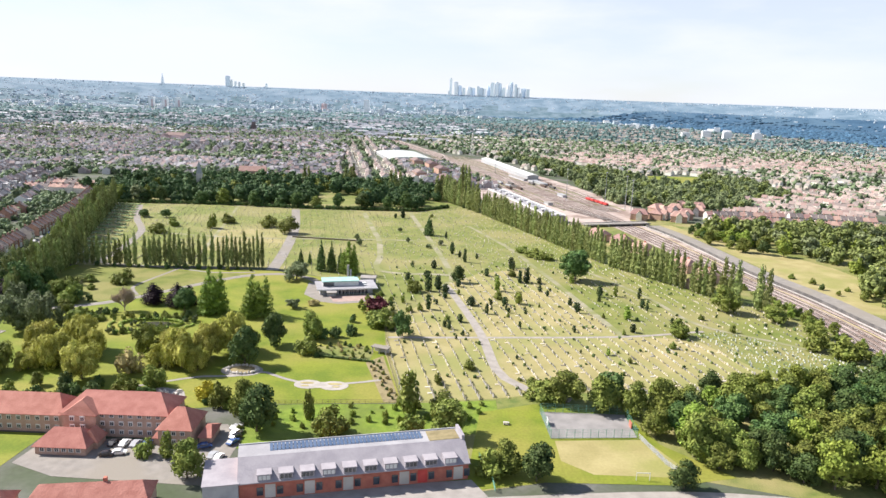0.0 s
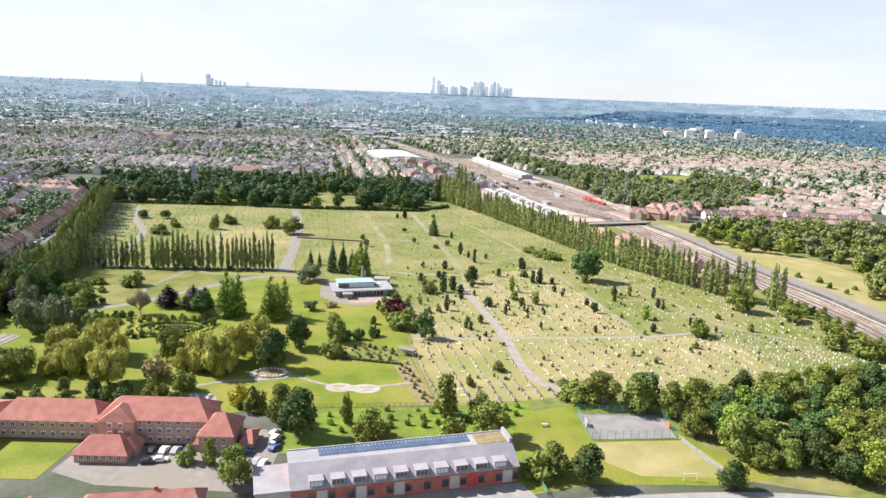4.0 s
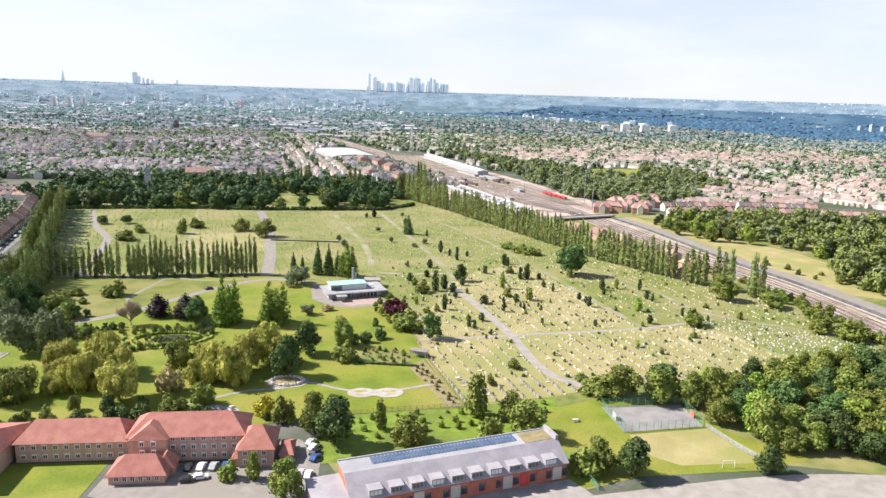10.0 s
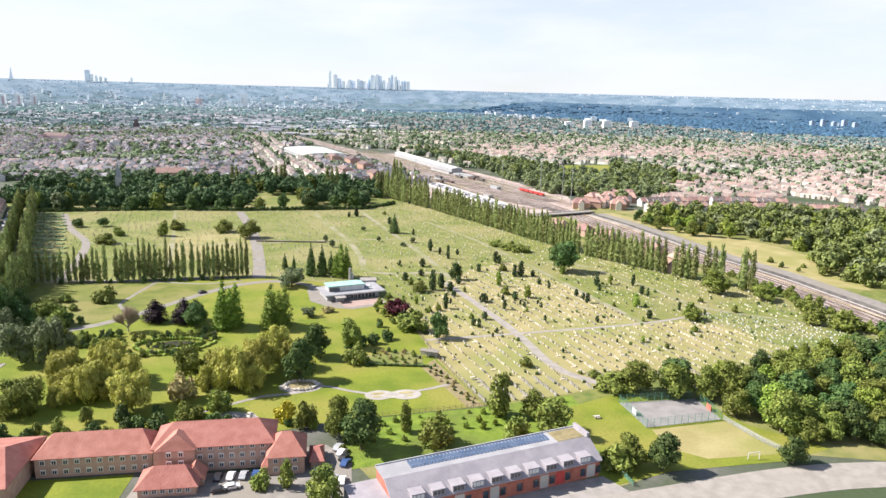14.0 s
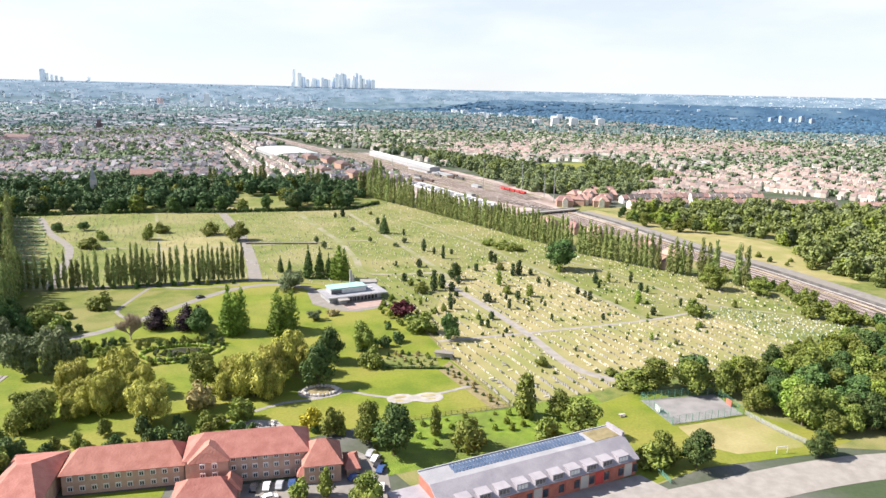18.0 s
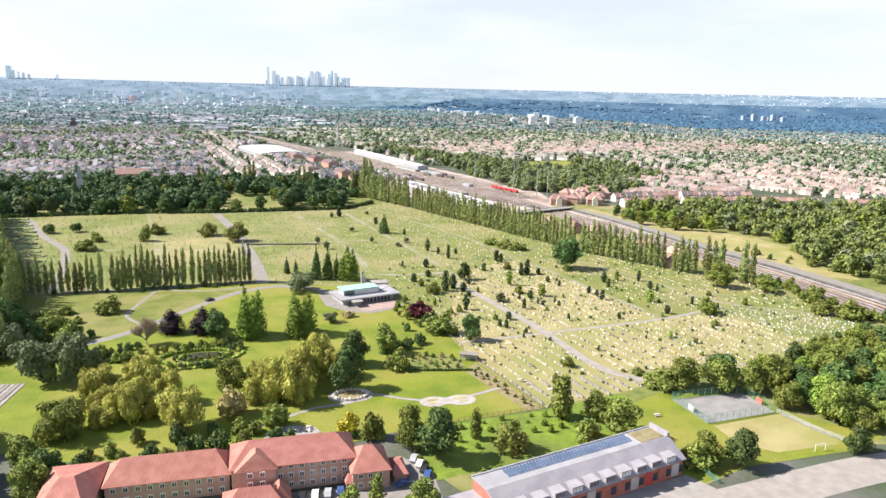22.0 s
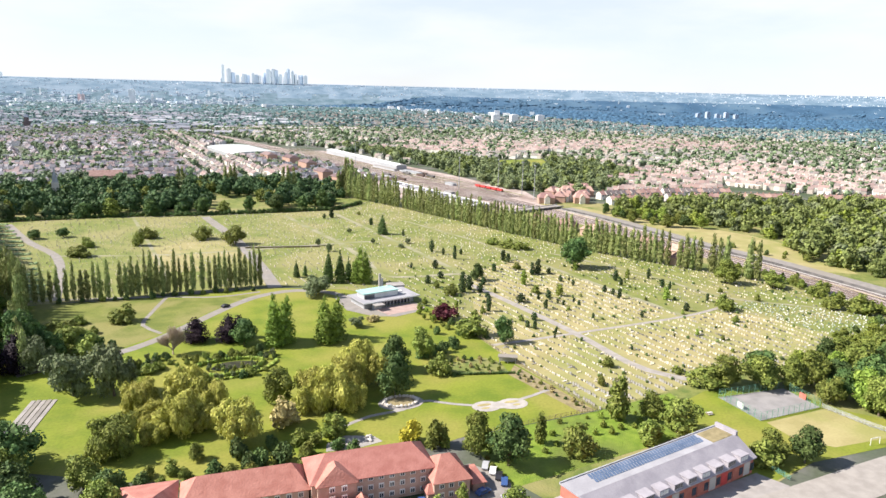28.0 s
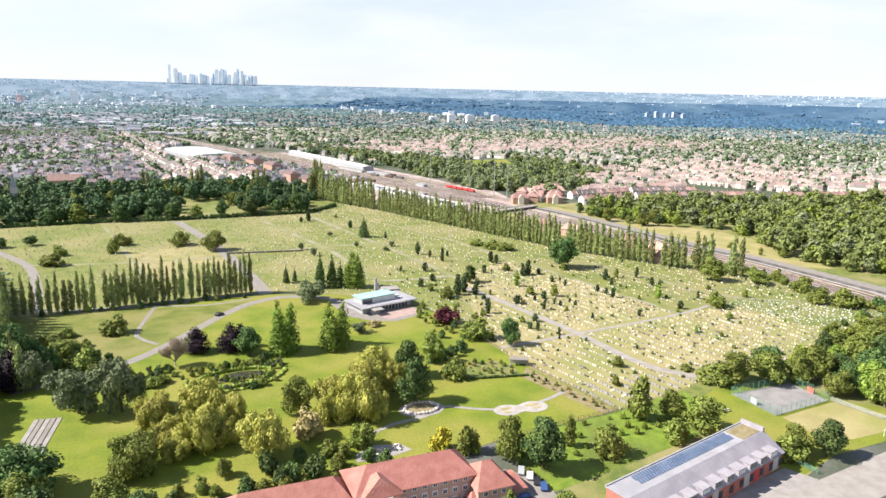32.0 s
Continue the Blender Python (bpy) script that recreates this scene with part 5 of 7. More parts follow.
# ---------------------------------------------------------------- ball court
court = thing("ball_court", 48, 207, 0, "fenced grey tarmac ball court with green mesh fence", "sports court")
court.matrix_world = Matrix()
CC = [(35, 197.5), (62, 200), (62, 216), (34, 216)]
part("surface", slab(Solid(), CC, 0.12, 0.1), M_COURT, court)
for (x0, y0), (x1, y1) in zip(CC, CC[1:] + CC[:1]):
    d, a = math.hypot(x1 - x0, y1 - y0), math.atan2(y1 - y0, x1 - x0)
    n = int(d / 2.4)
    tall = 3.0
    for k in range(n + 1):
        part("post", Solid().box(x0 + (x1 - x0) * k / n, y0 + (y1 - y0) * k / n, 0, 0.10, 0.10, tall, a), M_GREENSTEEL, court)
    for z in [0.3 + 0.54 * q for q in range(6)]:
        part("rail", Solid().box((x0 + x1) / 2, (y0 + y1) / 2, z, d, 0.05, 0.05, a), M_GREENSTEEL, court)
for x, m in ((35.2, M_WHITE), (61.6, M_REDBRICK)):
    part("goal_board", Solid().box(x, 207, 0.2, 0.25, 2.8, 1.9), m, court)

# ---------------------------------------------------------------- chapel
chapel = thing("chapel", -51, 355, 0, "low white modern chapel with a pale green raised roof", "building")
CA = math.atan2(7, 26)
chapel.matrix_world = pose(-62, 343.5, 0, 0, 0, math.degrees(CA))
part("main_wall", Solid().box(14, 8, 0, 27, 14, 2.9), M_GREY, chapel)
part("canopy", Solid().box(14.5, 7.5, 2.9, 31, 17, 0.5), M_LILAC, chapel)
part("fascia", Solid().box(14.5, -1.08, 2.85, 31.2, 0.14, 0.62), M_WHITE, chapel)
part("clerestory", Solid().box(5.2, 4.66, 3.6, 5.2, 0.10, 1.6), M_GLASS, chapel)
part("roof_light", Solid().box(24.0, 9.0, 3.4, 2.4, 2.4, 0.5), M_WHITE, chapel)
part("roof_light", Solid().box(24.0, 4.4, 3.4, 1.6, 1.6, 0.4), M_GREY, chapel)
part("hall", Solid().box(11.5, 8.5, 3.4, 18, 7.5, 2.4), M_GREY, chapel)
part("hall_front", Solid().box(14.4, 4.68, 3.45, 12.5, 0.12, 2.2), M_WHITE, chapel)
part("raised_roof", Solid().box(11.5, 8.5, 5.8, 19, 8.6, 0.4), M_COPPER, chapel)
part("chimney", Solid().box(16.5, 15.2, 0, 1.0, 1.0, 12.0), M_PALE, chapel)
part("chimney", Solid().box(17.9, 15.2, 0, 0.7, 0.7, 9.5), M_SLATE, chapel)
part("porch", Solid().box(6.0, -2.6, 2.4, 5, 5, 0.4), M_PALE, chapel)
part("porch_wall", Solid().box(6.0, -1.2, 0, 4.2, 2.2, 2.4), M_GREY, chapel)
for k in range(9):
    part("window", Solid().box(10.4 + k * 1.75, 0.95, 0.2, 1.5, 0.10, 2.5), M_GLASS, chapel)
    part("pillar", Solid().box(9.6 + k * 1.9, -0.8, 0, 0.25, 0.25, 2.9), M_GREY, chapel)
annex2 = thing("boiler_house", -40, 370, 0, "small grey flat-roofed block behind the chapel", "building")
part("block_wall", Solid().box(0, 0, 0, 8, 6, 3.8), M_GREY, annex2)
part("roof", Solid().box(0, 0, 3.8, 8.5, 6.5, 0.3), M_PALE, annex2)

# ---------------------------------------------------------------- garden details
bed = thing("paved_bed", -41, 231, 0, "figure-eight ring of pale paving round flower beds", "flower bed")
bed.matrix_world = Matrix()
ring = Solid()
for cx, cy, rx, ry in ((-45.8, 231.5, 4.9, 3.9), (-36.6, 231, 5.2, 4.0), (-41, 231.2, 4.0, 2.6)):
    slab(ring, oval(cx, cy, rx, ry), 0.10 + 0.006 * len(ring.f))
part("paving", ring, M_SLABS, bed)
for cx, cy, rx, ry in ((-46.2, 232.6, 2.4, 0.8), (-46.6, 230.2, 1.4, 0.6), (-36.4, 232.4, 2.6, 0.8), (-35.6, 230.0, 1.3, 0.6)):
    part("soil", slab(Solid(), oval(cx, cy, rx, ry), 0.16, 0.06), M_PINKLEAF, bed)
pond = thing("garden_pond", -125, 288, 0, "small dark pond ringed with low planting", "pond")
pond.matrix_world = Matrix()
part("water", slab(Solid(), oval(-123, 289.5, 8.2, 3.8, 28, 0.15, 0.08), 0.10), M_WATER, pond)
pond_hedge = thing("pond_border", -125, 287, 0, "ring of low clipped yellow-green planting round the pond", "hedge")
pond_hedge.matrix_world = Matrix()
for rr, hh in ((1.0, 0.9), (1.38, 0.6)):
    hr = np.random.default_rng(int(rr * 10))
    for x, y in oval(-125, 288, 12.5 * rr, 7.4 * rr, 70, 0.15, 0.05):
        if rr > 1.2 and y > 291:
            continue
        v = BALL_V * (0.8, 0.8, hh) * (1 + 0.25 * hr.standard_normal((len(BALL_V), 1))) + (x, y, hh * 0.7)
        clump = Solid()
        clump.hull([tuple(a) for a in v], BALL_F)
        part("clump", clump, M_LEAFB, pond_hedge)
rock = thing("rockery", -72, 242, 0, "pale stone rockery ring under dark trees", "rockery")
rock.matrix_world = Matrix()
part("paving", slab(Solid(), oval(-72, 242, 7.6, 5.6), 0.09), M_PALE, rock)
part("soil", slab(Solid(), oval(-72, 242.6, 5.6, 4.0), 0.2, 0.15), M_SOIL, rock)
rr = np.random.default_rng(14)
for k in range(26):
    t = 2 * math.pi * k / 26
    v = BALL_V * rr.uniform(0.45, 0.9, 3) * (1 + 0.18 * rr.standard_normal((len(BALL_V), 1))) + (-72 + 5.5 * math.cos(t), 242.3 + 3.9 * math.sin(t), 0.35)
    boulder = Solid()
    boulder.hull([tuple(q) for q in v], BALL_F)
    part("stone", boulder, M_CREAM, rock)
setting("stone_patch", slab(Solid(), [(-101, 216.5), (-92, 216), (-84, 218), (-86, 222), (-94, 224.5), (-100, 221)], 0.09), M_PALE, "pale stony ground behind the brick house", "paving")
loose = np.random.default_rng(15)
for k in range(16):
    boulder = Solid()
    v = BALL_V * loose.uniform(0.35, 0.8, 3) * (1 + 0.18 * loose.standard_normal((len(BALL_V), 1)))
    boulder.hull([tuple(q) for q in v], BALL_F)
    ob = new("boulder", boulder.mesh("boulder", M_CREAM))
    ob.matrix_world = pose(loose.uniform(-99, -86), loose.uniform(217.5, 222), 0.3)
    tagged(ob, "rough pale boulder on stony ground", "stone", "boulders behind the house")
memorial = thing("memorial_terrace", -184, 263, 0, "long pale stepped stone memorial terrace on the lawn", "terrace", ang=math.atan2(22, 3))
for k in range(5):
    part("paving_strip", Solid().box(0, -3.2 + k * 1.6, 0, 24, 1.3, 0.2 + 0.08 * (k % 2)), M_PATH if k % 2 else M_PALE, memorial)
setting("rose_bed", slab(Solid(), [(-48, 259), (-27, 255), (-26, 266), (-30, 272), (-50, 270)], 0.07), M_ROUGH, "brown soil beds beside the hedge", "flower bed")
setting("hedge_bed", slab(Solid(), [(-28, 254), (-22, 262), (-12.5, 219), (-18, 219)], 0.08), M_SOIL, "brown planted border along the fence", "flower bed")

def fence(name, pts, h, gap, post_m, rails, label, thick=0.09):
    ob = thing(name, 0, 0, 0, label, "fence")
    for (x0, y0), (x1, y1) in zip(pts, pts[1:]):
        d, a = math.hypot(x1 - x0, y1 - y0), math.atan2(y1 - y0, x1 - x0)
        n = max(1, int(d / gap))
        for k in range(n):
            part("post", Solid().box(x0 + (x1 - x0) * k / n, y0 + (y1 - y0) * k / n, 0, thick, thick, h, a), post_m, ob)
        for z in rails:
            part("rail", Solid().box((x0 + x1) / 2, (y0 + y1) / 2, z, d, thick * 0.6, 0.07, a), post_m, ob)
    return ob


M_WOODEN = mat("weathered_wood", (0.14, 0.11, 0.08), (0.22, 0.17, 0.12), 1.0, 0.15)
fence("garden_fence", [(-60, 213.6), (-30, 217.2), (-12, 218.4)], 1.5, 2.0, M_WOODEN, (0.4, 0.8, 1.3), "dark weathered wooden fence along the lawn")
fence("boundary_fence", [(-12, 218.6), (-20.5, 262), (-24.5, 299)], 1.3, 2.4, M_WOODEN, (0.5, 1.1), "dark post and rail fence beside the graves")
fence("field_fence", [(62.4, 199.6), (66, 184), (70, 175)], 1.9, 2.2, M_GREYSTEEL, [0.25 + 0.2 * k for k in range(8)], "pale grey mesh fence beside the playing field")
fence("school_fence", [(12.5, 184), (15, 178), (16, 166)], 1.8, 2.0, M_GREENSTEEL, [0.3 + 0.25 * k for k in range(6)], "green mesh fence beside the school")
goal = thing("goal_frame", 57, 175, 0.05, "thin white football goal frame on grass", "goal")
for x in (-1.8, 1.8):
    part("post", Solid().box(x, 0, 0, 0.14, 0.14, 2.1), M_WHITE, goal)
part("crossbar", Solid().box(0, 0, 2.1, 3.74, 0.14, 0.14), M_WHITE, goal)
bench = thing("picnic_bench", 22, 206, 0.04, "pale wooden picnic bench on the grass", "bench")
part("tabletop", Solid().box(0, 0, 0.7, 1.9, 0.8, 0.06), M_CREAM, bench)
for y in (-0.75, 0.75):
    part("seat", Solid().box(0, y, 0.42, 1.9, 0.28, 0.05), M_CREAM, bench)
for x in (-0.7, 0.7):
    part("leg", Solid().box(x, 0, 0, 0.1, 1.5, 0.68), M_WOODEN, bench)
shelter2 = thing("garden_shelter", -23.5, 265, 0, "flat-roofed stone garden shelter with clipped dark hedge", "shelter", ang=math.atan2(-4, 9))
part("back_wall", Solid().box(0, 1.4, 0, 6.5, 0.4, 2.4), M_CREAM, shelter2)
part("roof", Solid().box(0, 0.4, 2.4, 7.4, 3.4, 0.25), M_PATH, shelter2)
for x in (-3, 0, 3):
    part("pillar", Solid().box(x, -0.8, 0, 0.35, 0.35, 2.4), M_CREAM, shelter2)
hedge = thing("clipped_hedge", -38, 257, 0, "low dark clipped hedge beside the lawn", "hedge", ang=math.atan2(-5, 26))
hs = Solid()
hr = np.random.default_rng(3)
for k in range(60):
    v = BALL_V * (0.45, 0.45, 0.6) * (1 + 0.2 * hr.standard_normal((len(BALL_V), 1))) + (-13 + k * 0.44, hr.uniform(-0.15, 0.15), 0.5)
    hs.hull([tuple(a) for a in v], BALL_F)
part("foliage", hs, M_LEAFD, hedge)
low = thing("brick_wall", -84, 486, 0, "long low brown brick wall across the burial ground", "wall", ang=math.atan2(-6, 47))
part("brickwork", Solid().box(0, 0, 0, 47, 0.5, 1.0), M_SOIL, low)
part("coping", Solid().box(0, 0, 1.0, 47.2, 0.8, 0.12), M_WALK, low)

# ---------------------------------------------------------------- graves
rng = np.random.default_rng(5)
VX, VY = 0.19, -0.982
NX, NY = 0.982, 0.19


def stone(solid, x, y, a, s, mi=0):
    w, h, t = 0.86 * s, 0.80 * s * rng.uniform(0.7, 1.15), 0.24 * s
    solid.box(x, y, 0.02, t, w, h, a, mi, 0.9)


near_spots = []
field = Solid()
kerbs = Solid()
pale = Solid()
ROWDIR = math.atan2(NY, NX)
for i in range(-80, 65):
    s = i * 5.1
    for j in range(-300, 300):
        u = j * 1.3
        x, y = 20 + s * NX + u * VX + rng.normal() * 0.10, 330 + s * NY + u * VY + rng.uniform(-0.2, 0.2)
        if not inside((x, y), CEMETERY):
            continue
        in_dry = inside((x, y), DRY)
        in_pale = inside((x, y), PALEGRAVES)
        if rng.random() > (0.90 if in_dry else 1.0 if in_pale else 0.55 if y < 420 else 0.58):
            continue
        if min(near_line((x, y), q) for q in PATHS) < 2.6 or any(abs(x - a) < w * 0.4 and abs(y - b) < w * 0.4 for a, b, w in TREES[-120:]):
            continue
        if y > 420:
            x, y = x + rng.normal() * 1.3, y + rng.normal() * 0.9
        if in_pale:
            for _ in range(2):
                stone(pale, x + rng.uniform(-1.8, 1.8), y + rng.uniform(-0.6, 0.6), ROWDIR + rng.uniform(-0.3, 0.3), rng.uniform(0.5, 0.85))
        elif y < 240 and in_dry and len(near_spots) < 290:
            near_spots.append((x, y))
        else:
            stone(field, x, y, ROWDIR + rng.uniform(-0.08, 0.08), rng.uniform(0.7, 1.15) if in_dry else rng.uniform(0.6, 1.0))
        if in_dry and rng.random() < 0.05:
            kerbs.box(x - 0.9 * NX, y - 0.9 * NY, 0.02, 1.7, 0.85, 0.22, ROWDIR)
# Low leafy clumps added in rows, standing for the plot's dark stripes
clump_rows = Solid()
DARK_PLOT = [(-288, 614), (-266, 604), (-240, 530), (-216, 450), (-202, 396), (-220, 396), (-240, 430), (-262, 508)]
for k in range(17):
    y0 = 402 + k * 12.4
    for q in range(70):
        x, y = -292 + q * 1.35, y0 - (q - 35) * 0.22 + rng.uniform(-0.3, 0.3)
        if inside((x, y), DARK_PLOT) and rng.random() < 0.72:
            for o in (0, 1.9):
                v = BALL_V * (0.9, 1.1, rng.uniform(0.3, 0.8)) * (1 + 0.2 * rng.standard_normal((len(BALL_V), 1))) + (x, y + o, 0.35)
                clump_rows.hull([tuple(a) for a in v], BALL_F)
stuff("grave_hedges", clump_rows, M_OLIVETREE, "rows of low leafy clumps standing for dark plot stripes", "hedge")
stuff("headstone_field", field, M_STONE, "rows of weathered cream and grey headstones on grass", "headstone")
stuff("grave_kerbs", kerbs, M_STONE, "low stone grave kerbs between the headstones", "grave")
stuff("newer_headstones", pale, M_STONE2, "crowded white and grey newer headstones with flowers", "headstone")
variants = []
for k in range(5):
    s = Solid()
    w, h = 0.8 + 0.06 * k, 0.85 + 0.09 * k
    s.box(0, 0, 0, 0.45, w + 0.15, 0.15)
    s.box(0, 0, 0.15, 0.18, w, h * 0.75)
    s.box(0, 0, 0.15 + h * 0.75, 0.18, w, h * 0.25, 0, 0, 0.6)
    variants.append(s.mesh("headstone", M_STONE))
for k, (x, y) in enumerate(near_spots):
    ob = new("headstone", variants[k % 5])
    ob.matrix_world = pose(x, y, 0.02, 0, 0, math.degrees(ROWDIR) + rng.uniform(-6, 6))
    tagged(ob, "weathered pale stone headstone standing on dry grass", "headstone", "headstones of the near rows")
shrubs = Solid()
for _ in range(380):
    p = (rng.uniform(-30, 180), rng.uniform(222, 430))
    if not inside(p, CEMETERY) or min(near_line(p, q) for q in PATHS) < 2.2:
        continue
    s = rng.uniform(0.35, 0.8)
    v = BALL_V * (s, s, s * 1.1) * (1 + 0.25 * rng.standard_normal((len(BALL_V), 1))) + (p[0], p[1], s * 0.8)
    shrubs.hull([tuple(q) for q in v], BALL_F)
stuff("grave_shrubs", shrubs, M_LEAFD, "small dark shrubs growing between the graves", "shrub")

# ---------------------------------------------------------------- town
def rail_x(y):
    ys, xs = [p[1] for p in RAIL], [p[0] for p in RAIL]
    return float(np.interp(y, ys, xs))


town = np.random.default_rng(9)


def terraced_house(kind, wall_m, roof_m, w=5.6, d=9.0, eave=5.4, ridge=8.4):
    """One house of a terrace with its openings and chimney, standing at the origin."""
    ob = thing("terraced_house", 0, 0, 0, kind, "house")
    c = Solid()
    a, b = w / 2, d / 2
    c.hull([(x, y, z) for z in (0, eave) for x, y in ((-a, -b), (a, -b), (a, b), (-a, b))] + [(-a, 0, ridge), (a, 0, ridge)], [(0, 1, 5, 4), (1, 2, 6, 9, 5), (2, 3, 7, 6), (3, 0, 4, 8, 7)])
    part("wall", c, wall_m, ob)
    r = Solid()
    for s in (-1, 1):
        e = eave - 0.25
        r.hull([(-a, s * (b + 0.35), e), (a, s * (b + 0.35), e), (a, 0, ridge + 0.12), (-a, 0, ridge + 0.12), (-a, s * (b + 0.35), e - 0.15), (a, s * (b + 0.35), e - 0.15)], [(0, 1, 2, 3), (0, 4, 5, 1)])
    part("roof", r, roof_m, ob)
    part("chimney", Solid().box(a - 0.5, 0.4, ridge - 0.6, 0.7, 1.3, 1.8), M_H1, ob)
    part("bay", Solid().box(-0.9, -b - 0.35, 0, 2.4, 0.8, 2.7), M_WHITE, ob)
    for x, z, ww, hh in ((-0.9, 3.2, 1.7, 1.4), (1.6, 3.2, 1.0, 1.3)):
        fr = part("window", Solid().box(x, -b - 0.04, z, ww, 0.10, hh), M_WHITE, ob)
        part("pane", Solid().box(x, -b - 0.11, z + 0.1, ww - 0.2, 0.05, hh - 0.2), M_GLASS, fr)
    part("door", Solid().box(1.7, -b - 0.05, 0.1, 0.95, 0.1, 2.05), M_GREY, ob)
    return ob


M_H1 = mat("house_brick", (0.30, 0.17, 0.13), (0.40, 0.24, 0.19), 0.6, 0.15, vary=0.2)
M_H2 = mat("house_render", (0.62, 0.58, 0.52), (0.74, 0.70, 0.64), 0.4, 0.08, vary=0.15)
M_R1 = mat("house_roof_red", (0.33, 0.205, 0.175), (0.42, 0.275, 0.235), 0.5, 0.2, vary=0.25, bump=0.3)
M_R3 = mat("house_roof_dull_red", (0.150, 0.108, 0.106), (0.215, 0.150, 0.142), 0.5, 0.2, vary=0.25, bump=0.3)
M_R2 = mat("house_roof_brown", (0.125, 0.105, 0.105), (0.195, 0.162, 0.158), 0.5, 0.2, vary=0.25, bump=0.3)
PROTOS = [
    terraced_house("brick terraced house with a red-brown tiled roof", M_H1, M_R3),
    terraced_house("pale rendered terraced house with a brown roof", M_H2, M_R2),
    terraced_house("cream terraced house with a pinkish red roof", M_H2, M_R1, 6.2, 8.6, 5.2, 8.0),
    terraced_house("dark brick terraced house with a slate-brown roof", M_H1, M_R2),
]
used_once = set()


def house_row(pts, step, kinds, turn, group, seed, gap=0.06):
    rng = np.random.default_rng(seed)
    for (x0, y0), (x1, y1) in zip(pts, pts[1:]):
        d = math.hypot(x1 - x0, y1 - y0)
        ang = math.degrees(math.atan2(y1 - y0, x1 - x0)) + turn
        for k in range(int(d / step)):
            if rng.random() < gap:
                continue
            f = (k + 0.5) * step / d
            kind = kinds[int(rng.integers(len(kinds)))]
            m = pose(x0 + f * (x1 - x0), y0 + f * (y1 - y0), 0, 0, 0, ang)
            if kind in used_once:
                ob = copy_thing(PROTOS[kind], m)
            else:
                used_once.add(kind)
                ob = PROTOS[kind]
                ob.matrix_world = m
            ob["group"] = group


house_row([(-262, 396), (-276, 460), (-299, 555), (-330, 650)], 7.3, [3, 0, 3, 0, 1], 0, "terrace beside the boundary", 1)
house_row([(-300, 404), (-316, 470), (-338, 560)], 8.2, [0, 3, 2, 3], 180, "houses behind the gardens", 8, 0.3)
house_row([(-402, 668), (-338, 662)], 6.3, [2, 1, 2], 180, "pale terrace beyond the boundary", 2)
house_row([(-398, 700), (-345, 694)], 6.3, [2, 1], 180, "pale terrace beyond the boundary", 6)
house_row([(-322, 470), (-330, 500)], 6.3, [2, 0], 90, "houses behind the gardens", 7)
house_row([(232, 608), (300, 614), (366, 604), (440, 586)], 6.3, [2, 2, 1], 0, "terrace beyond the wood", 3)
house_row([(240, 640), (320, 648), (400, 634)], 6.3, [2, 1, 2], 0, "second terrace beyond the wood", 4)
house_row([(450, 578), (540, 560), (640, 530)], 6.3, [2, 2], 0, "terrace beyond the wood", 5)

left_town, right_town, pink_town, fan_town = Solid(), Solid(), Solid(), Solid()
crowns, light_crowns, hazy_crowns, blue_crowns, pale_crowns = Bulk(), Bulk(), Bulk(), Bulk(), Bulk()
CLEAR = [BACK_WOOD, WOOD_FAR, YARD_WOOD, [(100, 640), (262, 640), (262, 715), (180, 800), (160, 900), (60, 1320), (-30, 1320), (20, 1000)], [(-120, 1100), (-10, 1100), (0, 1180), (-20, 1420), (-125, 1340)], [(262, 885), (335, 890), (392, 1055), (286, 1045)], [(225, 590), (445, 570), (650, 515), (650, 545), (445, 660), (230, 660)], [(-250, 800), (-198, 800), (-198, 830), (-250, 830)]]


def free(x, y):
    return not any(inside((x, y), q) for q in CLEAR)


def block(solid, x, y, ang, length, depth, eave, ridge):
    solid.plain_gable(x, y, ground_z(x, y), length, depth, eave, ridge, ang)


SMALL, TINY = [], []
for k in range(5):
    SMALL.append(crown("town_tree", [(0.06, 0, 0.5, 0.36, 0.33, 0.38), (-0.2, 0.1, 0.4, 0.26, 0.26, 0.30)], 16, 0.18, M_FARTREE, np.random.default_rng(900 + k)))
    TINY.append(crown("hazy_tree", [(0, 0, 0.45, 0.42, 0.40, 0.40)], 7, 0.24, M_FARTREE, np.random.default_rng(950 + k), plain=True))


def far_tree(x, y, s, bulk=None):
    r = math.hypot(x - CENTRE[0], y - CENTRE[1])
    k = int(town.integers(5))
    light = town.random() < 0.38
    if bulk is None:
        # Beyond about 1.8 km trees take the haze-tinted leaf colour
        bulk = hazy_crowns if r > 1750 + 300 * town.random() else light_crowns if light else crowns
    bulk.add(SMALL[k] if r < 1050 else TINY[k], pose(x, y, ground_z(x, y) - 0.1 * s, 0, 0, town.uniform(0, 360)) @ Matrix.Diagonal((s, s, s * town.uniform(0.75, 1.1), 1)))


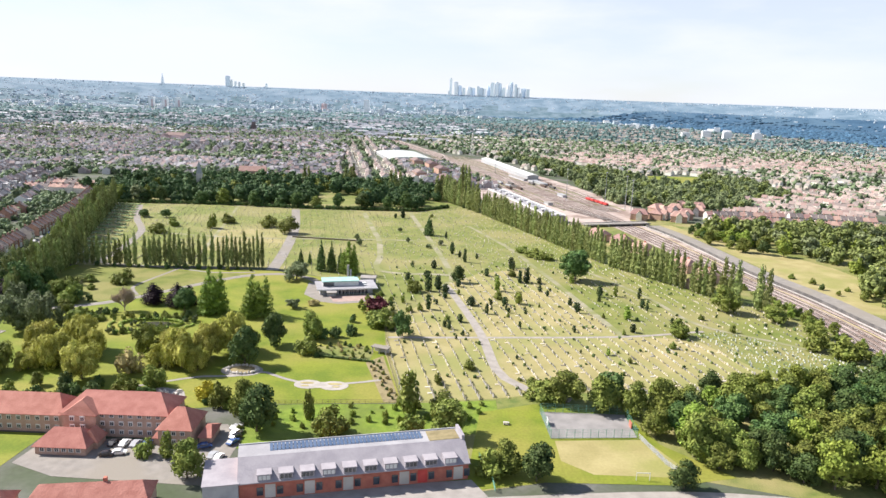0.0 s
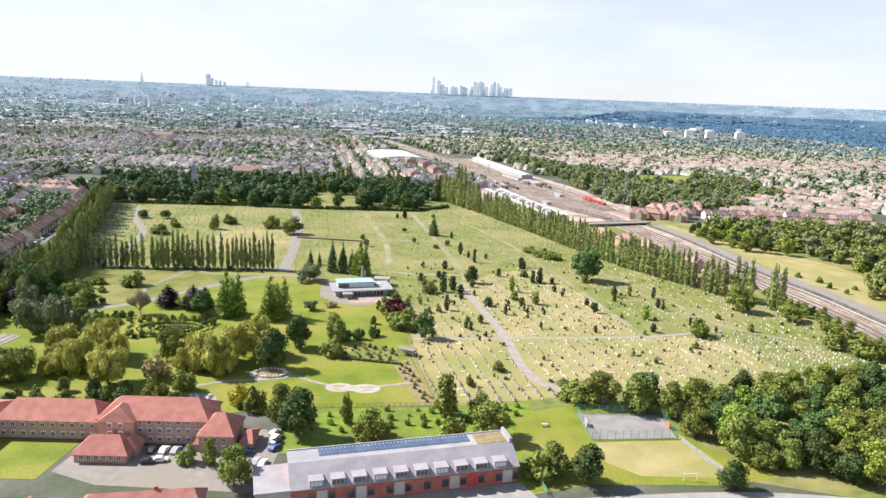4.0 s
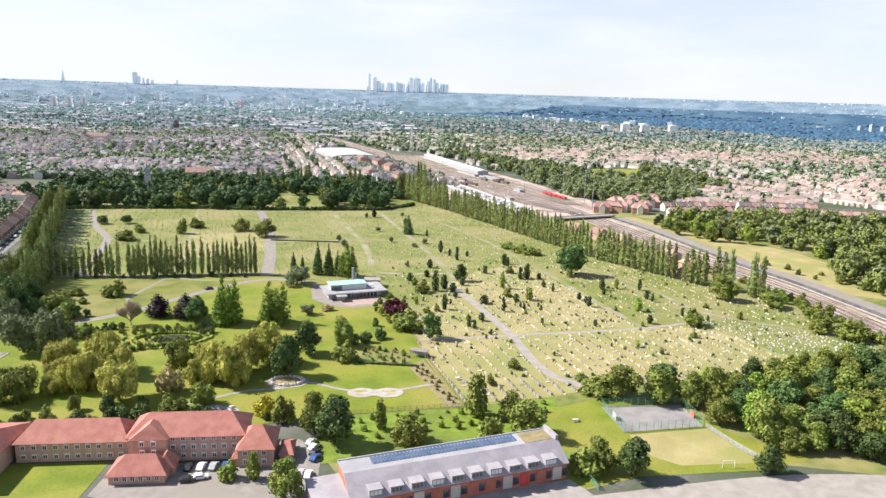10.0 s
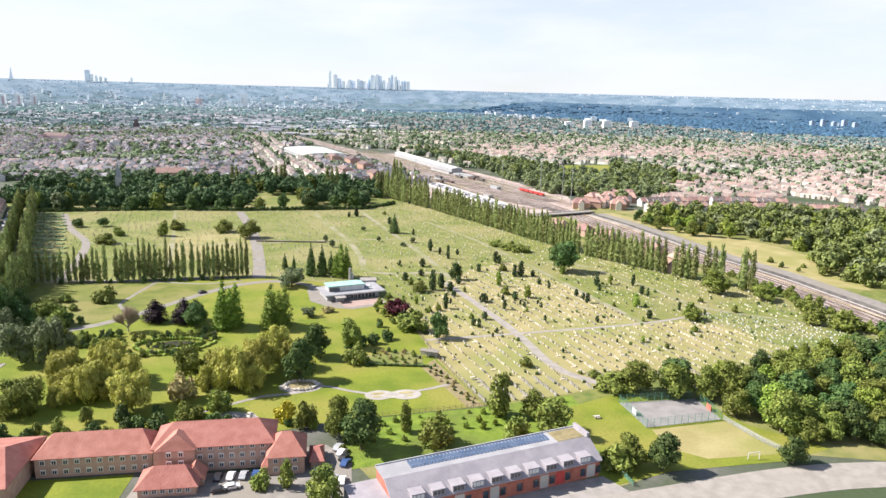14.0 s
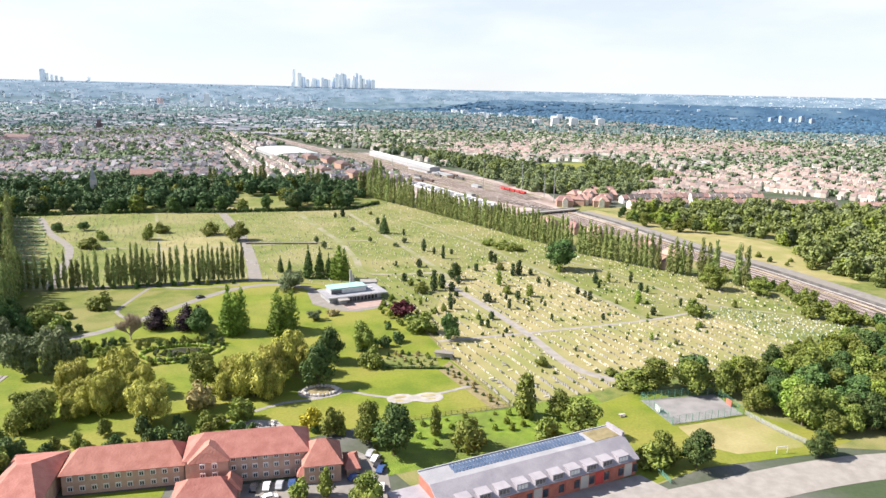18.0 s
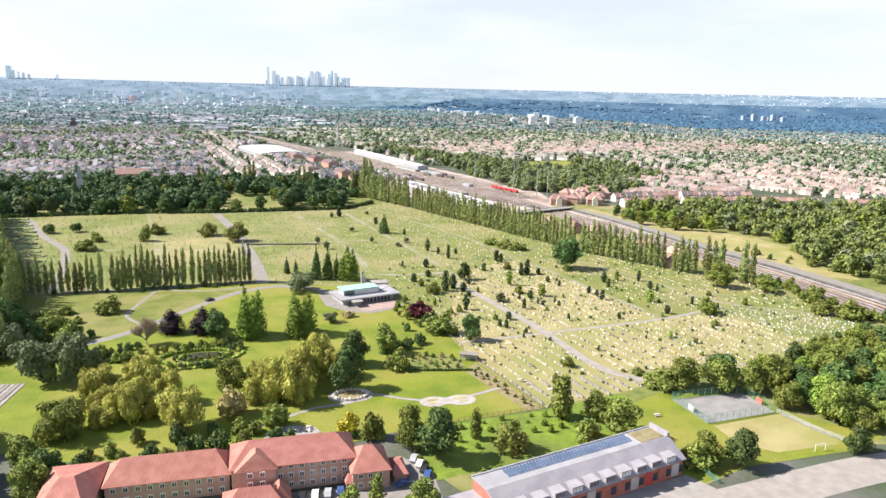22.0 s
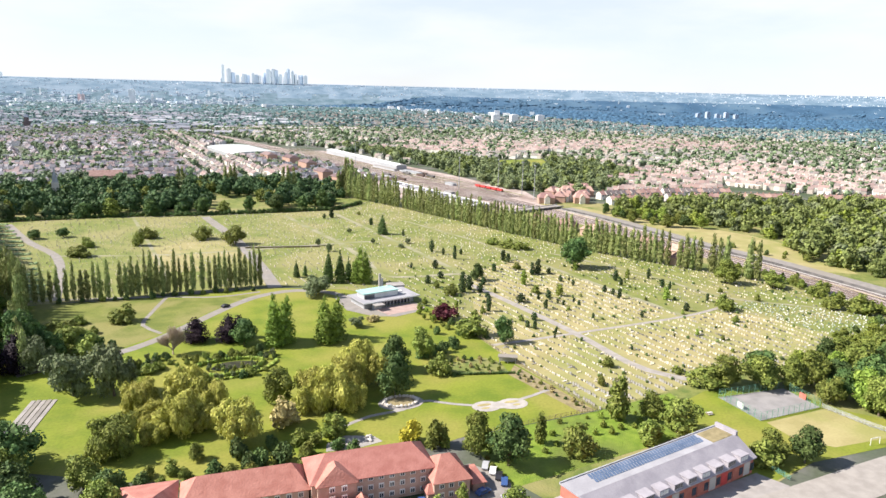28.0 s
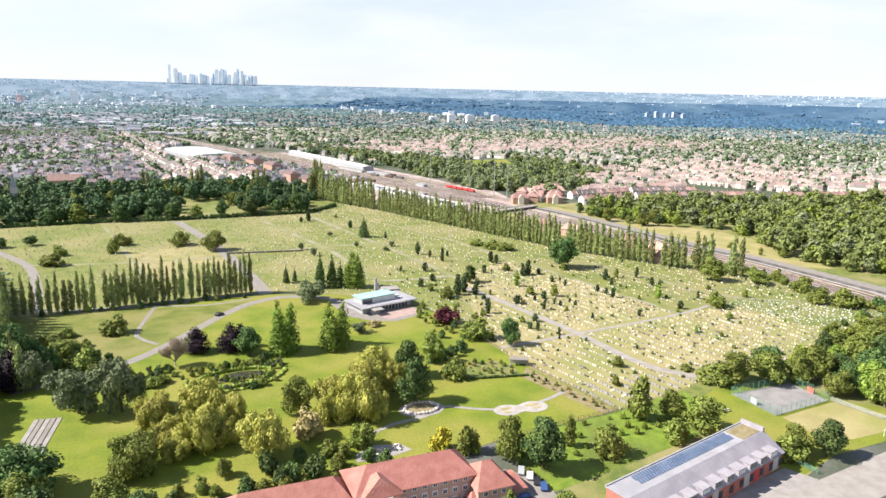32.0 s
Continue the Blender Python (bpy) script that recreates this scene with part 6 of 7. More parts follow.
def streets(solid, cx, cy, w, d, ang, ok, near, green, pitch=62, share=0.7, skip=0.12):
    """Terraced streets laid out over one quarter of the town."""
    c, s = math.cos(ang), math.sin(ang)
    v = -d / 2
    while v < d / 2:
        for back in (0, 1):
            vv = v + back * pitch * 0.5 + town.uniform(-2, 2)
            u = -w / 2 + town.uniform(0, 12)
            while u < w / 2:
                n = int(town.integers(3, 10)) if green < 1 else int(town.integers(2, 6))
                unit = 5.8 if near else 8.5
                jog = town.uniform(-2.5, 2.5)
                for k in range(n if near else 1):
                    length = unit if near else unit * n * 0.75
                    uu = u + k * unit + (0 if near else length / 2)
                    x, y = cx + c * uu - s * (vv + jog), cy + s * uu + c * (vv + jog)
                    if ok(x, y) and free(x, y) and town.random() > skip:
                        e = town.uniform(4.7, 5.6)
                        block(solid, x, y, ang, length, 8.5, e, e + town.uniform(2.2, 2.9))
                        if near and town.random() < 0.6:
                            solid.box(x + c * 2.5, y + s * 2.5, e + 1.6, 0.9, 0.7, 2.3, ang, 0)
                        if near and town.random() < 0.45:
                            o = 6.0 if back else -6.0
                            solid.box(x - s * o, y + c * o, 0, 3.0, 4.5, town.uniform(2.6, 5.0), ang, 0)
                u += n * unit + town.uniform(2, 9)
            u = -w / 2
            while u < w / 2:
                uu, vt = u + town.uniform(0, 8), vv + (pitch * 0.24 if not back else -pitch * 0.24) + town.uniform(-5, 5)
                x, y = cx + c * uu - s * vt, cy + s * uu + c * vt
                if ok(x, y) and free(x, y) and town.random() < share:
                    far_tree(x, y, town.uniform(8, 13 + 3.5 * green) * (1 if near else 1.2))
                u += 8.5 if near else 20
        v += pitch


def left_ok(x, y):
    return x < rail_x(y) - 40 and (y > 815 or x < -376 - (y - 650) * 0.3) and x > -0.85 * y - 180


def fan_ok(x, y):
    return left_ok(x, y) and -140 - (y - 860) * 0.10 < x < -34 - (y - 860) * 0.18


def right_ok(x, y):
    return x > rail_x(y) + 45 and y > 600 - max(0, (x - 700)) * 0.35 and x < 1.9 * y + 200


for qx in range(-1500, 100, 250):
    for qy in range(330, 1700, 250):
        turn = 106 if qx > -800 and qy < 700 else town.choice([-14, 8, 20, 104, -26, 12])
        streets(left_town, qx + 125, qy + 125, 250, 250, math.radians(turn), lambda x, y: left_ok(x, y) and not fan_ok(x, y), True, 0, 47, 0.50, 0.13)
streets(fan_town, -125, 1260, 830, 330, math.radians(99.5), fan_ok, True, 0.2, 36, 0.22, 0.05)
for qx in range(-60, 2600, 250):
    for qy in range(400, 1700, 250):
        pink = (180 < qx < 500 and qy < 700) or (150 < qx < 760 and 1100 < qy < 1400)
        streets(pink_town if pink else right_town, qx + 125, qy + 125, 250, 250, math.radians(town.choice([-40, -46, -52, -34, -58])), right_ok, qx < 1500, 0.4 if pink else 1, 62 if pink else 66, 0.55 if pink else 1.0, 0.12 if pink else 0.44)


def wood_edge(a):
    return float(np.interp(a, [0.08, 0.26, 0.40, 0.60, 1.2], [4060, 3850, 3250, 2550, 2450]))


def far_ok(x, y):
    a, r = math.atan2(x - CENTRE[0], y - CENTRE[1]), math.hypot(x - CENTRE[0], y - CENTRE[1])
    return a < 0.08 or r < wood_edge(a) - 60 + town.normal() * 60


far_left, far_right = Solid(), Solid()
for qx in range(-2900, 4500, 300):
    for qy in range(1650, 4000, 300):
        if -0.85 * qy - 300 < qx < 1.7 * qy + 300 and qx * qx + qy * qy < 4250**2:
            left = qx < 150 - qy * 0.12
            few = 0.55 if left else 0.45
            streets(far_left if left else far_right, qx + 150, qy + 150, 300, 300, math.radians(town.uniform(-30, 24)), lambda x, y: town.random() < few and far_ok(x, y), False, 0.3 if left else 1, 62, 0.75 if left else 0.95)
stuff("terraced_streets", left_town, (M_WALLS_L, M_ROOFS_L), "dense terraced houses with dark slate and brown roofs", "houses")
stuff("fanned_terraces", fan_town, (M_WALLS_R, M_ROOFS_B), "long terraces with cream gables and pinkish roofs", "houses")
stuff("suburban_streets", right_town, (M_WALLS_R, M_ROOFS_R), "cream-walled suburban houses with red-brown roofs", "houses")
stuff("pink_roofed_houses", pink_town, (M_WALLS_R, M_ROOFS_P), "rows of houses with pinkish tiled roofs", "houses")
stuff("far_terraces", far_left, (M_WALLS_F, M_ROOFS_F), "distant rooftops in haze-tinted grey-mauve", "houses")
stuff("far_suburbs", far_right, (M_WALLS_F, M_ROOFS_R), "distant houses among trees, walls paled for haze", "houses")
for _ in range(8500):
    r, a = town.uniform(1350, 4050), town.uniform(-0.72, 1.1)
    x, y = CENTRE[0] + r * math.sin(a), CENTRE[1] + r * math.cos(a)
    if town.random() < (0.8 if a > 0.05 else 0.95) and far_ok(x, y) and abs(x - rail_x(y)) > 50 and free(x, y):
        far_tree(x, y, town.uniform(9, 17))
for _ in range(1500):
    # belts of street trees crossing the terraces
    k = int(town.integers(5))
    t = town.uniform(0, 1)
    x = [-420 + 300 * t, -900 + 620 * t, -700 + 420 * t, -1200 + 500 * t, -480 + 260 * t][k] + town.uniform(-16, 16)
    y = [1010 + 260 * t, 930 + 120 * t, 1450 + 250 * t, 1750 - 200 * t, 830 + 20 * t][k] + town.uniform(-16, 16)
    if free(x, y) and x < rail_x(y) - 50 and not fan_ok(x, y):
        far_tree(x, y, town.uniform(8, 15))
for q in range(190):
    x0, y0 = town.uniform(-1300, 1500) if q % 2 else town.uniform(-1300, -50), town.uniform(800, 2300)
    for _ in range(int(town.integers(8, 26))):
        x, y = x0 + town.normal() * 28, y0 + town.normal() * 22
        if free(x, y) and abs(x - rail_x(y)) > 50 and not fan_ok(x, y):
            far_tree(x, y, town.uniform(9, 16))
for _ in range(420):
    # back gardens of the near terraces
    t, o = town.uniform(0, 1), town.uniform(0, 1)
    y = 396 + 250 * t
    x = float(np.interp(y, [396, 460, 555, 650], [-262, -276, -299, -330])) - 9 - 62 * o
    far_tree(x, y, town.uniform(2.5, 9.5))
for _ in range(380):
    # trees lining the railway and round the depot
    y = town.uniform(840, 1700)
    x = rail_x(y) - town.uniform(26, 62) if town.random() < 0.6 or y < 1330 else rail_x(y) + town.uniform(26, 60)
    if free(x, y):
        far_tree(x, y, town.uniform(7, 14))
tagged(new("town_trees", crowns.mesh("town_trees", M_FARTREE)), "garden and street trees between the houses", "trees", "", "stuff")
tagged(new("pale_town_trees", light_crowns.mesh("pale_town_trees", M_TOWNTREE)), "lighter olive green garden trees between the houses", "trees", "", "stuff")
tagged(new("hazy_trees", hazy_crowns.mesh("hazy_trees", M_HAZETREE)), "distant trees among rooftops, haze tinted into their leaves", "trees", "", "stuff")


def slope_size(x, y):
    return max(0.30, 1 - ground_z(x, y) / 125)


CLUMPS = []
for k in range(6):
    lump = Solid()
    lr = np.random.default_rng(970 + k)
    for q in range(3):
        v = GEM_V * (0.30, 0.5, 0.5) * (1 + 0.2 * lr.standard_normal((6, 1))) + (-0.32 + 0.32 * q, lr.uniform(-0.1, 0.1), lr.uniform(0.1, 0.4))
        lump.hull([tuple(p) for p in v], GEM_F)
    CLUMPS.append(lump.mesh("far_clump", M_HAZETREE))


def tree_line(r, a, w, h, bulk):
    """A low clump of far trees lying across the line of sight."""
    x, y = CENTRE[0] + r * math.sin(a), CENTRE[1] + r * math.cos(a)
    bulk.add(CLUMPS[int(town.integers(6))], pose(x, y, ground_z(x, y), 0, 0, math.degrees(-a) + town.uniform(-25, 25)) @ Matrix.Diagonal((w, w * town.uniform(0.35, 0.7), h, 1)))


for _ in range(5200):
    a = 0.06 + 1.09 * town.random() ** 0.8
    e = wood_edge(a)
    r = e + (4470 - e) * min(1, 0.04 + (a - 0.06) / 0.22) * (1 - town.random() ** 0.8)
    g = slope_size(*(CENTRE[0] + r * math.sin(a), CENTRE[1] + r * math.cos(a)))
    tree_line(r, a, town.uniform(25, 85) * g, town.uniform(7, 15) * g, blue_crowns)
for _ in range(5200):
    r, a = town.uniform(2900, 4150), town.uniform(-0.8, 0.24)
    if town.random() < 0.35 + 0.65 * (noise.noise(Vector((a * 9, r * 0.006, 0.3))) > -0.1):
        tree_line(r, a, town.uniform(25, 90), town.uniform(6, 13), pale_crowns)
tagged(new("distant_park_trees", pale_crowns.mesh("distant_park_trees", M_HAZEBLUETREE)), "far tree lines among city blocks, haze-blue in leaf colour", "trees", "", "stuff")
tagged(new("distant_wood", blue_crowns.mesh("distant_wood", M_HAZEWOOD)), "far woodland with blue haze put into its leaf colour", "trees", "", "stuff")

# the far city: low buildings, paled in colour for haze, up to the skyline
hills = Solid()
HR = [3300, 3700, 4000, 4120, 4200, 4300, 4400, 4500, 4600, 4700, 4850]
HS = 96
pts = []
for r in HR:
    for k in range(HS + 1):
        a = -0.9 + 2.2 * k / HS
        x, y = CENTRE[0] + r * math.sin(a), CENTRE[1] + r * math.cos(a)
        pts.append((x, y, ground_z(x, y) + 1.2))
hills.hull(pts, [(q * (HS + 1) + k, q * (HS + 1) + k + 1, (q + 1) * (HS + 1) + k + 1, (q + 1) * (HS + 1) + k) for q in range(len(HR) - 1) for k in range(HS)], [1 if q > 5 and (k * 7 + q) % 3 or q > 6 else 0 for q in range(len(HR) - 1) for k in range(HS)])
# Blue haze of distance is put into the land's base colours
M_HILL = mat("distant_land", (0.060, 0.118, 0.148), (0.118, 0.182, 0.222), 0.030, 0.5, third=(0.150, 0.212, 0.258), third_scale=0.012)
M_CREST = mat("haze_blue_crest", (0.098, 0.165, 0.225), (0.152, 0.222, 0.285), 0.022, 0.35, third=(0.190, 0.258, 0.322), third_scale=0.009)
setting("distant_land", hills, (M_HILL, M_CREST), "far land with blue haze in its colour, rising to the horizon", "backdrop")
floor = Solid()
pts = []
FQ = 9
for q in range(FQ):
    for k in range(HS + 1):
        a = 0.08 + 1.14 * k / HS
        e = wood_edge(a)
        r = e + (4505 + 12 * math.sin(9 * a) - e) * min(1, 0.04 + (a - 0.08) / 0.22) * q / (FQ - 1)
        x, y = CENTRE[0] + r * math.sin(a), CENTRE[1] + r * math.cos(a)
        pts.append((x, y, ground_z(x, y) + 2.6))
floor.hull(pts, [(q * (HS + 1) + k, q * (HS + 1) + k + 1, (q + 1) * (HS + 1) + k + 1, (q + 1) * (HS + 1) + k) for q in range(FQ - 1) for k in range(HS)])
# The heath floor gets the same haze, as a dark blue base
M_WOODFLOOR = mat("haze_blue_wood_floor", (0.030, 0.078, 0.138), (0.050, 0.112, 0.185), 0.01, 0.3, third=(0.075, 0.138, 0.20), third_scale=0.004)
setting("distant_heath", floor, M_WOODFLOOR, "heath under the distant wood, blue haze in its colour", "backdrop")
city = Solid()
for k in range(11000):
    a = town.uniform(-0.75, 1.15)
    r = town.uniform(4130, 4800) if k % 3 else town.uniform(3200, 4130)
    if a > 0.06 and wood_edge(a) < r < 4455 + town.normal() * 15 and town.random() < 0.95:
        continue
    if noise.noise(Vector((a * 14, r * 0.012, 1.7))) < -0.12 and town.random() < 0.8:
        continue
    x, y = CENTRE[0] + r * math.sin(a), CENTRE[1] + r * math.cos(a)
    g = slope_size(x, y)
    h = town.choice([5, 7, 9, 12, 18, 28], p=[0.3, 0.25, 0.2, 0.14, 0.08, 0.03])
    city.box(x, y, ground_z(x, y) - 3, g * town.uniform(8, 34), g * town.uniform(9, 26), 3 + 0.8 * h * g, -a + town.uniform(-0.3, 0.3))
stuff("far_city", city, M_FAR, "city blocks with pale haze in their colour, reaching the skyline", "buildings")


# ---------------------------------------------------------------- landmarks
def tower(name, x, y, w, d, h, m, label, group="", ang=0.0, storeys=0):
    z = ground_z(x, y) - 1
    ob = thing(name, x, y, z, label, "tower", group, ang)
    part("shaft", Solid().box(0, 0, 0, w, d, h), m, ob)
    part("plant_room", Solid().box(0, 0, h, w * 0.5, d * 0.5, max(2.0, h * 0.04)), m, ob)
    for k in range(storeys):
        part("window_band", Solid().box(0, -d / 2, 3 + k * (h - 4) / storeys, w * 0.9, 0.3, 1.3), M_GLASS, ob)
    return ob


# White raised so shaded far fronts look pale with haze
M_BRIGHT = mat("haze_whitened_concrete", (0.78, 0.79, 0.80), (0.88, 0.89, 0.90), 0.05, 0.06)
# Salmon brightened too, with the lift of haze in its colour
M_SALMON = mat("haze_lifted_salmon", (0.60, 0.46, 0.46), (0.68, 0.54, 0.54), 0.05, 0.1)
M_FLATS = mat("pale_grey_flats", (0.30, 0.37, 0.46), (0.38, 0.45, 0.54), 0.05, 0.1)
M_LEADEN = mat("leaden_panels", (0.27, 0.31, 0.38), (0.34, 0.38, 0.45), 0.05, 0.1)
# Glassy cladding; its base is paled to carry the haze
M_GT = [mat("haze_paled_cladding", c, tuple(min(1, v * 1.15) for v in c), 0.02, 0.1, rough=0.25, vary=0.15, metal=0.65) for c in ((0.74, 0.82, 0.86), (0.82, 0.85, 0.86), (0.64, 0.73, 0.82))]
SKY_X = [0, 9, 15, 23, 31, 39, 48, 58, 66, 72, 79, 85, 92, 99, 105, 112, 118, 126, 133]
SKY_H = [30, 24, 17, 13, 15, 13, 17, 13, 19, 25, 26, 24, 16, 21, 27, 23, 17, 16, 15]
def rim(x, y, top):
    """The same line of sight moved out to the crest: place, top and widening."""
    k = 4790 / math.hypot(x - CENTRE[0], y - CENTRE[1])
    return CENTRE[0] + (x - CENTRE[0]) * k, CENTRE[1] + (y - CENTRE[1]) * k, 100 + (top - 100) * k, k


for k, (px, hh) in enumerate(zip(SKY_X, SKY_H)):
    x, y, top, g = rim(5 + px * 3.55, 4400 + (k * 37) % 60, 131 + hh * 3.1)
    w = (14 + (k * 7) % 8) * g
    tower("skyscraper", x, y, w, w, top - ground_z(x, y), M_GT[k % 3], "pale glass office tower on the skyline", "skyscrapers of the business district", 0.3 * (k % 3))
for k in range(26):
    x, y, top, g = rim(-6 + (k * 53) % 141 * 3.6, 4390 + (k * 41) % 80, 131 + (5 + (k * 7) % 11) * 3.0)
    tower("office_tower", x, y, (9 + (k * 5) % 9) * g, 14 * g, top - ground_z(x, y), M_GT[(k + 1) % 3], "pale lower office block on the skyline", "towers of the business district", 0.2 * (k % 4))
for k in range(22):
    x, y = -1780 + 92 * k + (k * 29) % 60, 4330 + (k * 53) % 120
    y -= abs(x) * 0.14
    tower("office_tower", x, y, 7 + k % 7, 9, 13 + (k * 17) % 22, M_GT[(k + 1) % 3], "hazy tower block in the far city", "towers of the far city", 0.2)
x, y, top, g = rim(-1641, 4106, 186)
spike = thing("pointed_skyscraper", x, y, ground_z(x, y) - 1, "slender pointed glass tower on the horizon", "tower")
part("shaft", Solid().box(0, 0, 0, 17, 17, top - ground_z(x, y), 0, 0, 0.12), M_GT[0], spike)
x, y, top, g = rim(-1303, 4222, 186)
tower("skyscraper", x, y, 26, 20, top - ground_z(x, y), M_GT[2], "tall slab-like tower on the horizon")
for q, h in ((-1285, 165), (-1262, 158), (-1240, 154), (-1215, 148), (-1080, 150)):
    x, y, top, g = rim(q, 4235, h)
    tower("skyscraper", x, y, 13, 13, top - ground_z(x, y), M_GT[0], "glass tower in the old city cluster", "towers of the city cluster")
tower("white_tower_block", -467, 4100, 32, 24, 78 - ground_z(-467, 4100), M_BRIGHT, "tall white tower block far off")
for k, (x, y) in enumerate(((-777, 4039), (-690, 4054), (-640, 4062), (-600, 4068), (-560, 4075), (-735, 4046), (-520, 4080), (-380, 4095))):
    tower("tower_block", x + (k * 37) % 31, y - (k * 61) % 140, 13 + k % 5, 14, 38 + (k * 13) % 26, [M_GT[1], M_SALMON, M_GT[0], M_BRIGHT][k % 4], "council tower block among low roofs", "tower blocks far off")
for x, y in ((-1503, 3623), (-1443, 3646), (-1384, 3669)):
    ob = tower("pink_tower_block", x, y, 26, 22, 58 - ground_z(x, y), M_BRIGHT, "white and salmon striped tower block", "three striped tower blocks")
    part("brick_strip", Solid().box(6, -11.3, 0, 9, 0.8, 46), M_SALMON, ob)
tower("long_white_block", -1525, 3400, 150, 20, 17, M_BRIGHT, "long low white slab building")
for k in range(4):
    x = 812 + k * 62 + (k == 3) * 30
    tower("slab_block", x, 2430 - k * 22, 28, 14, 28 if k else 20, M_BRIGHT, "white slab block of flats among trees", "slab blocks among trees")
for k, x in enumerate((2050, 2085, 2120, 2150, 2185)):
    tower("flat_block", x + 70, 2880 - k * 25, 20, 16, 30 + 8 * (k % 2), M_FLATS, "grey block of flats beside the distant wood", "flats beside the wood")

M_DEPOT = mat("depot_roof", (0.40, 0.425, 0.415), (0.50, 0.525, 0.515), 0.05, 0.14)
depot = thing("white_depot", -72, 1185, 0, "huge pale curved-roof depot building", "building", ang=math.radians(104))
shell = Solid()
N = 12
for k in range(N):
    a0, a1 = math.pi * k / N, math.pi * (k + 1) / N
    shell.face([(-72, 36 * math.cos(a0), 5 + 3.5 * math.sin(a0)), (72, 36 * math.cos(a0), 5 + 3.5 * math.sin(a0)), (72, 36 * math.cos(a1), 5 + 3.5 * math.sin(a1)), (-72, 36 * math.cos(a1), 5 + 3.5 * math.sin(a1))])
for e in (-72, 72):
    shell.face([(e, 36 * math.cos(math.pi * k / N), 5 + 3.5 * math.sin(math.pi * k / N)) for k in range(N + 1)])
part("roof", shell, M_DEPOT, depot)
part("base", Solid().box(0, 0, 0, 143, 71, 5.1), M_GREY, depot)

SHED = math.atan2(-189, 47)
for x, y, l in ((62, 730, 62), (77, 667, 66), (90, 612, 44)):
    shed = thing("railway_shed", x, y, 0, "long flat-roofed railway shed with white parapet walls", "shed", "sheds beside the yard", SHED)
    part("wall", Solid().box(0, 0, 0, l, 17, 6.2), M_PALE, shed)
    part("roof", Solid().box(0, 1.2, 6.2, l - 0.6, 12.5, 0.5), M_LILAC, shed)
    for e in (-8.2, 8.2):
        part("parapet", Solid().box(0, e, 6.2, l, 0.6, 0.9), M_WHITE, shed)
    for q in range(6):
        part("roof_light", Solid().box(-l * 0.42 + q * l * 0.165, 1.5, 6.7, 3.2, 3.0, 0.9), M_WHITE if q % 2 else M_GREY, shed)
    for q in range(3):
        part("vent", Solid().box(-l * 0.3 + q * l * 0.3, -3.6, 6.7, 1.6, 1.6, 1.3), M_DARKWALL, shed)
hall = thing("train_hall", 90, 1046, 0, "long pale roof of a train hall in the yard", "shed", ang=math.atan2(-245, 48))
part("wall", Solid().box(0, 0, 0, 255, 15, 6), M_GREY, hall)
part("roof", Solid().gable(0, 0, 6, 255, 15, 0.1, 1.6, 0, 0, 0, 0.4), M_WHITE, hall)
for k, (x, y, l, w) in enumerate(((118, 880, 40, 6), (96, 935, 60, 5), (128, 765, 16, 5), (104, 700, 12, 5))):
    hut = thing("yard_building", x, y, 0, "low pale service building in the railway yard", "shed", "huts of the yard", SHED)
    part("wall", Solid().box(0, 0, 0, l, w, 2.6), M_GREY, hut)
    part("roof", Solid().box(0, 0, 2.6, l + 0.6, w + 0.6, 0.3), [M_GREY, M_PALE][k % 2], hut)
for k in range(5):
    wagon = thing("red_wagon", 153 + k * 2.6, 745 - k * 9, 0, "red engineering wagon parked on a siding", "wagon", "red wagons in the yard", math.atan2(-31, 8))
    part("body", Solid().box(0, 0, 1.0, 8, 2.6, 1.9), M_REDPAINT, wagon)
    part("bogie", Solid().box(-2.5, 0, 0.2, 1.8, 2.0, 0.8), M_RAIL, wagon)
    part("bogie", Solid().box(2.5, 0, 0.2, 1.8, 2.0, 0.8), M_RAIL, wagon)
for k, (d, f) in enumerate(((-20.5, 0.10), (-20.5, 0.16), (-26, 0.20), (-32, 0.12), (-15, 0.30), (-26, 0.34), (18.5, 0.20), (24.5, 0.14), (18.5, 0.38), (31, 0.26), (12.5, 0.30), (-38, 0.24))):
    line = offset(RAIL[7:11], d)
    (x0, y0), (x1, y1) = line[1], line[2]
    wagon = thing("wagon", x0 + f * (x1 - x0), y0 + f * (y1 - y0), 0.2, "brown and grey goods wagon standing on a siding", "wagon", "wagons on the sidings", math.atan2(y1 - y0, x1 - x0))
    part("body", Solid().box(0, 0, 0.9, 16, 2.6, 1.9), [M_RAIL, M_DARKWALL, M_GREY][k % 3], wagon)
    for e in (-5.5, 5.5):
        part("bogie", Solid().box(e, 0, 0.0, 2.4, 2.0, 0.9), M_RAIL, wagon)
for x, y in ((128, 738), (164, 716), (177, 684), (174, 650), (70, 1000)):
    mast = thing("light_mast", x, y, 0, "tall thin grey floodlight mast", "lamp mast", "masts of the yard")
    part("pole", Solid().box(0, 0, 0, 0.6, 0.6, 33, 0, 0, 0.5), M_GREY, mast)
    part("lamp_ring", Solid().box(0, 0, 32.4, 1.8, 1.8, 0.7), M_GREY, mast)
bridge = thing("road_bridge", 147, 590, 0, "low pale concrete road deck across the tracks", "bridge", ang=math.atan2(17, 49))
part("deck", Solid().box(0, 0, 1.5, 62, 9, 0.4), M_WALK, bridge)
for s in (-4.4, 4.4):
    part("parapet", Solid().box(0, s, 1.9, 62, 0.25, 0.6), M_CREAM, bridge)
for x in (-29, -10, 12, 29):
    part("pier", Solid().box(x, 0, 0, 1.4, 8, 1.5), M_GREY, bridge)
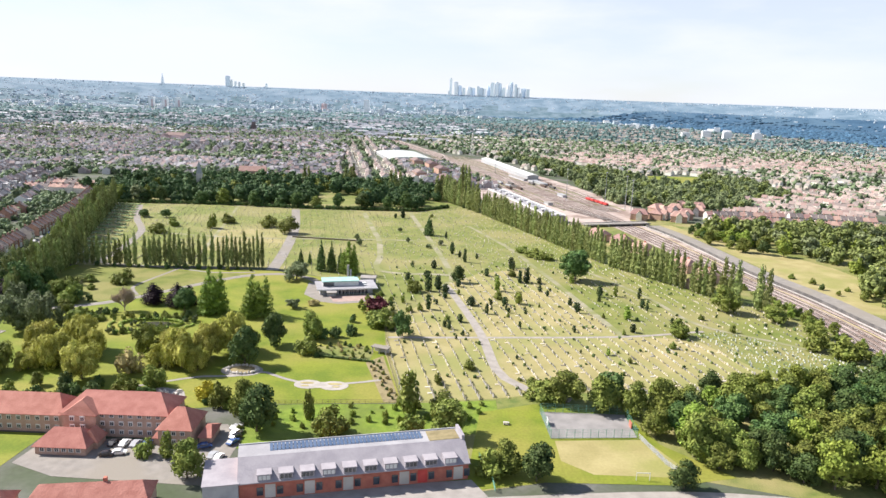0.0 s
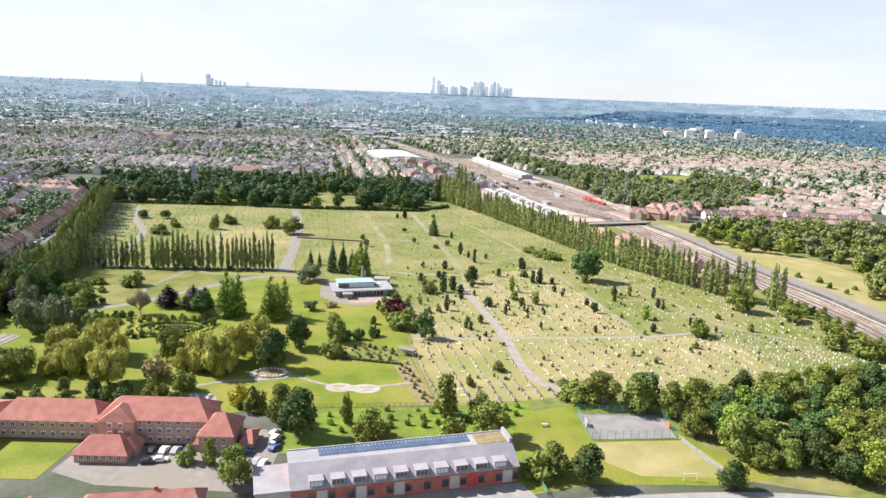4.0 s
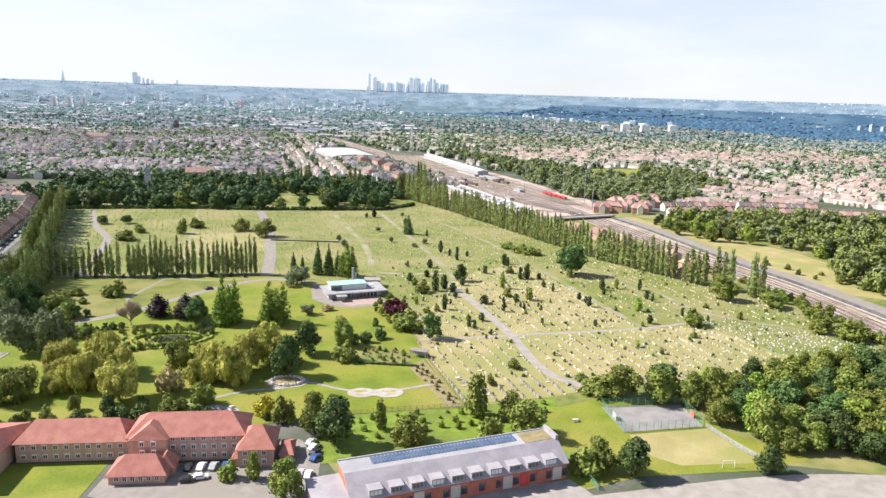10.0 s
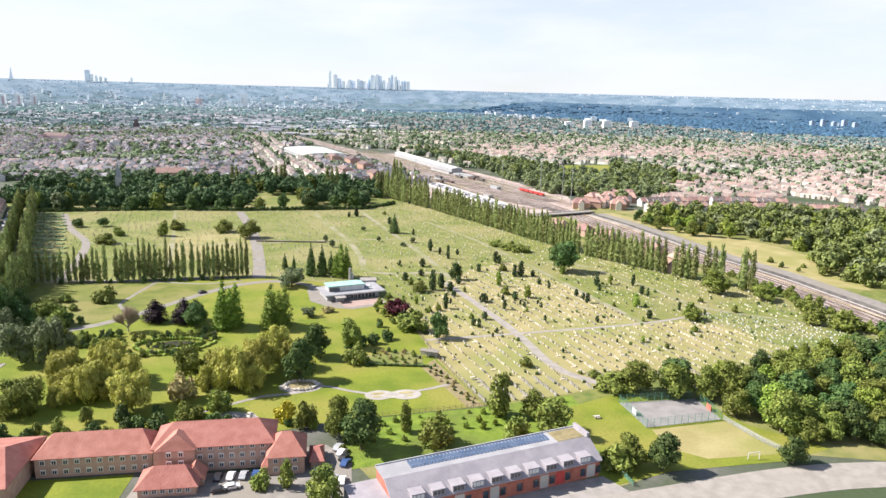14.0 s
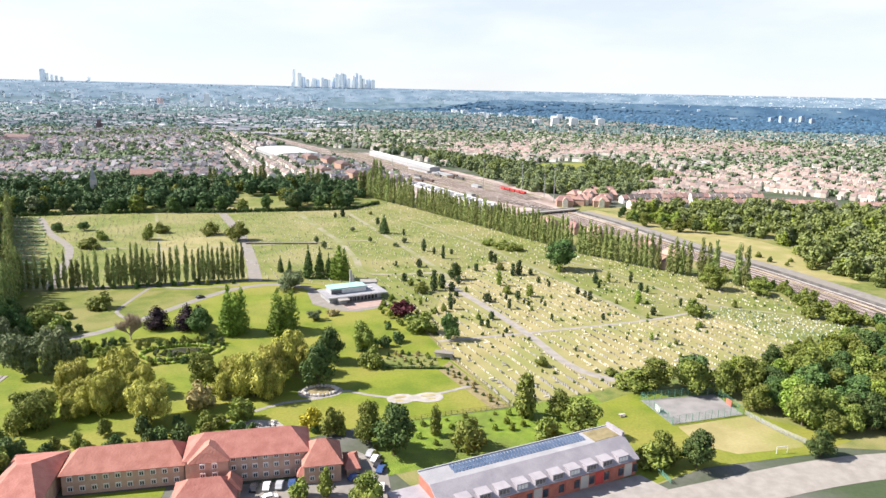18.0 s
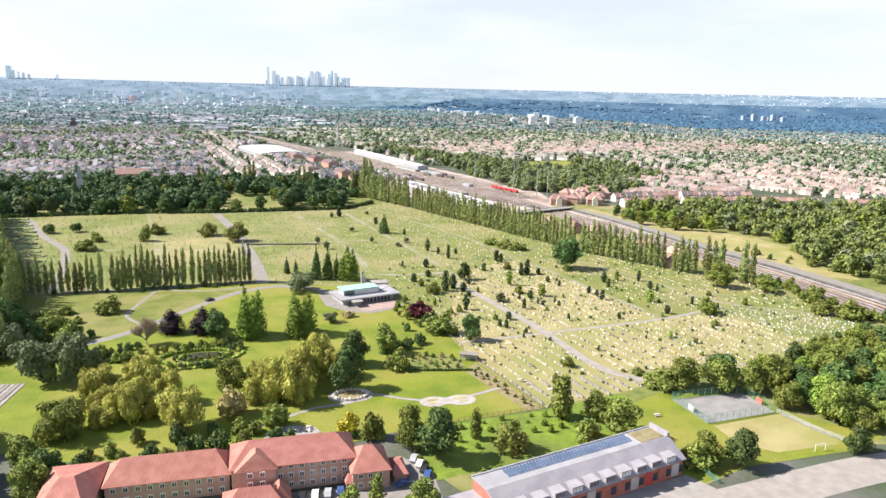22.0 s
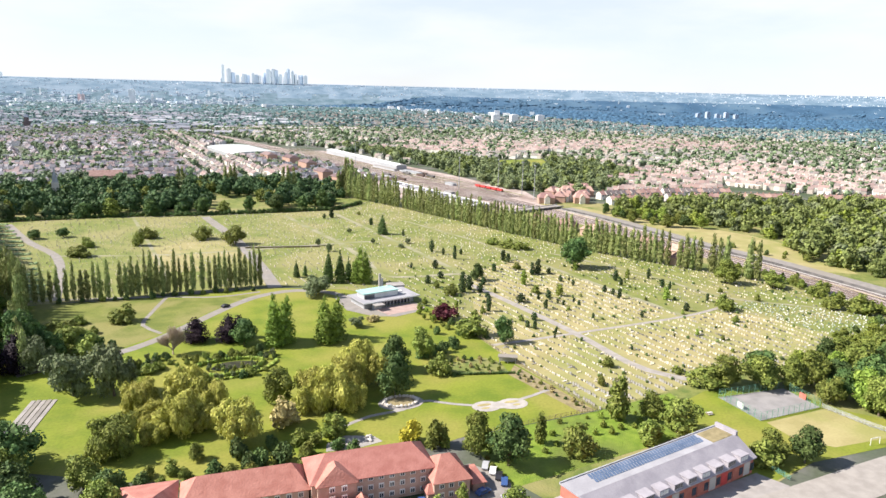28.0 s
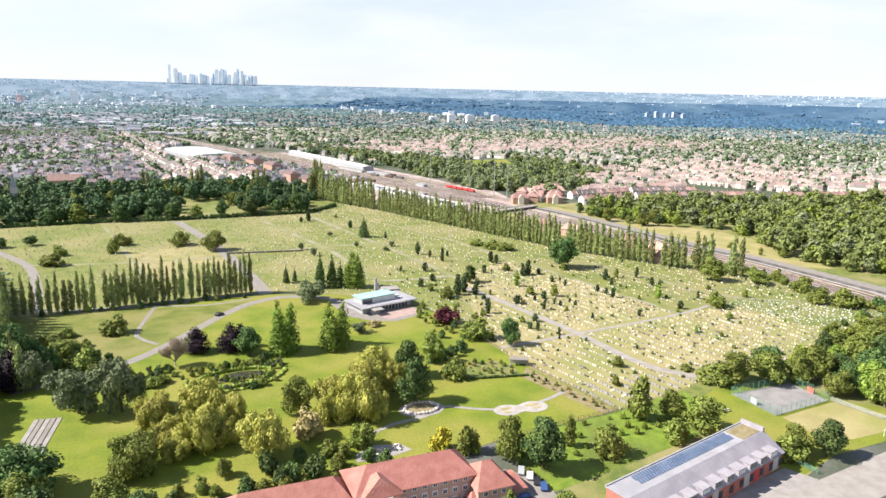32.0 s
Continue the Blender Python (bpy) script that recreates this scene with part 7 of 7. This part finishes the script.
for x, y, w, d, a in ((126, 524, 16, 11, -1.1), (138, 502, 14, 11, -1.1), (146, 478, 14, 11, -1.1), (160, 430, 14, 10, -1.1), (164, 404, 12, 10, -1.2), (152, 384, 9, 8, -1.2)):
    cottage = thing("railway_cottage", x - 8, y, 0, "brick house with a pinkish red hipped roof by the railway", "house", "houses behind the poplars", a)
    part("walls_and_roof", Solid().gable(0, 0, 0, w, d, 5.2, 8.4, 0, 0, 1, 0.5, 3.0), (M_BRICK, M_R1), cottage)
    part("chimney", Solid().box(2, 0.5, 7.2, 0.8, 1.0, 2.0), M_REDBRICK, cottage)
for x, y, w, d, h in ((-30, 1040, 30, 14, 11), (-6, 985, 26, 14, 12), (8, 930, 26, 14, 11), (-20, 890, 28, 13, 9), (14, 845, 26, 13, 9), (24, 800, 18, 13, 8)):
    flats = thing("orange_flats", x - 14, y, 0, "orange brick flats with red roofs", "building", "flats beside the line", -1.3)
    part("walls_and_roof", Solid().gable(0, 0, 0, w, d, h, h + 3.2, 0, 0, 1, 0.4, 4), (M_ORANGE, M_R3), flats)
for x, y, w, d, a in ((176, 628, 15, 12, -0.3), (194, 634, 13, 12, 0.9), (210, 622, 14, 11, -0.3), (205, 648, 12, 11, 0.7), (222, 640, 12, 11, -0.2), (204, 668, 14, 11, 0.5), (222, 672, 13, 11, -0.3), (240, 664, 14, 11, -0.4), (234, 694, 13, 11, 0.6), (250, 688, 13, 11, -0.3)):
    villa = thing("brick_villa", x, y, 0, "orange brick villa with hipped red tile roof", "house", "villas by the bridge", a)
    part("walls_and_roof", Solid().gable(0, 0, 0, w, d, 6, 10, 0, 0, 1, 0.5, 3.4), (M_ORANGE, M_R1), villa)
    part("gable_bay", Solid().gable(0, -d / 2, 0, 5, 5, 6, 9, math.pi / 2, 0, 1, 0.4), (M_H2, M_R1), villa)
hall2 = thing("red_roofed_hall", -224, 815, 0, "hall with a dull red roof among trees", "building", ang=0.1)
part("walls_and_roof", Solid().gable(0, 0, 0, 30, 12, 11, 16, 0, 0, 1, 0.4), (M_BRICK, M_R1), hall2)
church = thing("church_spire", -254, 722, 0, "pale stone church tower with a thin spire among trees", "church")
part("tower", Solid().box(0, 0, 0, 5, 5, 16), M_CREAM, church)
part("spire", Solid().box(0, 0, 16, 4.6, 4.6, 13, 0, 0, 0.04), M_GREY, church)

clock_tower = thing("clock_tower", -495, 1815, 0, "dark brick clock tower rising over terraced roofs", "tower")
part("tower_base", Solid().box(0, 0, 0, 12, 12, 17), M_R2, clock_tower)
part("belfry", Solid().box(0, 0, 17, 8, 8, 9), M_R2, clock_tower)
part("cap", Solid().box(0, 0, 26, 9, 9, 7, 0, 0, 0.25), M_LEADEN, clock_tower)
pink_block = thing("pink_brick_block", -531, 1394, 0, "large pinkish brick block with gabled roof", "building", ang=-0.2)
part("walls_and_roof", Solid().gable(0, 0, 0, 42, 22, 12, 17, 0, 0, 1, 0.5), (M_SALMON, M_R3), pink_block)
part("wing", Solid().gable(-16, -14, 0, 20, 12, 10, 14, math.pi / 2, 0, 1, 0.5), (M_SALMON, M_R3), pink_block)
warehouse = thing("long_warehouse", 150, 1790, 0, "long low warehouse with a pale roof", "building", ang=-0.1)
part("wall", Solid().box(0, 0, 0, 165, 30, 7), M_GREY, warehouse)
part("roof", Solid().gable(0, 0, 7, 165, 30, 0.1, 2.5, 0, 0, 0, 0.5), M_CREAM, warehouse)
pylon = thing("electricity_pylon", 46, 1290, 0, "tall pale lattice electricity pylon beside the railway", "pylon", ang=0.4)
for sx, sy in ((-1, -1), (1, -1), (1, 1), (-1, 1)):
    leg = Solid()
    rings = [(3.4, 0), (1.1, 24), (0.5, 42)]
    for (r0, z0), (r1, z1) in zip(rings, rings[1:]):
        leg.hull([(sx * r + dx, sy * r + dy, z) for r, z in ((r0, z0), (r1, z1)) for dx, dy in ((-0.22, -0.22), (0.22, -0.22), (0.22, 0.22), (-0.22, 0.22))], [(0, 1, 5, 4), (1, 2, 6, 5), (2, 3, 7, 6), (3, 0, 4, 7)])
    part("leg", leg, M_SHINE, pylon)
for z, w in ((24, 15), (31, 19), (38, 13)):
    part("crossarm", Solid().box(0, 0, z, w, 1.0, 0.5), M_SHINE, pylon)
for k in range(7):
    z = 3 + k * 5.2
    r = float(np.interp(z, [0, 24, 42], [3.4, 1.1, 0.5]))
    part("brace", Solid().box(0, -r, z, 2 * r, 0.2, 0.25), M_SHINE, pylon)
    part("brace", Solid().box(0, r, z, 2 * r, 0.2, 0.25), M_SHINE, pylon)

# ---------------------------------------------------------------- front street
for x, y, w, d, a in ((-82, 152, 27, 9, 0.16), (-108, 146, 18, 9, 0.16), (-134, 142, 24, 9, 0.1)):
    villa = thing("street_house", x, y, 0, "red-roofed house along the front street", "house", "houses of the front street", a)
    part("walls_and_roof", Solid().gable(0, 0, 0, w, d, 4.6, 7.4, 0, 0, 1, 0.5, 2.4), (M_BRICK, M_REDROOF), villa)
    part("chimney", Solid().box(3, 0.5, 6.4, 0.8, 1.0, 1.8), M_REDBRICK, villa)


def make_car(m, label):
    ob = thing("parked_car", 0, 0, 0, label, "car", "cars in the car park")
    b = Solid()
    prof = [(-2.1, 0.35), (-2.15, 0.75), (-1.7, 0.92), (-1.0, 1.42), (0.55, 1.45), (1.15, 0.95), (2.05, 0.80), (2.12, 0.35)]
    b.hull([(x, y, z) for y in (-0.85, 0.85) for x, z in prof], [tuple(range(8)), tuple(range(15, 7, -1))] + [(k, k + 8, (k + 1) % 8 + 8, (k + 1) % 8) for k in range(8)])
    part("body", b, m, ob)
    part("side_glass", Solid().box(-0.25, 0, 1.0, 1.7, 1.74, 0.34), M_GLASS, ob)
    for x in (-1.35, 1.35):
        for y in (-0.78, 0.78):
            w = Solid()
            n = 10
            ring = [(x + 0.32 * math.cos(2 * math.pi * k / n), 0.32 + 0.32 * math.sin(2 * math.pi * k / n)) for k in range(n)]
            w.hull([(p, y + e, q) for e in (-0.1, 0.1) for p, q in ring], [tuple(range(n)), tuple(range(2 * n - 1, n - 1, -1))] + [(k, k + n, (k + 1) % n + n, (k + 1) % n) for k in range(n)])
            part("wheel", w, M_RAIL, ob)
    return ob


CARM = [mat("car_" + n, c, c, 1.0, 0.02, rough=0.25, spec=0.6) for n, c in (("black", (0.03, 0.03, 0.035)), ("white", (0.75, 0.75, 0.75)), ("silver", (0.40, 0.41, 0.43)), ("blue", (0.05, 0.10, 0.25)))]
CARS = [make_car(m, t) for m, t in zip(CARM, ("black hatchback parked on tarmac", "white hatchback parked on tarmac", "silver hatchback parked on tarmac", "dark blue hatchback parked on tarmac"))]
SPOTS = [(-92, 184, 80), (-88.8, 184, 82), (-85.6, 184, 80), (-82.4, 184.2, 82), (-88, 178.6, 12), (-91, 177.5, 10), (-66, 184, 20), (-60.5, 196, 60), (-59.5, 193, 60), (-59, 190, 60), (-58.8, 187, 65), (-62, 179, 80), (-60, 178, 80), (-123.5, 364, 40)]
for k, (x, y, a) in enumerate(SPOTS):
    m = pose(x, y, 0.05, 0, 0, a)
    if k < 4:
        CARS[k].matrix_world = m
    else:
        copy_thing(CARS[(k * 3 + 1) % 4], m)
for k in range(16):
    y = 402 + k * 13.5
    x = float(np.interp(y, [392, 460, 555, 650], [-252, -266, -288, -319])) - 1.6
    copy_thing(CARS[(k * 5 + 2) % 4], pose(x, y, 0.05, 0, 0, 104))
